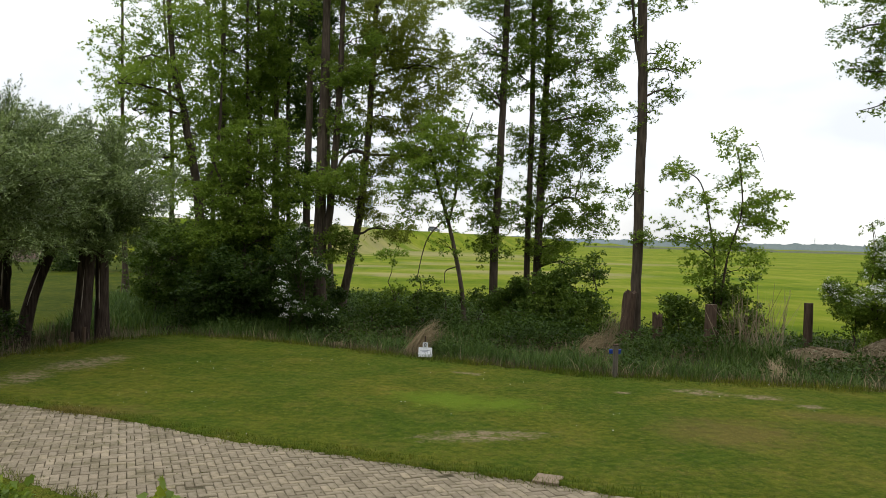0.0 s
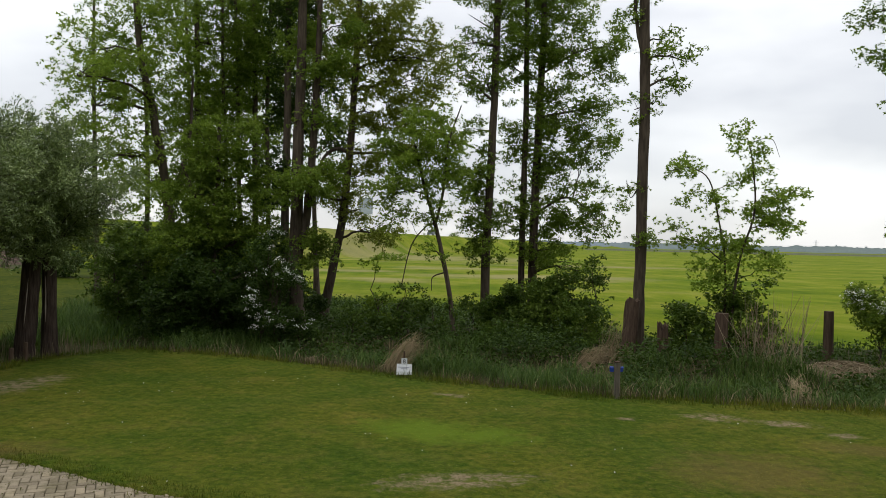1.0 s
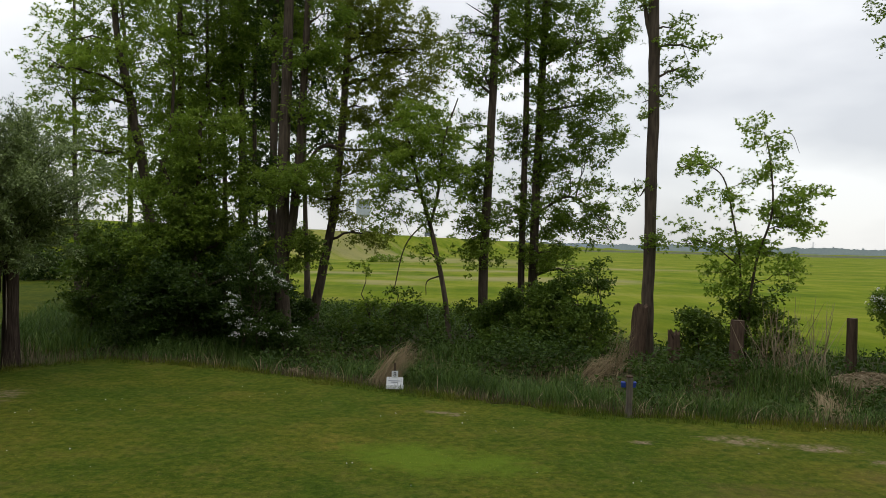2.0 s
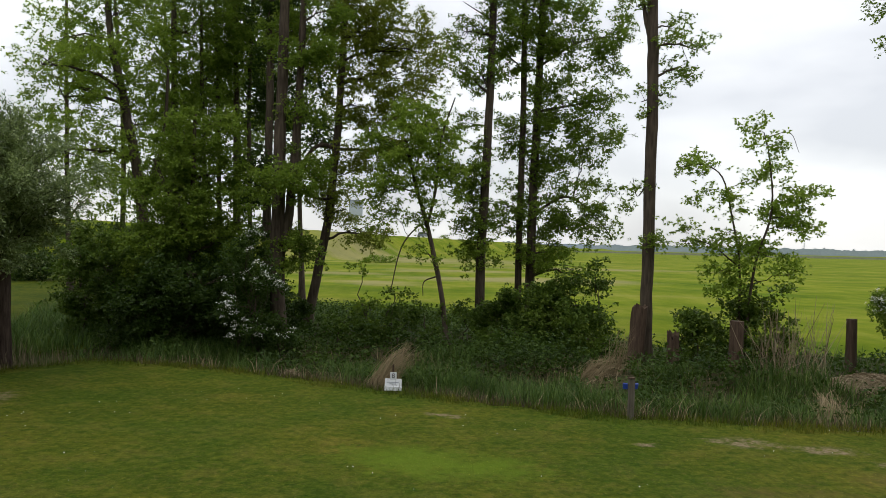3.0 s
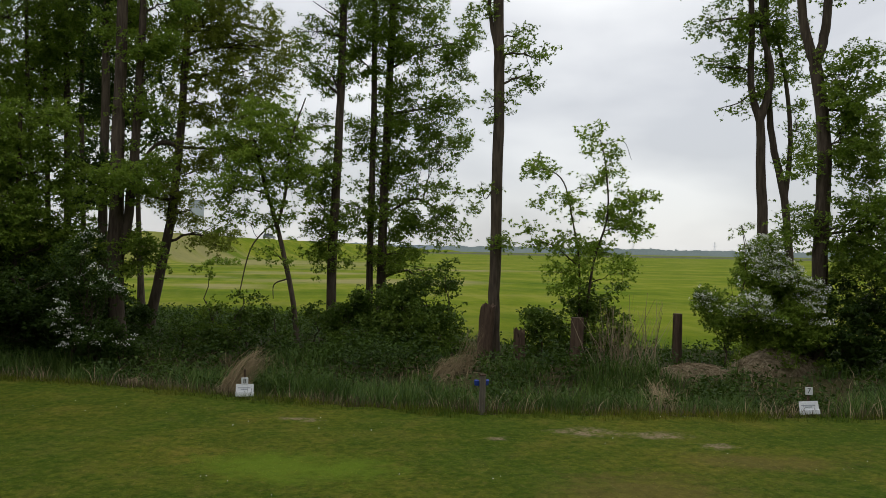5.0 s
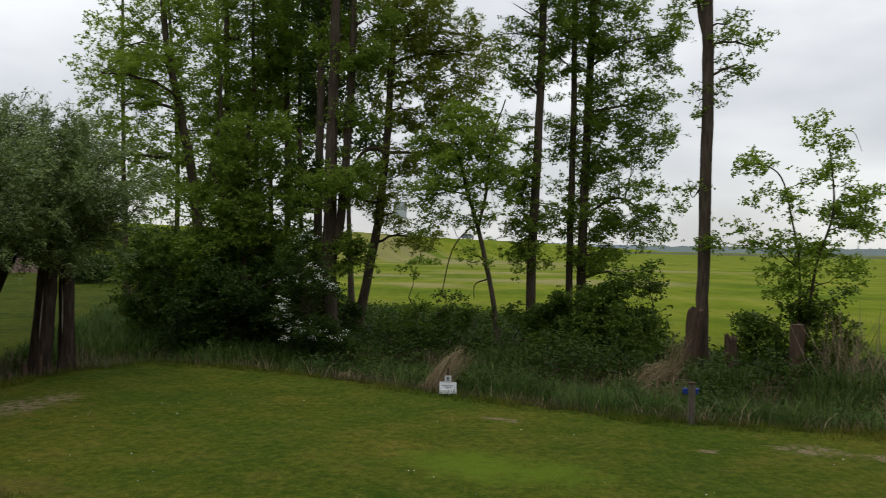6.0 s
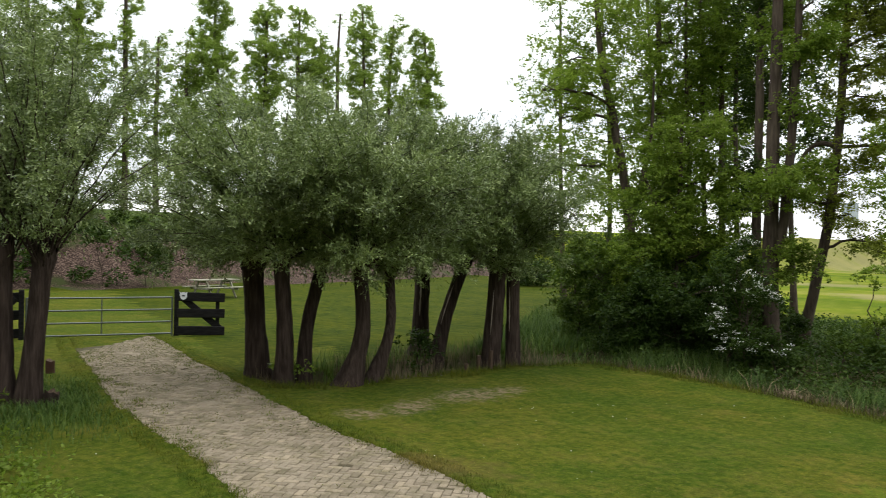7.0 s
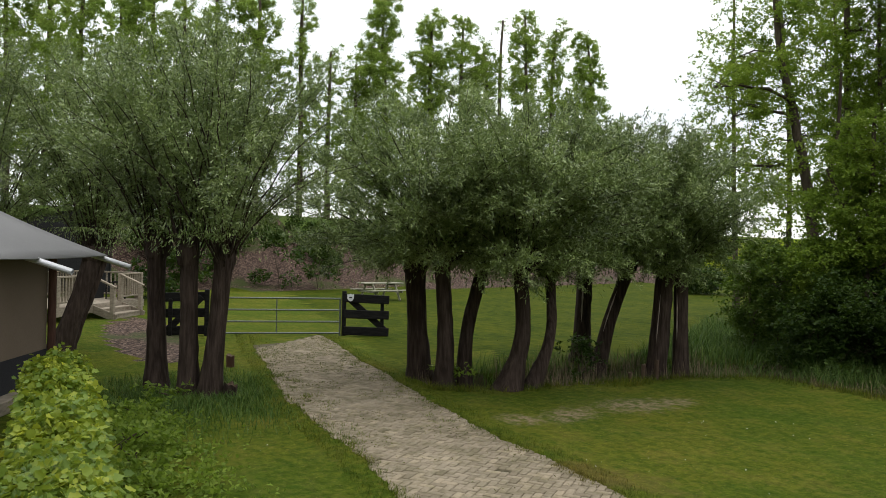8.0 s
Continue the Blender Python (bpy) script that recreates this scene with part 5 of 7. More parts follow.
for f in (0.0, 0.5, 1.0):
    p = a.lerp(c_, f)
    rail(p + Vector((0, 0, 0.06 if 0 < f < 1 else 0.0)), p + Vector((0, 0, 0.95)), 0.014 if 0 < f < 1 else 0.024, m_steel, gate, "upright")


def board_fence(p, q, label, plate):
    """Three tarred boards and a brace on two posts."""
    p, q = Vector(p), Vector(q)
    d = (q - p).normalized()
    nor = Vector((d.y, -d.x, 0))
    f = thing("board_fence", label, "fence", p, "black fences beside the gate")
    part("post", box(Matrix.Translation(p + Vector((0, 0, 0.5))) @ pose(0, 0, 0, 0, 0, math.degrees(math.atan2(d.y, d.x))), (0.11, 0.11, 1.28), 0.008), m_black_wood, f)
    e = p.lerp(q, 0.85)
    part("post", box(Matrix.Translation(e + Vector((0, 0, 0.4))) @ pose(0, 0, 0, 0, 0, math.degrees(math.atan2(d.y, d.x))), (0.09, 0.09, 1.0), 0.008), m_black_wood, f)
    off = nor * 0.085
    for z, drop in ((0.95, 0.02), (0.55, 0.01), (0.12, 0.015)):
        part("board", beam(p + off + Vector((0, 0, z + drop)), q + off + Vector((0, 0, z - drop)), 0.05, 0.22, 0.012), m_black_wood, f)
    off2 = nor * 0.03
    part("brace", beam(p + off2 + d * 0.12 + Vector((0, 0, 0.95)), q + off2 - d * 0.1 + Vector((0, 0, 0.15)), 0.04, 0.16, 0.01), m_black_wood, f)
    if plate:
        at = p + nor * 0.118 + d * 0.16 + Vector((0, 0, 0.985))
        turn = Matrix.Translation(at) @ pose(0, 0, 0, 0, 0, math.degrees(math.atan2(d.y, d.x)))
        bm = bmesh.new()
        ring = [bm.verts.new(turn @ Vector((0.085 * x, 0, 0.1 * z))) for x, z in ((-1, 0.9), (-0.55, 0.75), (0, 0.95), (0.55, 0.75), (1, 0.9), (0.95, -0.3), (0.6, -0.8), (0, -1), (-0.6, -0.8), (-0.95, -0.3))]
        face = bm.faces.new(ring)
        ext = bmesh.ops.extrude_face_region(bm, geom=[face])
        for v in ext["geom"]:
            if isinstance(v, bmesh.types.BMVert):
                v.co += nor * 0.012
        bmesh.ops.recalc_face_normals(bm, faces=bm.faces[:])
        pl = part("plate", bm, m_white, f, "white shield-shaped plate")
        part("mark", box(turn @ pose(0, -0.016 if nor.dot(turn.to_3x3() @ Vector((0, -1, 0))) > 0 else 0.016, 0), (0.07, 0.006, 0.03), 0), m_ink, pl, "dark bar on the plate")
    return f


board_fence(GR, (-15.33, 16.86, 0), "black tarred board fence with a white plate by the gate", True)
board_fence(GL, (-18.45, 12.3, 0), "black tarred board fence behind the willow trunks", False)

# ---- picnic table on the far lawn ----


def picnic_table(at, turn):
    t = thing("picnic_table", "weathered wooden picnic table with fixed benches", "table", at)
    m0 = Matrix.Translation(at) @ pose(0, 0, 0, 0, 0, turn)
    for i in range(5):
        part("plank", box(m0 @ pose(0, (i - 2) * 0.15, 0.73), (2.0, 0.14, 0.04)), m_table_wood, t)
    for s in (-1, 1):
        for k in (0, 1):
            part("bench_plank", box(m0 @ pose(0, s * (0.62 + 0.14 * k), 0.44), (2.0, 0.13, 0.04)), m_table_wood, t)
        part("leg_beam", box(m0 @ pose(s * 0.62, 0, 0.38), (0.05, 1.55, 0.09)), m_table_wood, t)
        part("top_beam", box(m0 @ pose(s * 0.62, 0, 0.67), (0.05, 0.7, 0.08)), m_table_wood, t)
        for k in (-1, 1):
            part("leg", beam(m0 @ Vector((s * 0.57, k * 0.25, 0.7)), m0 @ Vector((s * 0.57, k * 0.68, 0.0)), 0.05, 0.1), m_table_wood, t)
    return t


picnic_table((-25.7, 25.5, 0), 84)

# ---- posts, stumps and markers ----


m_cut = two_scale("weathered_end_grain", [(0.35, (0.11, 0.085, 0.06)), (0.65, (0.17, 0.13, 0.095))], [(0.35, (0.08, 0.06, 0.045)), (0.65, (0.2, 0.155, 0.115))], 4, 40, 0.95, 0.5, 0.005)


def stump(at, radius, tall, name, label, lean=(0, 0), seed=0, material=None, split=0.0, sides=12, rough=0.06):
    z0 = height(at[0], at[1])
    s = thing(name, label, "post", (at[0], at[1], z0))
    n = 8
    t = np.linspace(0, 1, n)[:, None]
    line = np.array([at[0], at[1], z0 - 0.2]) + t * np.array([lean[0], lean[1], tall + 0.2])
    V, F = tube(line, np.interp(np.linspace(0, 1, n), [0, 0.3, 1], [radius * 1.15, radius, radius * 0.95]), sides, rough, seed)
    rg = np.random.default_rng(seed)
    if split:
        V[-sides:, 2] += rg.uniform(-split, split * 0.3, sides)
    piece("body", V, F, material or m_old_wood, s, "", sides > 6)
    top = V[-sides:]
    piece("cut_top", np.concatenate([top, [top.mean(axis=0) - (0, 0, split * 0.4)]]), [(i, (i + 1) % sides, sides) for i in range(sides)], m_cut if not split else m_old_wood, s, "sawn end grain")
    return s


stump((6.3, 18.65), 0.14, 1.0, "tree_stump", "thick round weathered stump on the bank", (0.02, 0), 1)
stump((8.63, 18.7), 0.105, 1.07, "wooden_post", "square old fence post in the rough grass", (0, 0), 2, sides=4, rough=0.02)
stump((4.55, 19.6), 0.17, 1.25, "dead_trunk", "dead broken trunk leaning on the tall oak", (0.1, 0), 3, split=0.12)
stump((5.15, 18.9), 0.13, 0.75, "broken_stump", "short broken brown stump with a rotten top", (-0.03, 0), 4, split=0.2)
stump((-13.15, 11.05), 0.08, 0.24, "short_post", "short dark wooden post beside the drive", (0, 0), 5, m_brown_post, 0.04, 8)
for ax_, ay_, tall_ in ((-7.75, 16.05, 0.34), (-7.6, 16.25, 0.4), (-7.42, 16.4, 0.36)):
    stump((ax_, ay_), 0.045, tall_, "short_picket", "short weathered picket at the ditch under the willows", (0.01, 0), int(tall_ * 100), None, 0.03, 7)
stump((-10.72, 9.62), 0.11, 0.2, "tree_stump", "low dark stump at the foot of a willow", (0.03, 0), 6, m_bark_willow, 0.1)

m_grey_post = two_scale("greyed_post", [(0.35, (0.12, 0.1, 0.08)), (0.65, (0.19, 0.165, 0.135))], [(0.35, (0.08, 0.068, 0.055)), (0.65, (0.23, 0.2, 0.165))], 2, 25, 0.9, 0.6, 0.01, (1, 1, 0.12))
marker = thing("marker_post", "weathered marker post with blue reflectors at the ditch", "post", (3.08, 14.1, 0))
part("post", box(pose(3.08, 14.1, 0.17, 0, 1, 8), (0.075, 0.075, 0.76), 0.008), m_grey_post, marker)
for s in (-1, 1):
    part("reflector", box(pose(3.08 + s * 0.075, 14.14, 0.44, 15, 0, s * 25), (0.07, 0.03, 0.09), 0.01), m_blue, marker, "blue plastic reflector")
part("cap", box(pose(3.08, 14.1, 0.56, 0, 1, 8), (0.085, 0.085, 0.025), 0.006), m_old_wood, marker)


def text(string, m, size, material, parent, name):
    cu = bpy.data.curves.new(name, "FONT")
    cu.body, cu.size, cu.align_x, cu.align_y, cu.extrude = string, size, "CENTER", "CENTER", 0.001
    cu.materials.append(material)
    ob = new(name, cu)
    ob.parent = parent
    ob.matrix_basis = (Matrix.Translation(-Vector(parent.location)) if parent.type == "EMPTY" else Matrix.Identity(4)) @ m
    return ob


def peg_sign(at, digit, turn, tilt, gap, lean, label):
    """A white sheet leaning at the ditch edge with a small number card on a stake above it."""
    s = thing("peg_sign", label, "sign", at, "numbered signs along the ditch")
    m0 = Matrix.Translation(at) @ pose(0, 0, 0, 0, 0, turn)
    part("stake", box(m0 @ pose(0, 0.03, 0.18), (0.03, 0.02, 0.5), 0.003), m_old_wood, s)
    msh = m0 @ pose(0, -0.02, 0.115, tilt, lean, 0)
    sheet = part("sheet", box(msh, (0.27, 0.008, 0.19), 0.003), m_white, s, "white printed sheet")
    part("sheet_fold", box(msh @ pose(0, -0.014, -0.065, 8), (0.285, 0.012, 0.07), 0.004), m_white, s)
    for i, (w, z) in enumerate(((0.19, 0.035), (0.1, 0.01))):
        part("print_line", box(msh @ pose(-0.01, -0.0055, z), (w, 0.003, 0.012), 0), m_grey_ink, sheet, "grey unreadable print line")
    mc = m0 @ pose(0, 0, 0.27 + gap)
    card = part("number_card", box(mc, (0.105, 0.008, 0.115), 0.003), m_white, s, "white number card")
    text(digit, mc @ pose(0, -0.0055, 0, 90, 0, 0), 0.105, m_ink, card, "number")
    return s


peg_sign((-0.33, 15.72, 0.0), "8", 6, -16, -0.02, 2, "white sheet sign with number card eight at the ditch")
peg_sign((7.93, 13.42, 0.0), "7", -22, -14, 0.09, -5, "white sheet sign with number card seven at the ditch")

slab = tagged(part("paving_slab", box(pose(1.05, 7.8, 0.032, 0, 0, -20), (0.26, 0.26, 0.04), 0.006), two_scale("pink_concrete_slab", [(0.35, (0.24, 0.18, 0.125)), (0.65, (0.29, 0.22, 0.155))], [(0.35, (0.21, 0.16, 0.11)), (0.65, (0.32, 0.25, 0.18))], 3, 60, 0.9, 0.3, 0.004)),
              "square pinkish concrete slab at the drive's edge", "slab")

# ---- the safari tent ----
tent = thing("safari_tent", "safari tent with beige canvas walls and grey roof fly", "tent", (-12.74, 7.66, 0))
TA, TN = Vector((0.75, -0.66, 0)).normalized(), Vector((0.66, 0.75, 0)).normalized()
corner = Vector((-12.74, 7.66, 0))


def tent_at(u, v, z):
    """u metres along the long side, v metres out from it."""
    return corner + TA * u + TN * v + Vector((0, 0, z))


def panel(name, pts, thick, material, parent, label=""):
    bm = bmesh.new()
    f = bm.faces.new([bm.verts.new(p) for p in pts])
    f.normal_update()
    nrm = f.normal.copy()
    ext = bmesh.ops.extrude_face_region(bm, geom=[f])
    for v in ext["geom"]:
        if isinstance(v, bmesh.types.BMVert):
            v.co -= nrm * thick
    bmesh.ops.recalc_face_normals(bm, faces=bm.faces[:])
    return part(name, bm, material, parent, label)


part("floor", box(Matrix.Translation(tent_at(3, -2.2, 0.09)) @ pose(0, 0, 0, 0, 0, math.degrees(math.atan2(TA.y, TA.x))), (6.6, 4.9, 0.18), 0.01), m_deck_wood, tent, "timber platform")
long_wall = panel("wall", [tent_at(0, 0, 0.62), tent_at(6, 0, 0.62), tent_at(6, 0, 2.1), tent_at(0, 0, 2.1)], 0.02, m_canvas, tent, "beige canvas wall")
panel("skirt", [tent_at(-0.01, 0.01, 0.18), tent_at(6, 0.01, 0.18), tent_at(6, 0.01, 0.64), tent_at(-0.01, 0.01, 0.64)], 0.02, m_skirt, tent, "dark grey skirt")
panel("end_wall", [tent_at(0, -4.4, 0.62), tent_at(0, 0, 0.62), tent_at(0, 0, 2.1), tent_at(0, -2.2, 3.1), tent_at(0, -4.4, 2.1)], 0.02, m_canvas, tent, "beige canvas end wall")
panel("end_skirt", [tent_at(-0.012, -4.4, 0.18), tent_at(-0.012, 0, 0.18), tent_at(-0.012, 0, 0.64), tent_at(-0.012, -4.4, 0.64)], 0.02, m_skirt, tent)
panel("back_wall", [tent_at(0, -4.4, 0.18), tent_at(6, -4.4, 0.18), tent_at(6, -4.4, 2.1), tent_at(0, -4.4, 2.1)], 0.02, m_canvas, tent)
for u in (0.0, 2.0, 4.0, 6.0):
    rail(tent_at(u - 0.06, 0.07, 0.0), tent_at(u - 0.06, 0.07, 2.02), 0.06, m_brown_post, tent, "pole", "red-brown timber pole")
for k in (1, 2):
    panel("window", [tent_at(0.75 + 2 * k, 0.024, 0.95), tent_at(1.65 + 2 * k, 0.024, 0.95), tent_at(1.65 + 2 * k, 0.024, 1.85), tent_at(0.75 + 2 * k, 0.024, 1.85)], 0.01, m_dark_fly, long_wall, "dark mesh window")
E0 = Vector((-13.25, 8.78, 2.05))
ev = (E0 - corner).dot(TN)
eu = (E0 - corner).dot(TA)
ns, nu = 9, 14
for side, name in ((1, "roof_fly"), (-1, "roof_fly_back")):
    rows = []
    for i in range(nu + 1):
        u = eu + (7.6) * i / nu
        for j in range(ns + 1):
            f = j / ns
            v = (ev + (-2.2 - ev) * f) if side > 0 else (-4.4 - ev) + (-2.2 - (-4.4 - ev)) * f
            z = 2.05 + (0.43 * (ev + 2.2)) * f - 0.06 * math.sin(math.pi * f) - 0.02 * math.sin(math.pi * (2 * i / nu % 1)) * (1 - f)
            rows.append(tent_at(u, v, z))
    faces = [(i * (ns + 1) + j, (i + 1) * (ns + 1) + j, (i + 1) * (ns + 1) + j + 1, i * (ns + 1) + j + 1) for i in range(nu) for j in range(ns)]
    fly = piece(name, rows, faces, m_fly, tent, "grey canvas roof fly", True)
    sol = fly.modifiers.new("thickness", "SOLIDIFY")
    sol.thickness, sol.offset = 0.012, 1.0
for u in (eu + 0.1, eu + 2.5, eu + 4.9, eu + 7.2):
    rail(tent_at(u, ev - 0.55, 2.06 + 0.1), tent_at(u + 0.02, ev + 0.42, 1.86), 0.045, m_alu, tent, "eave_tube", "silver eave tube")

# ---- deck of the next tent ----
deck = thing("timber_deck", "raised timber deck with baluster railing and steps", "deck", (-25.0, 12.9, 0))
DX, DY = Vector((-0.6, 0.8, 0)), Vector((-0.8, -0.6, 0))
d0 = Vector((-22.67, 11.5, 0))


def deck_at(u, v, z):
    return d0 + DX * u + DY * v + Vector((0, 0, z))


deck_turn = math.degrees(math.atan2(DX.y, DX.x))
for i in range(18):
    part("deck_board", box(Matrix.Translation(deck_at(1.9, 0.1 + i * 0.145, 0.4)) @ pose(0, 0, 0, 0, 0, deck_turn), (4.6, 0.135, 0.03), 0.004), m_deck_wood, deck)
part("fascia", box(Matrix.Translation(deck_at(1.9, 0.0, 0.28)) @ pose(0, 0, 0, 0, 0, deck_turn), (4.6, 0.04, 0.22), 0.005), m_deck_wood, deck)


def railing(u0, v0, u1, v1, n):
    for u, v in ((u0, v0), (u1, v1)):
        part("rail_post", box(Matrix.Translation(deck_at(u, v, 0.75)) @ pose(0, 0, 0, 0, 0, deck_turn), (0.12, 0.12, 1.05), 0.008), m_deck_wood, deck)
    for z in (1.25, 0.55):
        part("handrail" if z > 1 else "bottom_rail", beam(deck_at(u0, v0, z), deck_at(u1, v1, z), 0.1, 0.05), m_deck_wood, deck)
    for i in range(1, n):
        f = i / n
        u, v = u0 + (u1 - u0) * f, v0 + (v1 - v0) * f
        part("baluster", box(Matrix.Translation(deck_at(u, v, 0.9)) @ pose(0, 0, 0, 0, 0, deck_turn), (0.04, 0.04, 0.68), 0), m_deck_wood, deck)


railing(-0.3, 0.06, 1.3, 0.06, 12)
railing(2.9, 0.06, 4.1, 0.06, 9)
railing(-0.3, 2.6, 4.1, 2.6, 30)
railing(4.14, 0.2, 4.14, 2.5, 15)
for i, (z, v) in enumerate(((0.27, -0.2), (0.13, -0.5))):
    part("step", box(Matrix.Translation(deck_at(2.1, v, z)) @ pose(0, 0, 0, 0, 0, deck_turn), (1.5, 0.32, 0.045), 0.006), m_deck_wood, deck)
    part("riser", box(Matrix.Translation(deck_at(2.1, v - 0.13, z - 0.07)) @ pose(0, 0, 0, 0, 0, deck_turn), (1.46, 0.03, 0.12), 0.004), m_deck_wood, deck)
for u in (1.32, 2.88):
    part("stringer", beam(deck_at(u, 0.0, 0.28), deck_at(u, -0.75, 0.02), 0.05, 0.22), m_deck_wood, deck)
    part("newel", box(Matrix.Translation(deck_at(u, -0.62, 0.45)) @ pose(0, 0, 0, 0, 0, deck_turn), (0.12, 0.12, 0.95), 0.008), m_deck_wood, deck)
    part("stair_rail", beam(deck_at(u, 0.06, 1.25), deck_at(u, -0.72, 0.92), 0.11, 0.05), m_deck_wood, deck)

tent2 = thing("dark_tent", "far tent with a dark canvas roof behind the deck", "tent", (-28.0, 13.6, 0))
for s in (-1, 1):
    panel("roof", [Vector((-29.6, 11.2, 2.7)) if s < 0 else Vector((-26.9, 16.1, 2.95)), Vector((-27.8, 14.9, 3.6)) if s > 0 else Vector((-27.8, 14.9, 3.6)),
                   Vector((-31.8, 17.3, 3.6)), Vector((-33.5, 13.6, 2.7)) if s < 0 else Vector((-31.0, 18.5, 2.95))], 0.03, m_dark_fly, tent2, "dark canvas roof")
panel("front_wall", [Vector((-29.3, 11.6, 0.4)), Vector((-27.65, 14.75, 0.4)), Vector((-27.95, 14.75, 3.5)), Vector((-29.3, 11.6, 2.7))], 0.03, m_dark_fly, tent2)
panel("side_wall", [Vector((-27.65, 14.8, 0.4)), Vector((-32.0, 16.2, 0.4)), Vector((-32.0, 16.6, 3.4)), Vector((-27.95, 14.85, 3.45))], 0.03, m_dark_fly, tent2)
part("pole", box(Matrix.Translation(Vector((-27.0, 15.9, 1.45))), (0.06, 0.06, 2.95), 0.01), m_deck_wood, tent2, "timber pole under the roof's corner")

part("flap", beam(deck_at(3.15, 1.3, 1.3), deck_at(4.0, 1.3, 1.3), 0.05, 1.8, 0.01), m_dark_fly, tent2, "dark canvas door flap")



def garden_chair(u, v):
    """A black slatted garden chair on the deck, its back towards the steps."""
    c = thing("garden_chair", "black slatted garden chair on the timber deck", "chair", deck_at(u, v, 0.415))
    for du in (-0.21, 0.21):
        part("leg", beam(deck_at(u + du, v - 0.2, 0.415), deck_at(u + du, v - 0.24, 1.2), 0.035, 0.035, 0.004), m_black_wood, c)
        part("leg", beam(deck_at(u + du, v + 0.2, 0.415), deck_at(u + du, v + 0.2, 0.95), 0.035, 0.035, 0.004), m_black_wood, c)
        part("armrest", beam(deck_at(u + du, v - 0.22, 0.96), deck_at(u + du, v + 0.24, 0.96), 0.05, 0.025, 0.004), m_black_wood, c)
    for z in (0.82, 1.18):
        part("back_rail", beam(deck_at(u - 0.21, v - 0.22, z), deck_at(u + 0.21, v - 0.22, z), 0.025, 0.05, 0.004), m_black_wood, c)
    for i in range(5):
        du = -0.15 + 0.075 * i
        part("back_slat", beam(deck_at(u + du, v - 0.22, 0.82), deck_at(u + du, v - 0.23, 1.18), 0.03, 0.015, 0.003), m_black_wood, c)
        part("seat_slat", beam(deck_at(u - 0.21, v - 0.16 + 0.085 * i, 0.77), deck_at(u + 0.21, v - 0.16 + 0.085 * i, 0.77), 0.07, 0.02, 0.003), m_black_wood, c)


garden_chair(3.55, 0.6)

# ---- far things ----
bm = bmesh.new()
rg = np.random.default_rng(5)
prev = None
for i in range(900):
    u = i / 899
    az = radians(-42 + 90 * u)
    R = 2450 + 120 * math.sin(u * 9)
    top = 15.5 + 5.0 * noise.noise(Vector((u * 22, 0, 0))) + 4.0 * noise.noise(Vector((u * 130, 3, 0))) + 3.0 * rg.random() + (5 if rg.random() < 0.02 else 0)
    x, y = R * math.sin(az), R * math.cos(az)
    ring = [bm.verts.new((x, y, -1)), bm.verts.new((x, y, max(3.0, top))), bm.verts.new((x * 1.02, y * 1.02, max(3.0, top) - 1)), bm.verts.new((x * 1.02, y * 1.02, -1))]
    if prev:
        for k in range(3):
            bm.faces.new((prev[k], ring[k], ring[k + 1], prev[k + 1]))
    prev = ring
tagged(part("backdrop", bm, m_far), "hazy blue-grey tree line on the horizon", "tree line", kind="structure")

# a low rough bank across the far end of the meadow
V, F = [], []
for i in range(120):
    az = radians(4 + 52 * i / 119)
    r = 560 + 25 * math.sin(i * 0.11)
    top = 1.25 + 0.5 * noise.noise(Vector((i * 0.35, 7, 0)))
    V += [(d * math.sin(az), d * math.cos(az), z) for d, z in ((r - 6, -0.05), (r, top), (r + 4, top), (r + 10, -0.05))]
    if i:
        F += [(4 * i - 4 + k, 4 * i + k, 4 * i + k + 1, 4 * i - 3 + k) for k in range(3)]
m_far_bank = two_scale("far_rough_bank", [(0.35, (0.08, 0.095, 0.05)), (0.65, (0.12, 0.13, 0.075))], [(0.35, (0.07, 0.085, 0.045)), (0.65, (0.14, 0.145, 0.09))], 0.05, 0.6, 0.95, 0.5, 0.3)
tagged(piece("far_bank", V, F, m_far_bank), "low rough grey-green bank at the meadow's far end", "bank", kind="structure")

bm = bmesh.new()
bmesh.ops.create_cube(bm, size=1, matrix=pose(900, 2020, 0.35, 0, 0, -28) @ Matrix.Diagonal((1500, 90, 0.5, 1)))
m_lake = shader("distant_water", 0.25)[0]
m_lake.node_tree.nodes["Principled BSDF"].inputs["Base Color"].default_value = (0.3, 0.36, 0.4, 1)
tagged(part("water", bm, m_lake), "pale strip of distant water", "water", kind="structure")


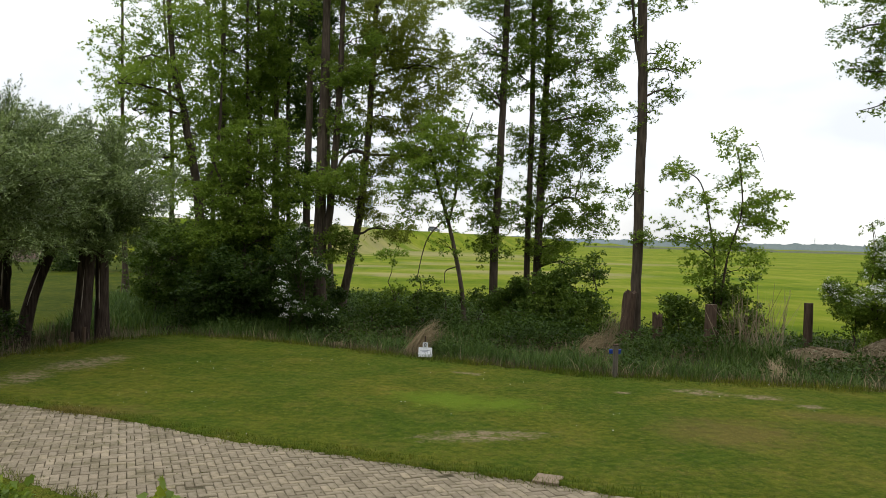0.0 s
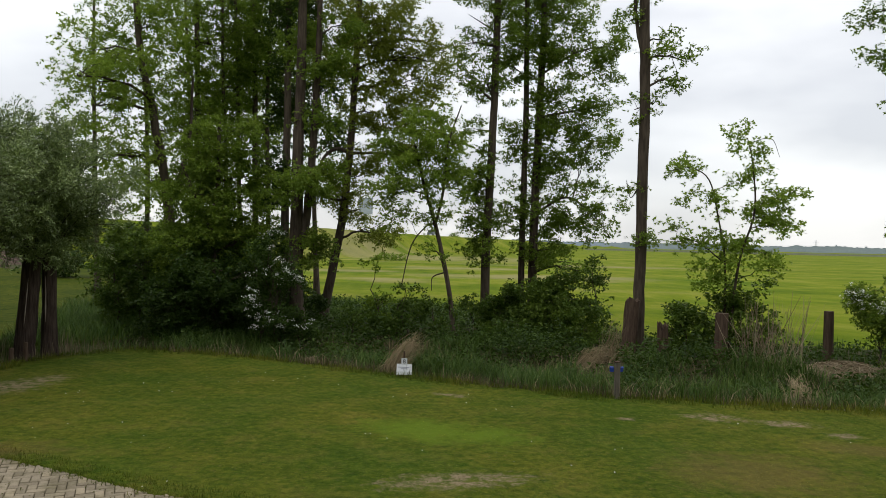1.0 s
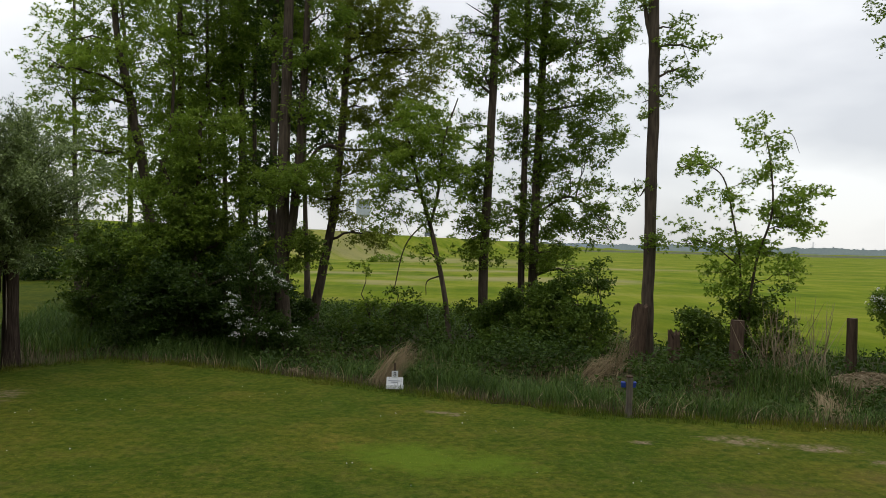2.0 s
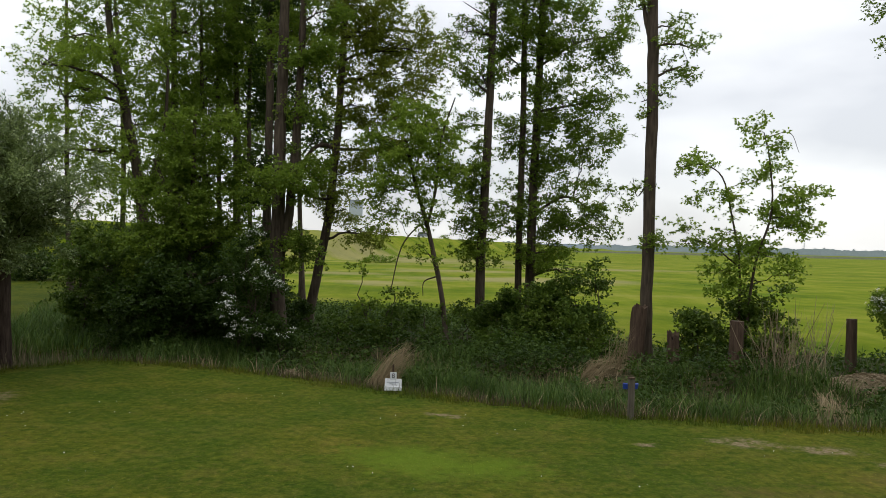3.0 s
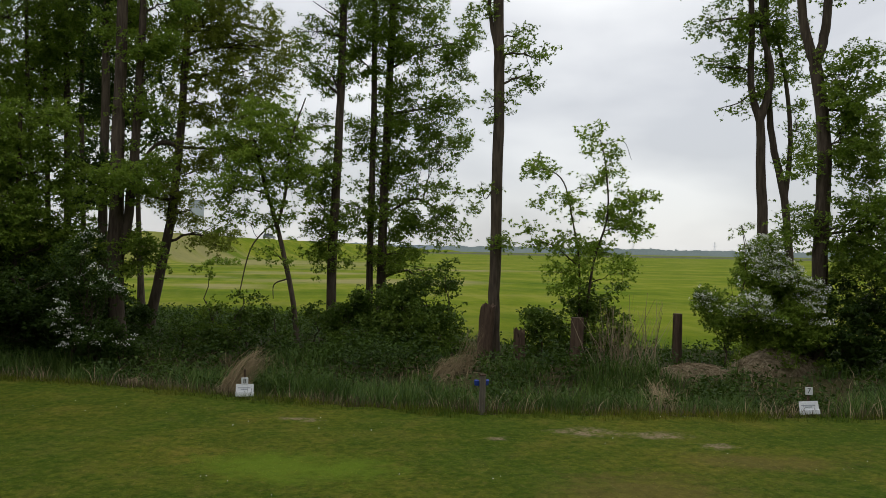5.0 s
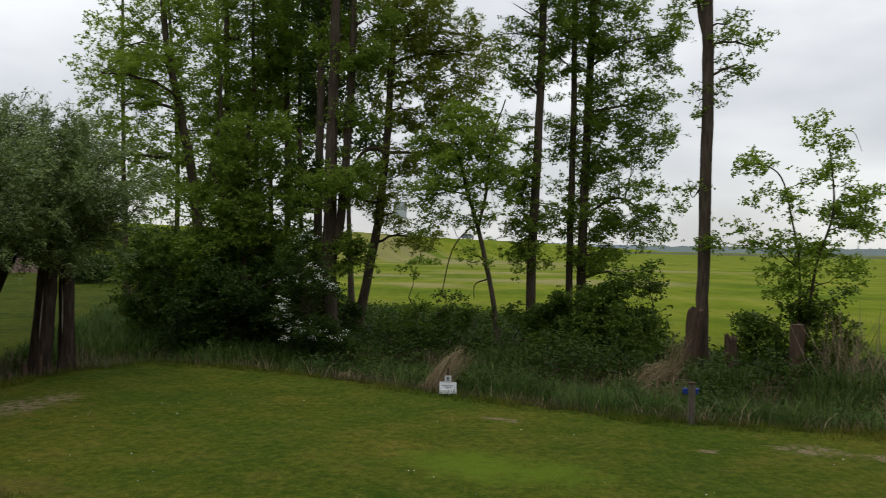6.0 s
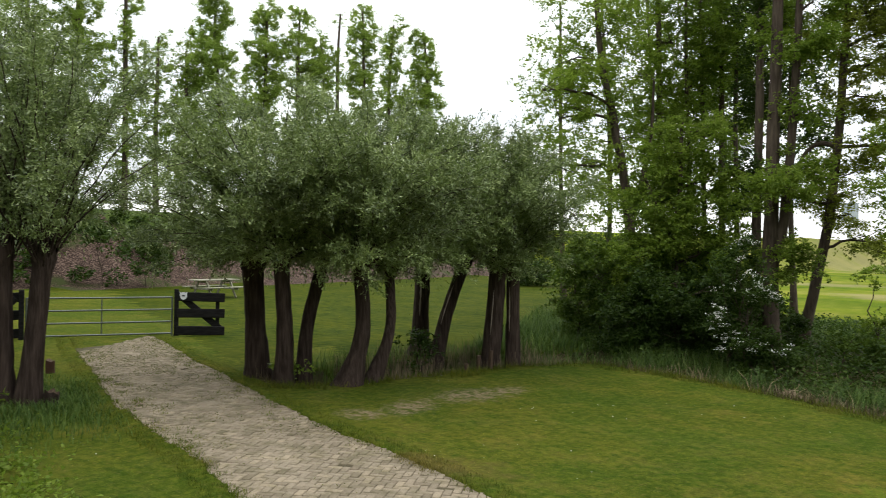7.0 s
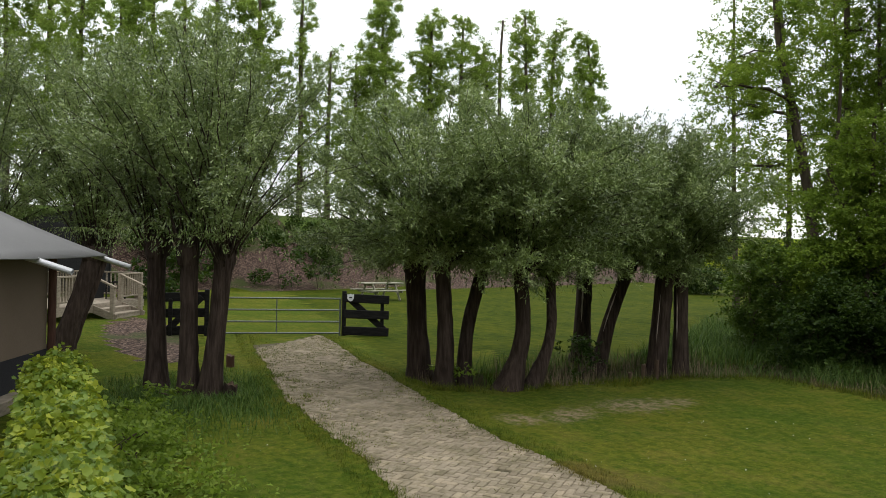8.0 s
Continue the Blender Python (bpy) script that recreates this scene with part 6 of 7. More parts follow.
def pylon(x, y, tall):
    """A lattice power pylon with three cross-arms."""
    p = thing("power_pylon", "distant grey lattice power pylon on the horizon", "pylon", (x, y, 0), "power pylons")
    legs = [(-1, -1), (1, -1), (1, 1), (-1, 1)]
    bw, tw = tall * 0.09, tall * 0.018
    for sx, sy in legs:
        V, F = tube([(x + sx * bw, y + sy * bw, 0), (x + sx * tw * 1.4, y + sy * tw * 1.4, tall * 0.6), (x + sx * tw, y + sy * tw, tall)], [0.28, 0.25, 0.2], 4)
        piece("leg", V, F, m_far_steel, p)
    br = []
    for i in range(7):
        f0, f1 = i / 7, (i + 1) / 7
        w0, w1 = bw + (tw - bw) * min(1, f0 * 1.5), bw + (tw - bw) * min(1, f1 * 1.5)
        for k in range(4):
            a0, a1 = legs[k], legs[(k + 1) % 4]
            br.append(tube([(x + a0[0] * w0, y + a0[1] * w0, f0 * tall), (x + a1[0] * w1, y + a1[1] * w1, f1 * tall)], [0.12, 0.12], 3))
    V, F = tubes(br)
    tagged(piece("lattice", V, F, m_far_steel, p), kind="stuff")
    for f, w in ((0.68, 0.2), (0.8, 0.26), (0.92, 0.17)):
        V, F = tube([(x - w * tall, y, f * tall), (x, y, f * tall + tall * 0.03), (x + w * tall, y, f * tall)], [0.2, 0.35, 0.2], 4)
        piece("cross_arm", V, F, m_far_steel, p)


pylon(1330, 2237, 44)
pylon(1111, 2353, 37)

tower = thing("lookout_tower", "distant grey tower with a box head on a pale column", "tower", (-49.6, 500.7, 0))
V, F = tube([(-49.6, 500.7, -1), (-49.6, 500.7, 12), (-49.6, 500.7, 20)], [1.1, 1.0, 1.0], 12)
piece("column", V, F, m_far_steel, tower, "pale round column", True)
part("head", box(pose(-49.6, 500.7, 24.8, 0, 0, 15), (7.6, 7.6, 9.8), 0.3), m_far_wall, tower, "grey clad box head")
part("roof", box(pose(-49.6, 500.7, 29.9, 0, 0, 15), (8.2, 8.2, 0.5), 0.1), m_far_wall, tower)


def car(at, turn):
    c = thing("car", "small grey estate car parked on the dike", "car", at)
    m0 = Matrix.Translation(at) @ pose(0, 0, 0, 0, 0, turn)
    for name, prof, w, mt in (("body", [(-2.1, 0.3), (2.1, 0.3), (2.15, 0.7), (1.9, 0.85), (-2.1, 0.95)], 1.75, m_car), ("cabin", [(-2.0, 0.94), (1.1, 0.88), (0.5, 1.45), (-1.7, 1.5)], 1.5, m_glass_dark)):
        bm = bmesh.new()
        f = bm.faces.new([bm.verts.new(m0 @ Vector((x, -w / 2, z))) for x, z in prof])
        ext = bmesh.ops.extrude_face_region(bm, geom=[f])
        for v in ext["geom"]:
            if isinstance(v, bmesh.types.BMVert):
                v.co += m0.to_3x3() @ Vector((0, w, 0))
        bmesh.ops.recalc_face_normals(bm, faces=bm.faces[:])
        bmesh.ops.bevel(bm, geom=bm.edges[:], offset=0.06, segments=2, affect="EDGES")
        part(name, bm, mt, c)
    for x in (-1.3, 1.35):
        for s in (-1, 1):
            V, F = tube([m0 @ Vector((x, s * 0.68, 0.32)), m0 @ Vector((x, s * 0.88, 0.32))], [0.32, 0.32], 16)
            wheel = piece("wheel", V, F, m_tyre, c)
            V, F = tube([m0 @ Vector((x, s * 0.76, 0.32)), m0 @ Vector((x, s * 0.89, 0.32)), m0 @ Vector((x, s * 0.9, 0.32))], [0.2, 0.2, 0.02], 12)
            piece("rim", V, F, m_alu, wheel, "silver wheel rim")
    return c


car((-2.6, 216.0, height(-2.6, 216.0)), 65)
bush([], [(3.4, 240, 5.0, 1.6, 1.0, 0.5)], "small round bush on the dike's crest", 41)
bush([], [(-16.5, 196, 5.0, 2.4, 1.2, 0.5)], "broad low bush on the dike's crest", 42)
bush([], [(-8.2, 104, 0.9, 0.9, 0.9, 0.6), (-6.5, 105, 0.5, 2.2, 0.5, 0.6)], "lone bush in the meadow by rough grass", 43)

# shrubs on the dike's mulched slope
bush([], [(-36.5, 22.5, 2.2, 2.2, 1.0, 0.5), (-38.5, 25.5, 2.6, 1.8, 0.9, 0.5)], "green shrub on the mulched dike slope", 44)
bush([], [(-36.0, 29.5, 2.0, 1.6, 0.8, 0.5), (-37.0, 32.5, 2.6, 1.6, 0.8, 0.5)], "low shrub on the dike slope above the gate", 45)
bush([], [(-37.0, 39.0, 2.5, 2.0, 0.9, 0.5), (-37.5, 44.0, 2.6, 2.2, 1.0, 0.5)], "dense low shrub along the dike slope", 46)
bush([], [(-38.0, 52.0, 3.0, 3.0, 1.4, 0.5), (-36.5, 60.0, 2.6, 3.2, 1.5, 0.5)], "wide dark shrub on the dike slope", 47)
bush([], [(-33.0, 68.0, 2.0, 4.0, 1.6, 0.4), (-30.0, 80.0, 2.2, 4.5, 1.7, 0.4)], "far scrub along the dike's foot", 48)
bush([], [(-31.0, 18.0, 1.2, 2.0, 1.0, 0.6), (-32.5, 13.0, 1.6, 2.4, 1.2, 0.6)], "shrub behind the deck at the dike's foot", 49)

bush([], [(-38.8, 28.0, 3.6, 2.2, 0.9, 0.6), (-37.2, 30.5, 2.9, 1.6, 0.8, 0.6)], "elder shrub high on the mulched slope", 50)
bush([], [(-38.0, 35.5, 3.6, 2.4, 1.0, 0.6), (-36.0, 36.5, 2.3, 1.3, 0.6, 0.5)], "spreading shrub near the dike's crest", 51)
bush([], [(-39.5, 21.0, 3.4, 2.6, 1.2, 0.6), (-41.0, 15.5, 3.6, 2.6, 1.2, 0.6)], "shrubs on the slope behind the deck", 52)
bush([], [(-33.6, 25.6, 2.6, 1.5, 0.8, 0.7), (-32.6, 27.2, 1.9, 1.2, 0.7, 0.6)], "leafy shrub low on the mulched slope", 55)
bush([], [(-37.5, 48.0, 3.2, 2.6, 1.2, 0.6)], "round shrub high on the dike slope", 53)
bush([], [(-21.0, 46.0, 1.2, 2.4, 1.3, 0.7), (-17.0, 47.0, 1.3, 2.4, 1.4, 0.7), (-13.4, 45.0, 1.3, 2.2, 1.3, 0.7)], "wide scrub between the wood and the dike", 54)

bush([], [(-8.85, 15.95, 0.42, 0.25, 0.26, 0.9), (-8.65, 15.95, 0.2, 0.24, 0.16, 0.9)], "small leafy shrub at the foot of a willow", 34)
bush([], [(-9.35, 12.95, 0.55, 0.2, 0.4, 0.7)], "leafy shoots beside a willow trunk", 35)
bush([], [(-9.9, 7.75, 0.14, 0.5, 0.13, 0.8), (-9.2, 7.35, 0.14, 0.5, 0.12, 0.8), (-10.9, 8.6, 0.13, 0.35, 0.12, 0.7)], "low clump of nettles before the willow trunks", 36)
bush([], [(-7.9, 6.95, 0.16, 0.45, 0.16, 0.7), (-8.5, 7.2, 0.2, 0.4, 0.16, 0.7)], "low green herbs beside the hedge", 37)

# ---- the clipped hedge ----
hedge = thing("hedge", "clipped hedge with fresh yellow-green leaves", "hedge", (-6.0, 5.4, 0))
rng = np.random.default_rng(21)
HL = np.array([(-10.5, 7.05), (-8.9, 6.52), (-7.3, 5.98), (-5.5, 5.3), (-4.2, 4.85), (-3.0, 4.48), (-1.75, 4.3), (-1.1, 4.2)])
n = 27000
u = rng.uniform(0, len(HL) - 1.001, n)
k = u.astype(int)
f = (u - k)[:, None]
mid = HL[k] * (1 - f) + HL[k + 1] * f
tang = unit(HL[k + 1] - HL[k])
nor = np.stack([-tang[:, 1], tang[:, 0]], 1)
ang = rng.uniform(-0.25, math.pi + 0.25, n)
lump = 0.1 * np.sin(u * 7 + 2 * np.sin(ang * 2)) + 0.07 * np.sin(u * 17 + ang * 3)
rr = 1 - np.abs(rng.normal(size=n)) * 0.24 + lump + 0.25 * (rng.random(n) < 0.03)
ca, sa = np.cos(ang), np.sin(ang)
sq = 1 / np.maximum(np.abs(ca), np.abs(sa)) ** 0.45
top_z = 0.86 + 0.05 * np.sin(u * 6.3) - 0.02 * np.clip(u - 4.6, 0, 1.4)
P = np.stack([mid[:, 0] + nor[:, 0] * ca * sq * rr * 0.34, mid[:, 1] + nor[:, 1] * ca * sq * rr * 0.34, np.maximum(0.05, top_z - 0.34 + sa * sq * rr * 0.34)], 1)
low = rng.random(n) < 0.3
P[low, 2] = rng.uniform(0.05, 0.55, low.sum())
D = unit(np.stack([nor[:, 0] * ca, nor[:, 1] * ca, 0.15 * sa - 0.3], 1) + rng.normal(size=(n, 3)) * (0.5, 0.5, 0.3))
V, F = broad_leaves(P, D, 0.062, 0.064, rng, 1.1)
piece("leaves", V, F, m_leaf_hedge, hedge)
tw = []
for i in range(170):
    uu = rng.uniform(0, len(HL) - 1.001)
    kk = int(uu)
    q = HL[kk] * (1 - uu + kk) + HL[kk + 1] * (uu - kk)
    q = np.array([q[0] + rng.normal() * 0.15, q[1] + rng.normal() * 0.15, -0.05])
    tw.append(tube([q, q + (rng.normal() * 0.06, rng.normal() * 0.06, 0.5), q + (rng.normal() * 0.08, rng.normal() * 0.08, 0.74)], [0.012, 0.008, 0.004], 4))
V, F = tubes(tw)
tagged(piece("stemwork", V, F, m_bark, hedge), kind="stuff")

# herbs and nettles along the hedge


def clumpy_patch(X, Y):
    return 0.5 + 0.25 * (np.sin(X * 4.1 + 1.7 * np.sin(Y * 3.3)) + np.sin(Y * 5.2 + 1.3 * np.sin(X * 2.7)))


P = np.stack([rng.uniform(-10.0, -5.0, 9000), rng.normal(size=9000) * 0.36, np.abs(rng.normal(size=9000)) * 0.1], 1)
P[:, 1] += np.interp(P[:, 0], HL[:, 0], HL[:, 1]) + 0.85
P = P[clumpy_patch(P[:, 0], P[:, 1]) > 0.35]
D = unit(rng.normal(size=P.shape) * (1, 1, 0.5) + (0, 0, 0.3))
V, F = leaves(P, D, 0.065, 0.036, rng)
tagged(piece("weeds", V, F, m_leaf, None), "low green weeds along the foot of the hedge", "weeds", kind="stuff")

m_sheaf = leaf_material("weathered_reed", (0.135, 0.1, 0.053), (0.28, 0.215, 0.12), (0.48, 0.385, 0.235), 0.1, 0.75, 0.9, (0.24, 0.18, 0.09))
# ---- reeds, rough grass and dead straw ----


def blades(P, H, lean, width, rng, n=3):
    """Bent ribbons standing at P, H high."""
    m = len(P)
    az = rng.uniform(0, 2 * math.pi, m)
    d = np.stack([np.cos(az), np.sin(az), np.zeros(m)], 1) * (lean * rng.uniform(0.2, 1.3, m) * H)[:, None]
    s = np.stack([-np.sin(az), np.cos(az), np.zeros(m)], 1) * (width / 2)
    rows = []
    for i in range(n + 1):
        f = i / n
        c = P + d * f ** 2 + np.array([0, 0, 1.0]) * (H * (f - 0.18 * lean * f ** 2))[:, None]
        w = (1 - f) ** 0.6 if i < n else 0.02
        rows += [c - s * w, c + s * w]
    V = np.stack(rows, 1).reshape(-1, 3)
    o = (np.arange(m) * (2 * n + 2))[:, None, None]
    q = np.array([[2 * i, 2 * i + 1, 2 * i + 3, 2 * i + 2] for i in range(n)])[None]
    return V, (o + q).reshape(-1, 4)


def scatter(n, x0, x1, y0, y1, test, rng):
    X, Y = rng.uniform(x0, x1, n), rng.uniform(y0, y1, n)
    z, kind = land(X, Y)
    d, side, seg, beyond = from_line(X, Y, EDGE)
    out = np.where((side > 0) & ~beyond, d, -d)
    keep = test(X, Y, z, kind, out, DITCH_WIDTH[seg])
    return np.stack([X, Y, z], 1)[keep]


def clumpy(X, Y, a=1.7, b_=2.3, s=0.0):
    return 0.5 + 0.25 * (np.sin(X * a + 1.7 * np.sin(Y * 1.1 + s)) + np.sin(Y * b_ + 1.3 * np.sin(X * 0.9 + s)))


HEAPS = ((6.3, 18.2, 0.5), (4.7, 18.9, 0.5), (5.15, 18.4, 0.4), (8.63, 18.3, 0.4), (9.95, 17.15, 0.85), (8.1, 17.15, 0.75), (6.33, 15.04, 0.35), (6.0, 14.3, 0.3), (-0.5, 16.4, 0.42), (-2.3, 17.5, 0.4), (3.5, 17.5, 0.5), (-4.6, 18.25, 0.4))


def clear(X, Y):
    """Away from the heaps of dead reed."""
    ok = np.ones(X.shape, bool)
    for x, y, r in HEAPS:
        ok &= np.hypot(X - x, Y - y) > r
    return ok


rng = np.random.default_rng(31)
P = scatter(200000, -6.5, 16, 11.5, 22.5, lambda X, Y, z, k, o, w: (o > 0.2) & (o < w + 0.3) & clear(X, Y) & (rng.random(len(X)) < np.clip(4.2 * clumpy(X, Y, 1.3, 1.9) * clumpy(X, Y, 3.1, 2.7, 3) - 0.55, 0.03, 1)), rng)
P = P[:30000]
o_ = from_line(P[:, 0], P[:, 1], EDGE)[0]
H = rng.uniform(0.25, 0.75, len(P)) ** 1.2 * (0.55 + 0.45 * step(o_ / 0.9)) * (0.75 + 0.5 * clumpy(P[:, 0], P[:, 1], 0.8, 1.1, 2)) + 0.1
H *= 1 - 0.4 * step((o_ - 1.6) / 1.2)
V, F = blades(P, H, 0.6, 0.017, rng, 2)
tagged(piece("reeds", V, F, m_reed), "dense green reeds filling the ditch", "reeds", kind="stuff")

P = scatter(120000, -6.5, 16, 11.5, 22.5, lambda X, Y, z, k, o, w: (o > -0.02) & (o < w) & clear(X, Y) & (rng.random(len(X)) < 0.05 + 0.55 * clumpy(X, Y, 2.9, 1.9, 1) ** 2), rng)[:7500]
V, F = blades(P, rng.uniform(0.12, 0.55, len(P)) ** 1.2, 1.0, 0.012, rng, 2)
tagged(piece("dead_stems", V, F, m_sheaf), "dry straw-coloured reed stems between green reeds", "reeds", kind="stuff")

P = scatter(260000, -6.5, 16, 11.5, 22.5, lambda X, Y, z, k, o, w: (o > -0.05) & (o < 0.5) & (rng.random(len(X)) < 0.15 + 0.85 * clumpy(X, Y, 2.3, 1.7, 6)), rng)[:9000]
V, F = blades(P, rng.uniform(0.06, 0.28, len(P)), 0.45, 0.011, rng, 1)
tagged(piece("reed_stubble", V, F, m_stubble), "brown stubble of cut reed at the lawn edge", "reeds", kind="stuff")

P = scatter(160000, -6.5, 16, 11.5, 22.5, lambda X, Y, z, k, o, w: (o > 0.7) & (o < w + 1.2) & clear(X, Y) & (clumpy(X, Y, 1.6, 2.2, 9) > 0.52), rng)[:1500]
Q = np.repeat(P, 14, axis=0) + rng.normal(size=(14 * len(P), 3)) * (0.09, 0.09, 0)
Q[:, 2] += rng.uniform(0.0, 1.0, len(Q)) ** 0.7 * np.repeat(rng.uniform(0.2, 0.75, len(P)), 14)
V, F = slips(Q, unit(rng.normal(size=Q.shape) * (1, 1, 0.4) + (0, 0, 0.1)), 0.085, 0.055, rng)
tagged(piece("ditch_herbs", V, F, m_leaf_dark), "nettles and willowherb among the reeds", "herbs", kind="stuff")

P = scatter(40000, -12.5, -5.5, 12, 20, lambda X, Y, z, k, o, w: (o > 0.28) & (o < w + 0.2), rng)[:2600]
V, F = blades(P, rng.uniform(0.2, 0.5, len(P)), 0.6, 0.016, rng)
tagged(piece("bank_grass", V, F, m_reed), "tall grass between the willow trunks", "grass", kind="stuff")
P = scatter(90000, -12.5, -5.0, 15.5, 27, lambda X, Y, z, k, o, w: (o > 0.3) & (X > -8.6 - 0.32 * (Y - 17.5)) & (rng.random(len(X)) < 0.25 + 0.75 * clumpy(X, Y, 1.9, 1.5, 3)), rng)[:11000]
V, F = blades(P, rng.uniform(0.2, 0.6, len(P)), 0.7, 0.022, rng, 2)
tagged(piece("tall_grass", V, F, m_reed), "long dark grass on the bank behind the willows", "grass", kind="stuff")
P = scatter(20000, -12.5, -6.5, 12, 19, lambda X, Y, z, k, o, w: (o > 0.12) & (o < w) & (clumpy(X, Y, 2.1, 2.6, 3) > 0.35), rng)[:3600]
V, F = blades(P[1400:], rng.uniform(0.25, 0.62, len(P) - 1400), 0.22, 0.011, rng)
tagged(piece("dry_reeds", V, F, m_straw), "thin dry reed stalks standing among the willows", "reeds", kind="stuff")
P = P[:1400]
V, F = blades(P, rng.uniform(0.2, 0.55, len(P)), 0.35, 0.012, rng)
tagged(piece("dead_grass", V, F, m_stubble), "brown dead grass stalks under the willows", "grass", kind="stuff")

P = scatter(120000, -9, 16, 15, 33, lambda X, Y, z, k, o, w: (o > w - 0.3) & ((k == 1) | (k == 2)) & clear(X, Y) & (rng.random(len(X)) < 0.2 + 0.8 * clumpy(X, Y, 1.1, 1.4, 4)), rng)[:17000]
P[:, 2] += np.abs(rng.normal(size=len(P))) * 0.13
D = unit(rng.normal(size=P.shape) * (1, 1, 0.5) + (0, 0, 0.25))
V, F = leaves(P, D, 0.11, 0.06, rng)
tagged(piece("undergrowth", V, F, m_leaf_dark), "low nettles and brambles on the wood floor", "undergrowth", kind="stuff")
P = scatter(90000, -8, 18, 17, 36, lambda X, Y, z, k, o, w: (o > w + 1.0) & ((k == 1) | (k == 2)), rng)[:8500]
V, F = blades(P, rng.uniform(0.12, 0.4, len(P)), 0.7, 0.016, rng)
tagged(piece("rough_tufts", V, F, m_reed), "tufts of long rough grass behind the ditch", "grass", kind="stuff")


def straw_heap(at, rx, ry, tall, n, label, seed, upright=0.0, length=0.6, mound=True):
    """A heap of dead reed: strands laid over a low mound, some standing."""
    rg = np.random.default_rng(seed)
    z0 = height(at[0], at[1])
    h = thing("reed_heap", label, "reed heap", (at[0], at[1], z0), "heaps of dead reed")
    if mound and upright < 0.5:
        V, F = tube([(at[0], at[1], z0 - 0.5), (at[0], at[1], z0 + tall * 0.25), (at[0], at[1], z0 + tall * 0.55), (at[0], at[1], z0 + tall * 0.7)], [0.9, 0.7, 0.35, 0.03], 18, 0.12, seed)
        V[:, 0] = at[0] + (V[:, 0] - at[0]) * rx
        V[:, 1] = at[1] + (V[:, 1] - at[1]) * ry
        piece("mound", V, F, m_straw_heap, h, "", True)
    a, r = rg.uniform(0, 2 * math.pi, n), rg.uniform(0, 1, n) ** 0.6
    x, y = np.cos(a) * r, np.sin(a) * r
    z = tall * np.clip(1 - r ** 2, 0, 1) * rg.uniform(0.7, 1.0, n)
    c = np.stack([at[0] + x * rx, at[1] + y * ry, z0 + z + 0.01], 1)
    spin = rg.normal(size=n) * 1.2
    ra, ta = np.cos(spin), np.sin(spin)
    d = unit(np.stack([(np.cos(a) * ra - np.sin(a) * ta) * rx, (np.sin(a) * ra + np.cos(a) * ta) * ry, -1.9 * tall * r * ra], 1) + rg.normal(size=(n, 3)) * 0.06 + 1e-4)
    up = rg.random(n) < upright
    d[up] = unit(rg.normal(size=(up.sum(), 3)) * (0.28, 0.28, 0.05) + (0, 0, 1))
    c[up, 2] = z0
    L = length * rg.uniform(0.5, 1.2, (n, 1))
    side = unit(np.cross(d, rg.normal(size=(n, 3)))) * 0.006
    a0, a1 = c - d * L * np.where(up, 0, 0.5)[:, None], c + d * L * np.where(up, 1.0, 0.5)[:, None]
    m_ = (a0 + a1) / 2 + np.array([0, 0, 0.03])
    a0[:, 2] = np.maximum(a0[:, 2], z0 - 0.2)
    V = np.stack([a0 - side, a0 + side, m_ + side, m_ - side, a1 + side * 0.4, a1 - side * 0.4], 1).reshape(-1, 3)
    o = np.arange(n)[:, None] * 6
    F = np.concatenate([o + [0, 1, 2, 3], o + [3, 2, 4, 5]])
    tagged(piece("straw", V, F, m_straw, h), kind="stuff")
    return h


m_straw_heap = two_scale("matted_straw", [(0.35, (0.15, 0.112, 0.06)), (0.65, (0.26, 0.195, 0.11))], [(0.35, (0.08, 0.06, 0.035)), (0.65, (0.35, 0.27, 0.16))], 2, 35, 0.95, 1.0, 0.03)
straw_heap((10.0, 17.2), 1.1, 0.5, 0.46, 3000, "rounded heap of dead brown reed on the bank", 1, 0.02, 0.45)
straw_heap((8.2, 17.2), 0.85, 0.45, 0.2, 2000, "flattened dead reed on the bank", 2, 0.0, 0.4)
straw_heap((6.0, 14.3), 0.16, 0.12, 0.2, 130, "small tuft of dead reed at the lawn edge", 3, 0.6, 0.32)
straw_heap((-2.3, 17.6), 0.35, 0.2, 0.25, 320, "pale dead reed at the wood edge", 5, 0.08, 0.35, False)
straw_heap((6.9, 17.6), 0.7, 0.35, 0.1, 120, "tall standing dead reed stalks", 7, 0.95, 1.35)
straw_heap((-4.6, 18.35), 0.5, 0.2, 0.12, 300, "dead reed lying along the lawn edge", 8, 0.05, 0.35, False)



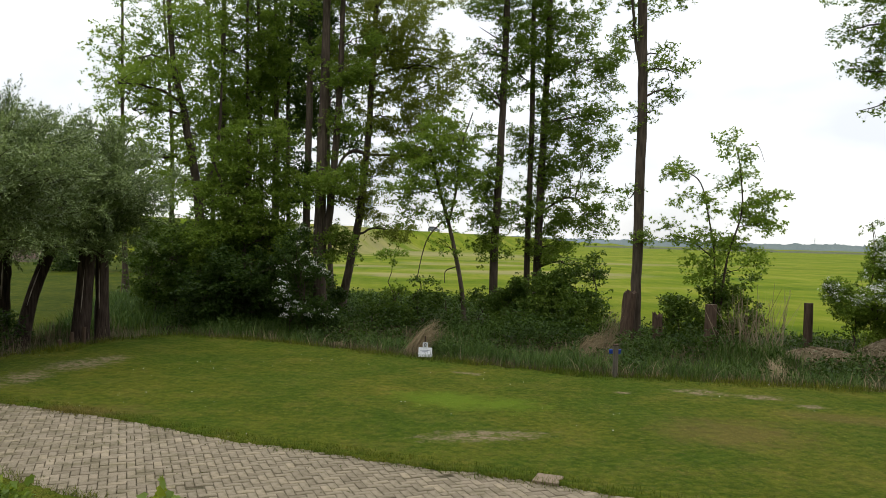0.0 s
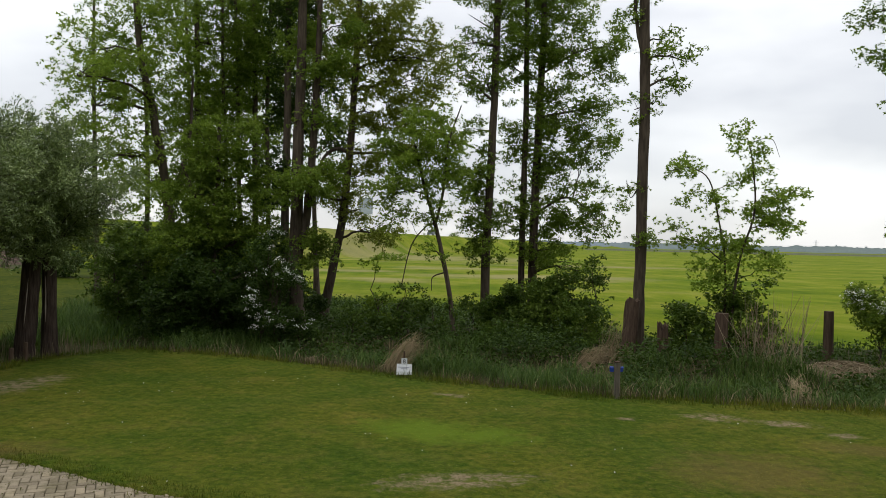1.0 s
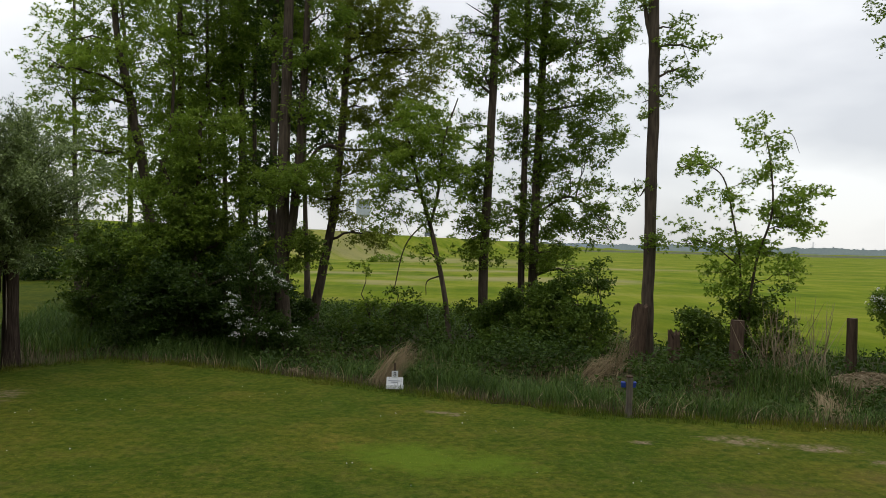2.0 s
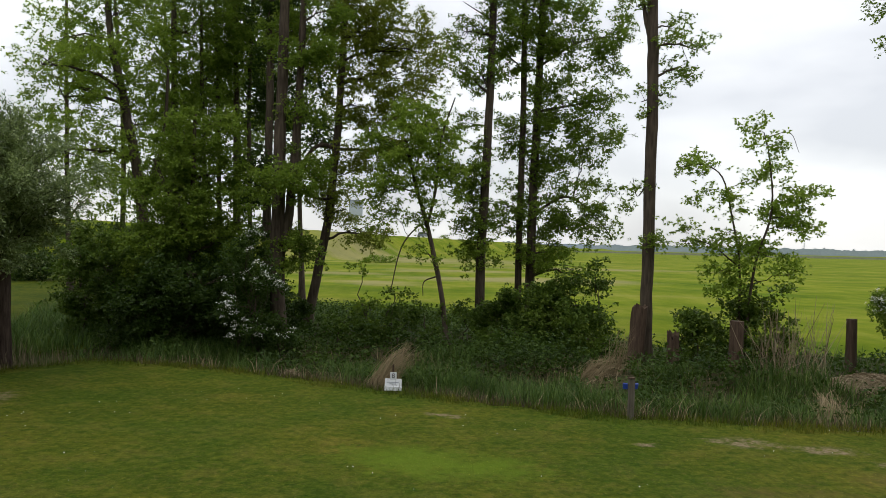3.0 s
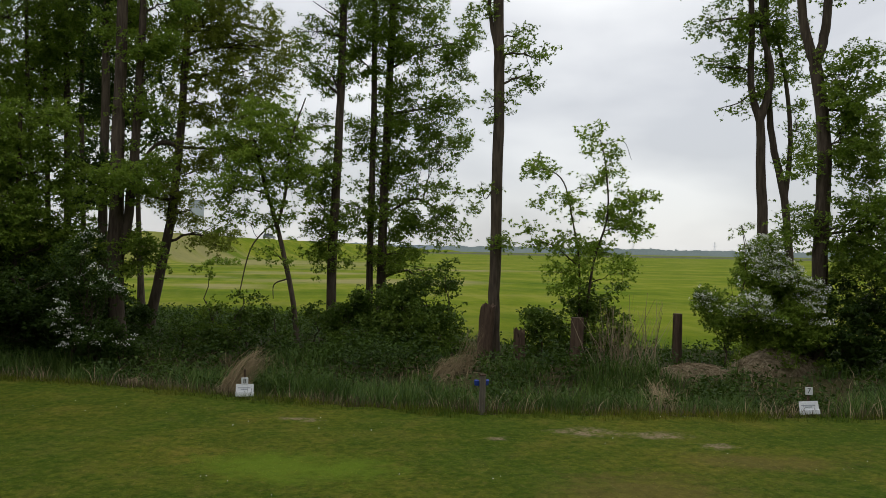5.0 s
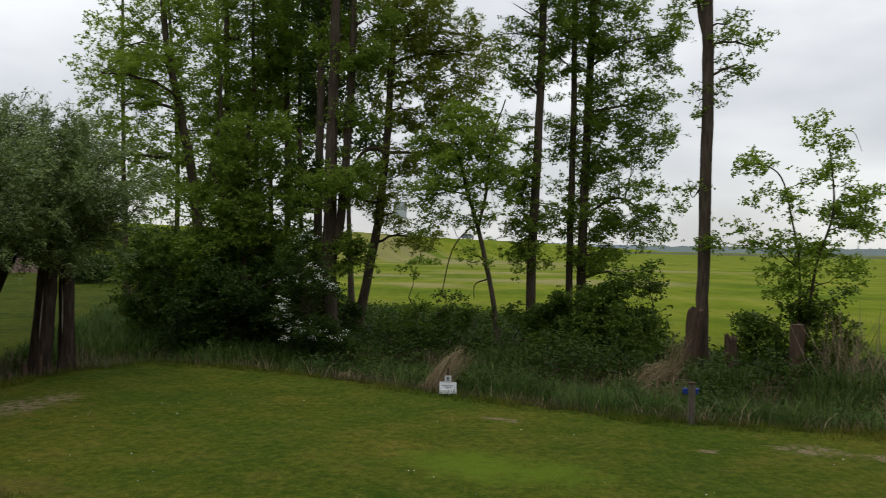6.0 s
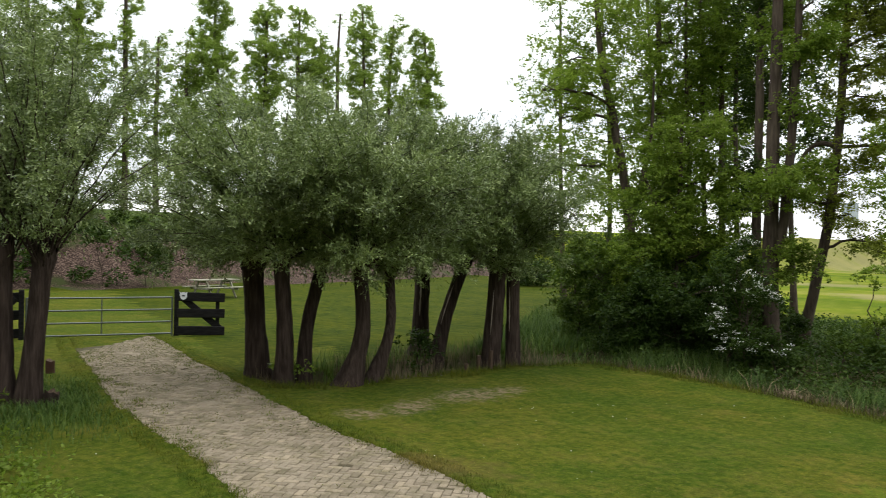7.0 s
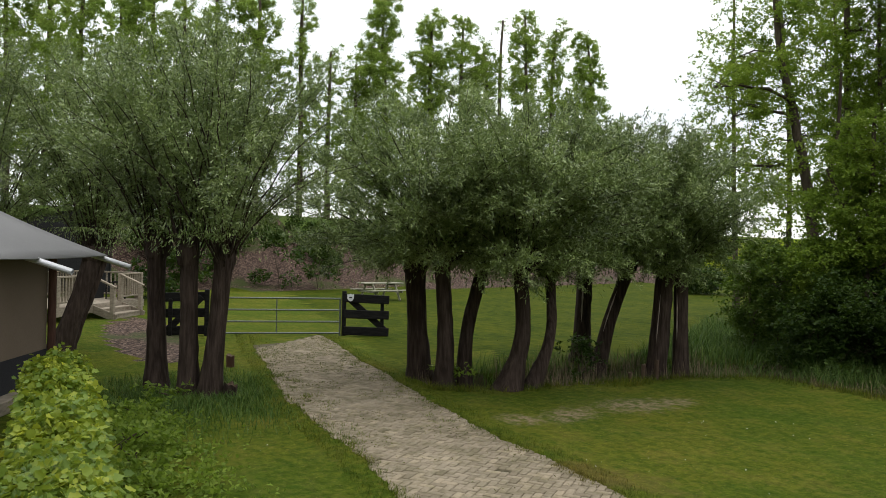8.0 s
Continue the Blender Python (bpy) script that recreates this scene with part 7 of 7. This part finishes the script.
def sheaf(top, foot, spread_top, spread_foot, n, label, seed):
    """Long dead reeds slumped from a high point down to the lawn edge."""
    rg = np.random.default_rng(seed)
    top, foot = np.array(top, float), np.array(foot, float)
    h = thing("reed_sheaf", label, "reed heap", (foot[0], foot[1], height(foot[0], foot[1])), "heaps of dead reed")
    a1 = top + rg.normal(size=(n, 3)) * spread_top
    a0 = foot + rg.normal(size=(n, 3)) * spread_foot
    a0[:, 2] = land(a0[:, 0], a0[:, 1])[0] - 0.02
    a1 = a0 + (a1 - a0) * rg.uniform(0.35, 1.15, (n, 1)) + rg.normal(size=(n, 3)) * 0.05
    rows = []
    side = unit(np.cross(a1 - a0, rg.normal(size=(n, 3)))) * 0.0042
    bow = np.array([0, 0, 1.0]) * rg.uniform(0.04, 0.24, (n, 1)) + rg.normal(size=(n, 3)) * 0.045
    for i in range(5):
        f = i / 4
        c = a0 + (a1 - a0) * f + bow * math.sin(math.pi * f)
        w = 1 - 0.6 * f
        rows += [c - side * w, c + side * w]
    V = np.stack(rows, 1).reshape(-1, 3)
    F = (np.arange(n)[:, None, None] * 10 + np.array([[2 * i, 2 * i + 1, 2 * i + 3, 2 * i + 2] for i in range(4)])[None]).reshape(-1, 4)
    tagged(piece("straw", V, F, m_sheaf, h), kind="stuff")
    return h


sheaf((-0.12, 16.8, 0.5), (-0.62, 16.25, 0), (0.1, 0.12, 0.07), (0.11, 0.1, 0), 330, "slumped sheaf of dead reed by the sign", 14)
sheaf((6.43, 15.39, 0.12), (6.33, 14.74, 0), (0.12, 0.12, 0.05), (0.14, 0.08, 0), 240, "bleached dead reed slumped to the lawn edge", 17)
sheaf((4.0, 18.1, 0.7), (3.72, 17.9, 0), (0.07, 0.05, 0.1), (0.12, 0.1, 0), 110, "narrow standing tuft of bleached reed", 15)
sheaf((3.75, 18.0, 0.16), (3.25, 17.75, 0), (0.2, 0.14, 0.05), (0.2, 0.14, 0), 220, "bleached dead reed lying at the foot of a tuft", 16)

# ---- lawn grass ----
DRIVE_N = np.array([(-16.6, 15.6), (-14.5, 14.6), (-12.26, 13.46), (-10.26, 12.55), (-8.53, 11.68), (-6.8, 10.93), (-5.56, 10.47), (-4.5, 10.08), (-3.43, 9.6), (-2.41, 8.98), (-1.28, 8.6), (-0.46, 8.26), (0.67, 7.86), (1.63, 7.43), (4.0, 6.4), (8.0, 4.8)])
DRIVE_S = np.array([(-17.6, 14.1), (-15.6, 13.0), (-12.75, 11.55), (-10.24, 10.25), (-8.24, 9.42), (-7.0, 8.97), (-5.64, 8.36), (-3.8, 7.3), (-2.0, 6.4), (0.0, 5.6), (3.0, 4.5), (6.0, 3.2)])


def on_drive(X, Y, grow=0.0):
    return (Y < np.interp(X, DRIVE_N[:, 0], DRIVE_N[:, 1]) + grow) & (Y > np.interp(X, DRIVE_S[:, 0], DRIVE_S[:, 1]) - grow) & (X > -15.9 - 0.5 * (Y - 14.6))


rng = np.random.default_rng(41)
P = scatter(150000, -17, 11, 4.5, 19.2, lambda X, Y, z, k, o, w: (k == 0) & (o < 0.12) & ~on_drive(X, Y, -0.03), rng)
bare = np.zeros(len(P), bool)
for x, y, rx, ry, turn in BARE:
    c, s = math.cos(radians(turn)), math.sin(radians(turn))
    dx, dy = P[:, 0] - x, P[:, 1] - y
    bare |= (((dx * c + dy * s) / rx) ** 2 + ((-dx * s + dy * c) / ry) ** 2 < 1.0 + 1.3 * (clumpy(P[:, 0], P[:, 1], 9.0, 11.0) - 0.5)) & (rng.random(len(P)) < 0.7)
P = P[~bare]
P = P[rng.random(len(P)) < np.clip(1.25 - 0.04 * np.hypot(P[:, 0], P[:, 1] - 3), 0.35, 1)]
n = len(P)
az = rng.uniform(0, 2 * math.pi, n)
H = rng.uniform(0.003, 0.008, n) * (0.6 + 0.8 * clumpy(P[:, 0], P[:, 1], 2.1, 2.7))
s = np.stack([np.cos(az), np.sin(az), np.zeros(n)], 1) * 0.0055
reach = rng.uniform(0.015, 0.045, n)
tip = P + np.stack([-np.sin(az) * reach, np.cos(az) * reach, H], 1)
V = np.stack([P - s, P + s, tip], 1).reshape(-1, 3)
tagged(piece("lawn_grass", V, np.arange(3 * n).reshape(n, 3), m_blade), "short mown green lawn grass", "grass", kind="stuff")

for name, line, sgn, seed in (("north", DRIVE_N, 1, 3), ("south", DRIVE_S, -1, 4)):
    pts = smooth_line(np.column_stack([line, np.zeros(len(line))]), 420)
    tg = unit(np.gradient(pts, axis=0))
    out_dir = np.stack([-tg[:, 1], tg[:, 0], np.zeros(len(pts))], 1) * sgn
    rg = np.random.default_rng(seed)
    wob = np.convolve(rg.normal(size=len(pts) + 8), np.ones(9) / 9, "valid") * 0.06 + rg.normal(size=len(pts)) * 0.012
    prof = [(-0.02, 0.006), (0.0, 0.034), (0.05, 0.046), (0.2, 0.03), (0.42, -0.006)]
    V = np.stack([pts + out_dir * (d + (wob if i < 3 else 0 * wob))[:, None] + np.array([0, 0, z]) for i, (d, z) in enumerate(prof)], 1)
    V[:, 1:3, 2] += rg.normal(size=(len(pts), 2)) * 0.006
    m = len(prof)
    i = np.arange(len(pts) - 1)[:, None] * m
    j = np.arange(m - 1)[None]
    F = np.stack([i + j, i + j + 1, i + m + j + 1, i + m + j], -1).reshape(-1, 4)
    tagged(piece("trim", V.reshape(-1, 3), F if sgn < 0 else F[:, ::-1], m_lawn, None, "", True), "turf lip grown over the edge of the drive", "turf edge", kind="structure")
    k = rg.integers(0, len(pts), 9000)
    q = pts[k] + tg[k] * rg.uniform(-0.04, 0.04, (9000, 1)) + out_dir[k] * (rg.uniform(-0.03, 0.3, 9000) + wob[k])[:, None] + np.array([0, 0, 0.03])
    V, F = blades(q, rg.uniform(0.02, 0.06, 9000), 0.8, 0.007, rg, 1)
    tagged(piece("lip_grass", V, F, m_blade), "grass on the turf lip of the drive", "grass", kind="stuff")

# grass on the far lawn behind the willows
P = scatter(120000, -34, -7, 14, 42, lambda X, Y, z, k, o, w: (k == 5) & (Y > 13 - 0.4 * (X + 10)), rng)[:5000]
V, F = blades(P, rng.uniform(0.015, 0.045, len(P)), 0.8, 0.016, rng, 1)
tagged(piece("far_grass", V, F, m_blade), "mown grass behind the pollard willows", "grass", kind="stuff")

# uncut grass by the drive; its dark blades also stand in for willow shade
P = scatter(90000, -13.0, -8.0, 6.9, 11.0, lambda X, Y, z, k, o, w: (k == 0) & ~on_drive(X, Y, 0.15) & (Y > 9.6 - 0.62 * (X + 12.2) - 2.1) & (rng.random(len(X)) < np.exp(-((X + 11.0) ** 2 + (Y - 9.0) ** 2) / 2.6)), rng)[:9000]
V, F = blades(P, rng.uniform(0.05, 0.17, len(P)), 0.8, 0.011, rng, 2)
tagged(piece("shade_grass", V, F, m_reed), "long dark grass round the willow trunks", "grass", kind="stuff")

# longer fringe along the drive, the ditch edge, and weeds in the joints
P = scatter(200000, -17, 9, 4.5, 19.2, lambda X, Y, z, k, o, w: ((k == 0) & on_drive(X, Y, 0.12) & ~on_drive(X, Y, -0.03)) | ((o > -0.12) & (o < 0.15) & (X > -9.6)), rng)[:13000]
V, F = blades(P, rng.uniform(0.04, 0.12, len(P)), 0.8, 0.009, rng, 2)
tagged(piece("edge_grass", V, F, m_blade), "longer grass fringing the drive and the ditch", "grass", kind="stuff")
P = scatter(420000, -10, 12, 12, 19.2, lambda X, Y, z, k, o, w: (o > -0.3 - 0.25 * clumpy(X, Y, 3.3, 2.9, 2)) & (o < 0.3) & (rng.random(len(X)) < 0.15 + 0.85 * clumpy(X, Y, 4.1, 3.7, 8) ** 2), rng)[:15000]
V, F = blades(P, rng.uniform(0.05, 0.17, len(P)), 0.9, 0.008, rng, 1)
tagged(piece("ditch_fringe", V, F, m_blade), "ragged unmown grass along the top of the ditch", "grass", kind="stuff")
P = scatter(260000, -16.8, 2, 5.5, 15.6, lambda X, Y, z, k, o, w: on_drive(X, Y, -0.02) & (clumpy(X, Y, 5.1, 5.7, 5) > 0.62 - 0.34 * np.clip((-9 - X) / 5, 0, 1)) & (rng.random(len(X)) < np.where(X < -11.5, 0.42, np.where(X < -6.5, 0.22, 0.03))), rng)[:26000]
P[:, 2] += rng.uniform(0.02, 0.045, len(P))
V, F = slips(P, unit(rng.normal(size=P.shape) * (1, 1, 0.3) + (0, 0, 0.35)), 0.03, 0.013, rng)
tagged(piece("joint_weeds", V, F, m_moss), "moss and grass in the joints of the drive", "weeds", kind="stuff")
rg = np.random.default_rng(77)
for line, sgn in ((DRIVE_N, -1), (DRIVE_S, 1)):
    pts = smooth_line(np.column_stack([line, np.zeros(len(line))]), 900)
    tg = unit(np.gradient(pts, axis=0))
    inward = np.stack([-tg[:, 1], tg[:, 0], np.zeros(len(pts))], 1) * sgn
    k = rg.integers(0, len(pts), 210)
    hub = pts[k] + inward[k] * (np.abs(rg.normal(size=(210, 1))) * np.where(pts[k, :1] < -7, 0.2, 0.05))
    q = np.repeat(hub, 24, axis=0) + rg.normal(size=(210 * 24, 3)) * (0.055, 0.055, 0)
    q[:, 2] = rg.uniform(0.02, 0.05, len(q))
    V, F = blades(q, rg.uniform(0.02, 0.065, len(q)), 0.9, 0.007, rg, 1)
    tagged(piece("edge_tufts", V, F, m_blade), "tufts of grass creeping over the drive", "grass", kind="stuff")
# daisies
P = scatter(1500, -9, 9, 8, 16, lambda X, Y, z, k, o, w: (k == 0) & ~on_drive(X, Y) & (clumpy(X, Y, 1.3, 1.9, 7) > 0.6), rng)[:90]
P[:, 2] += 0.05
D = unit(rng.normal(size=(len(P), 3)) * (1, 1, 0.1))
V, F = leaves(P, D, 0.016, 0.016, rng, 0.05)
tagged(piece("daisies", V, F, m_blossom), "scattered tiny white daisies in the lawn", "flowers", kind="stuff")

# ---- the paved drive ----


def paver_shader(name, per_object):
    m, nt, b = shader(name, 0.9)
    n1, n2 = noise_tex(nt, 0.7, 4), noise_tex(nt, 70, 5)
    r1 = ramp(nt, [(0.3, (0.225, 0.186, 0.13)), (0.7, (0.325, 0.276, 0.2))])
    r2 = ramp(nt, [(0.3, (0.18, 0.15, 0.104)), (0.7, (0.375, 0.326, 0.244))])
    nt.links.new(n1.outputs["Fac"], r1.inputs["Fac"])
    nt.links.new(n2.outputs["Fac"], r2.inputs["Fac"])
    c = mix(nt, 0.4, r1.outputs[0], r2.outputs[0])
    n3 = noise_tex(nt, 3.2, 8, rough=0.75)
    r3 = ramp(nt, [(0.46, (0, 0, 0)), (0.64, (0.65, 0.65, 0.65))])
    nt.links.new(n3.outputs["Fac"], r3.inputs["Fac"])
    c = mix(nt, r3.outputs[0], c, (0.115, 0.105, 0.05))
    if per_object:
        src = nt.nodes.new("ShaderNodeObjectInfo").outputs["Random"]
    else:
        src = nt.nodes.new("ShaderNodeNewGeometry").outputs["Random Per Island"]
    rr = ramp(nt, [(0.0, (0.78, 0.76, 0.73)), (0.4, (0.97, 0.96, 0.94)), (0.85, (1.07, 1.05, 1.02)), (1.0, (1.24, 1.21, 1.15))])
    nt.links.new(src, rr.inputs["Fac"])
    nt.links.new(mix(nt, 1.0, c, rr.outputs[0], "MULTIPLY"), b.inputs["Base Color"])
    bump(nt, b, n2.outputs["Fac"], 0.35, 0.004)
    return m


m_paver, m_paver_rest = paver_shader("concrete_paver", True), paver_shader("concrete_paver_joined", False)
m_joint = two_scale("sandy_joint_soil", [(0.35, (0.05, 0.045, 0.022)), (0.65, (0.11, 0.095, 0.055))], [(0.35, (0.04, 0.036, 0.02)), (0.65, (0.18, 0.155, 0.1))], 1.5, 40, 0.95, 0.5, 0.01)
xs = np.linspace(-15.6, 6.0, 80)
bed, bf = [], []
for i, x in enumerate(xs):
    y0, y1 = np.interp(x, DRIVE_S[:, 0], DRIVE_S[:, 1]) - 0.02, np.interp(x, DRIVE_N[:, 0], DRIVE_N[:, 1]) + 0.02
    bed += [(x, y0, -0.03), (x, y0, 0.008), (x, y1, 0.008), (x, y1, -0.03)]
    if i:
        o = 4 * (i - 1)
        bf += [(o + k, o + 4 + k, o + 5 + k, o + 1 + k) for k in range(3)]
drive = piece("pavement", bed, bf, m_joint)
tagged(drive, "drive of pale concrete block pavers in herringbone", "drive", kind="structure")

PL, PW, PH = 0.1667, 0.08335, 0.03
hx, hy, bv = PL / 2 - 0.0038, PW / 2 - 0.0038, 0.008
one = np.array([(sx * (hx - i), sy * (hy - i), z) for i, z in ((0, -PH), (0, -0.004), (bv, 0.0)) for sx, sy in ((-1, -1), (1, -1), (1, 1), (-1, 1))])
onef = np.array([(4 * r + k, 4 * r + (k + 1) % 4, 4 * r + 4 + (k + 1) % 4, 4 * r + 4 + k) for r in range(2) for k in range(4)] + [(8, 9, 10, 11)])
paver_mesh = mesh_from("paver", one, onef, m_paver)
rng = np.random.default_rng(51)
lay = radians(22)
cl, sl = math.cos(lay), math.sin(lay)
cells = []
for i in range(-230, 150):
    for j in range(-60, 270):
        k = (i - j) % 4
        if k == 0:
            p, q, vert = (i + 1.0) * PW, (j + 0.5) * PW, 0
        elif k == 2:
            p, q, vert = (i + 0.5) * PW, j * PW, 1
        else:
            continue
        cells.append((p * cl - q * sl, p * sl + q * cl, vert))
C = np.array(cells)
C = C[on_drive(C[:, 0], C[:, 1], 0.07) & (C[:, 0] < 5.9)]
C = C[rng.random(len(C)) > 0.004]
near = (C[:, 0] > -3.3) & (C[:, 0] < 0.5) & (C[:, 1] > 7.05)
idx = np.nonzero(near)[0]
idx = idx[np.argsort(np.hypot(C[idx, 0] + 1.2, C[idx, 1] - 8.0))][:300]
chosen = np.zeros(len(C), bool)
chosen[idx] = True
zj = 0.024 + rng.normal(size=len(C)) * 0.0025 - 0.012 * (clumpy(C[:, 0], C[:, 1], 0.9, 1.2) - 0.5)
tilt = rng.normal(size=(len(C), 2)) * 0.9
rot = rng.normal(size=len(C)) * 1.2
Vs, Fs, o = [], [], 0
for i in range(len(C)):
    m = pose(C[i, 0], C[i, 1], zj[i], tilt[i, 0], tilt[i, 1], math.degrees(lay) + 90 * C[i, 2] + rot[i])
    if chosen[i]:
        ob = new("paver", paver_mesh)
        ob.parent = drive
        ob.matrix_basis = m
    else:
        M = np.array(m)
        Vs.append(one @ M[:3, :3].T + M[:3, 3])
        Fs.append(onef + o)
        o += len(one)
rest = piece("paver_rest", np.concatenate(Vs), np.concatenate(Fs), m_paver_rest, drive)
tagged(rest, kind="stuff")

# ---- the plan above is drawn at five sixths; bring everything to true size ----
TRUE = Matrix.Scale(1.2, 4)
for ob in list(scene.objects):
    if ob.parent is None and ob is not cam and ob is not sun:
        ob.matrix_basis = TRUE @ ob.matrix_basis
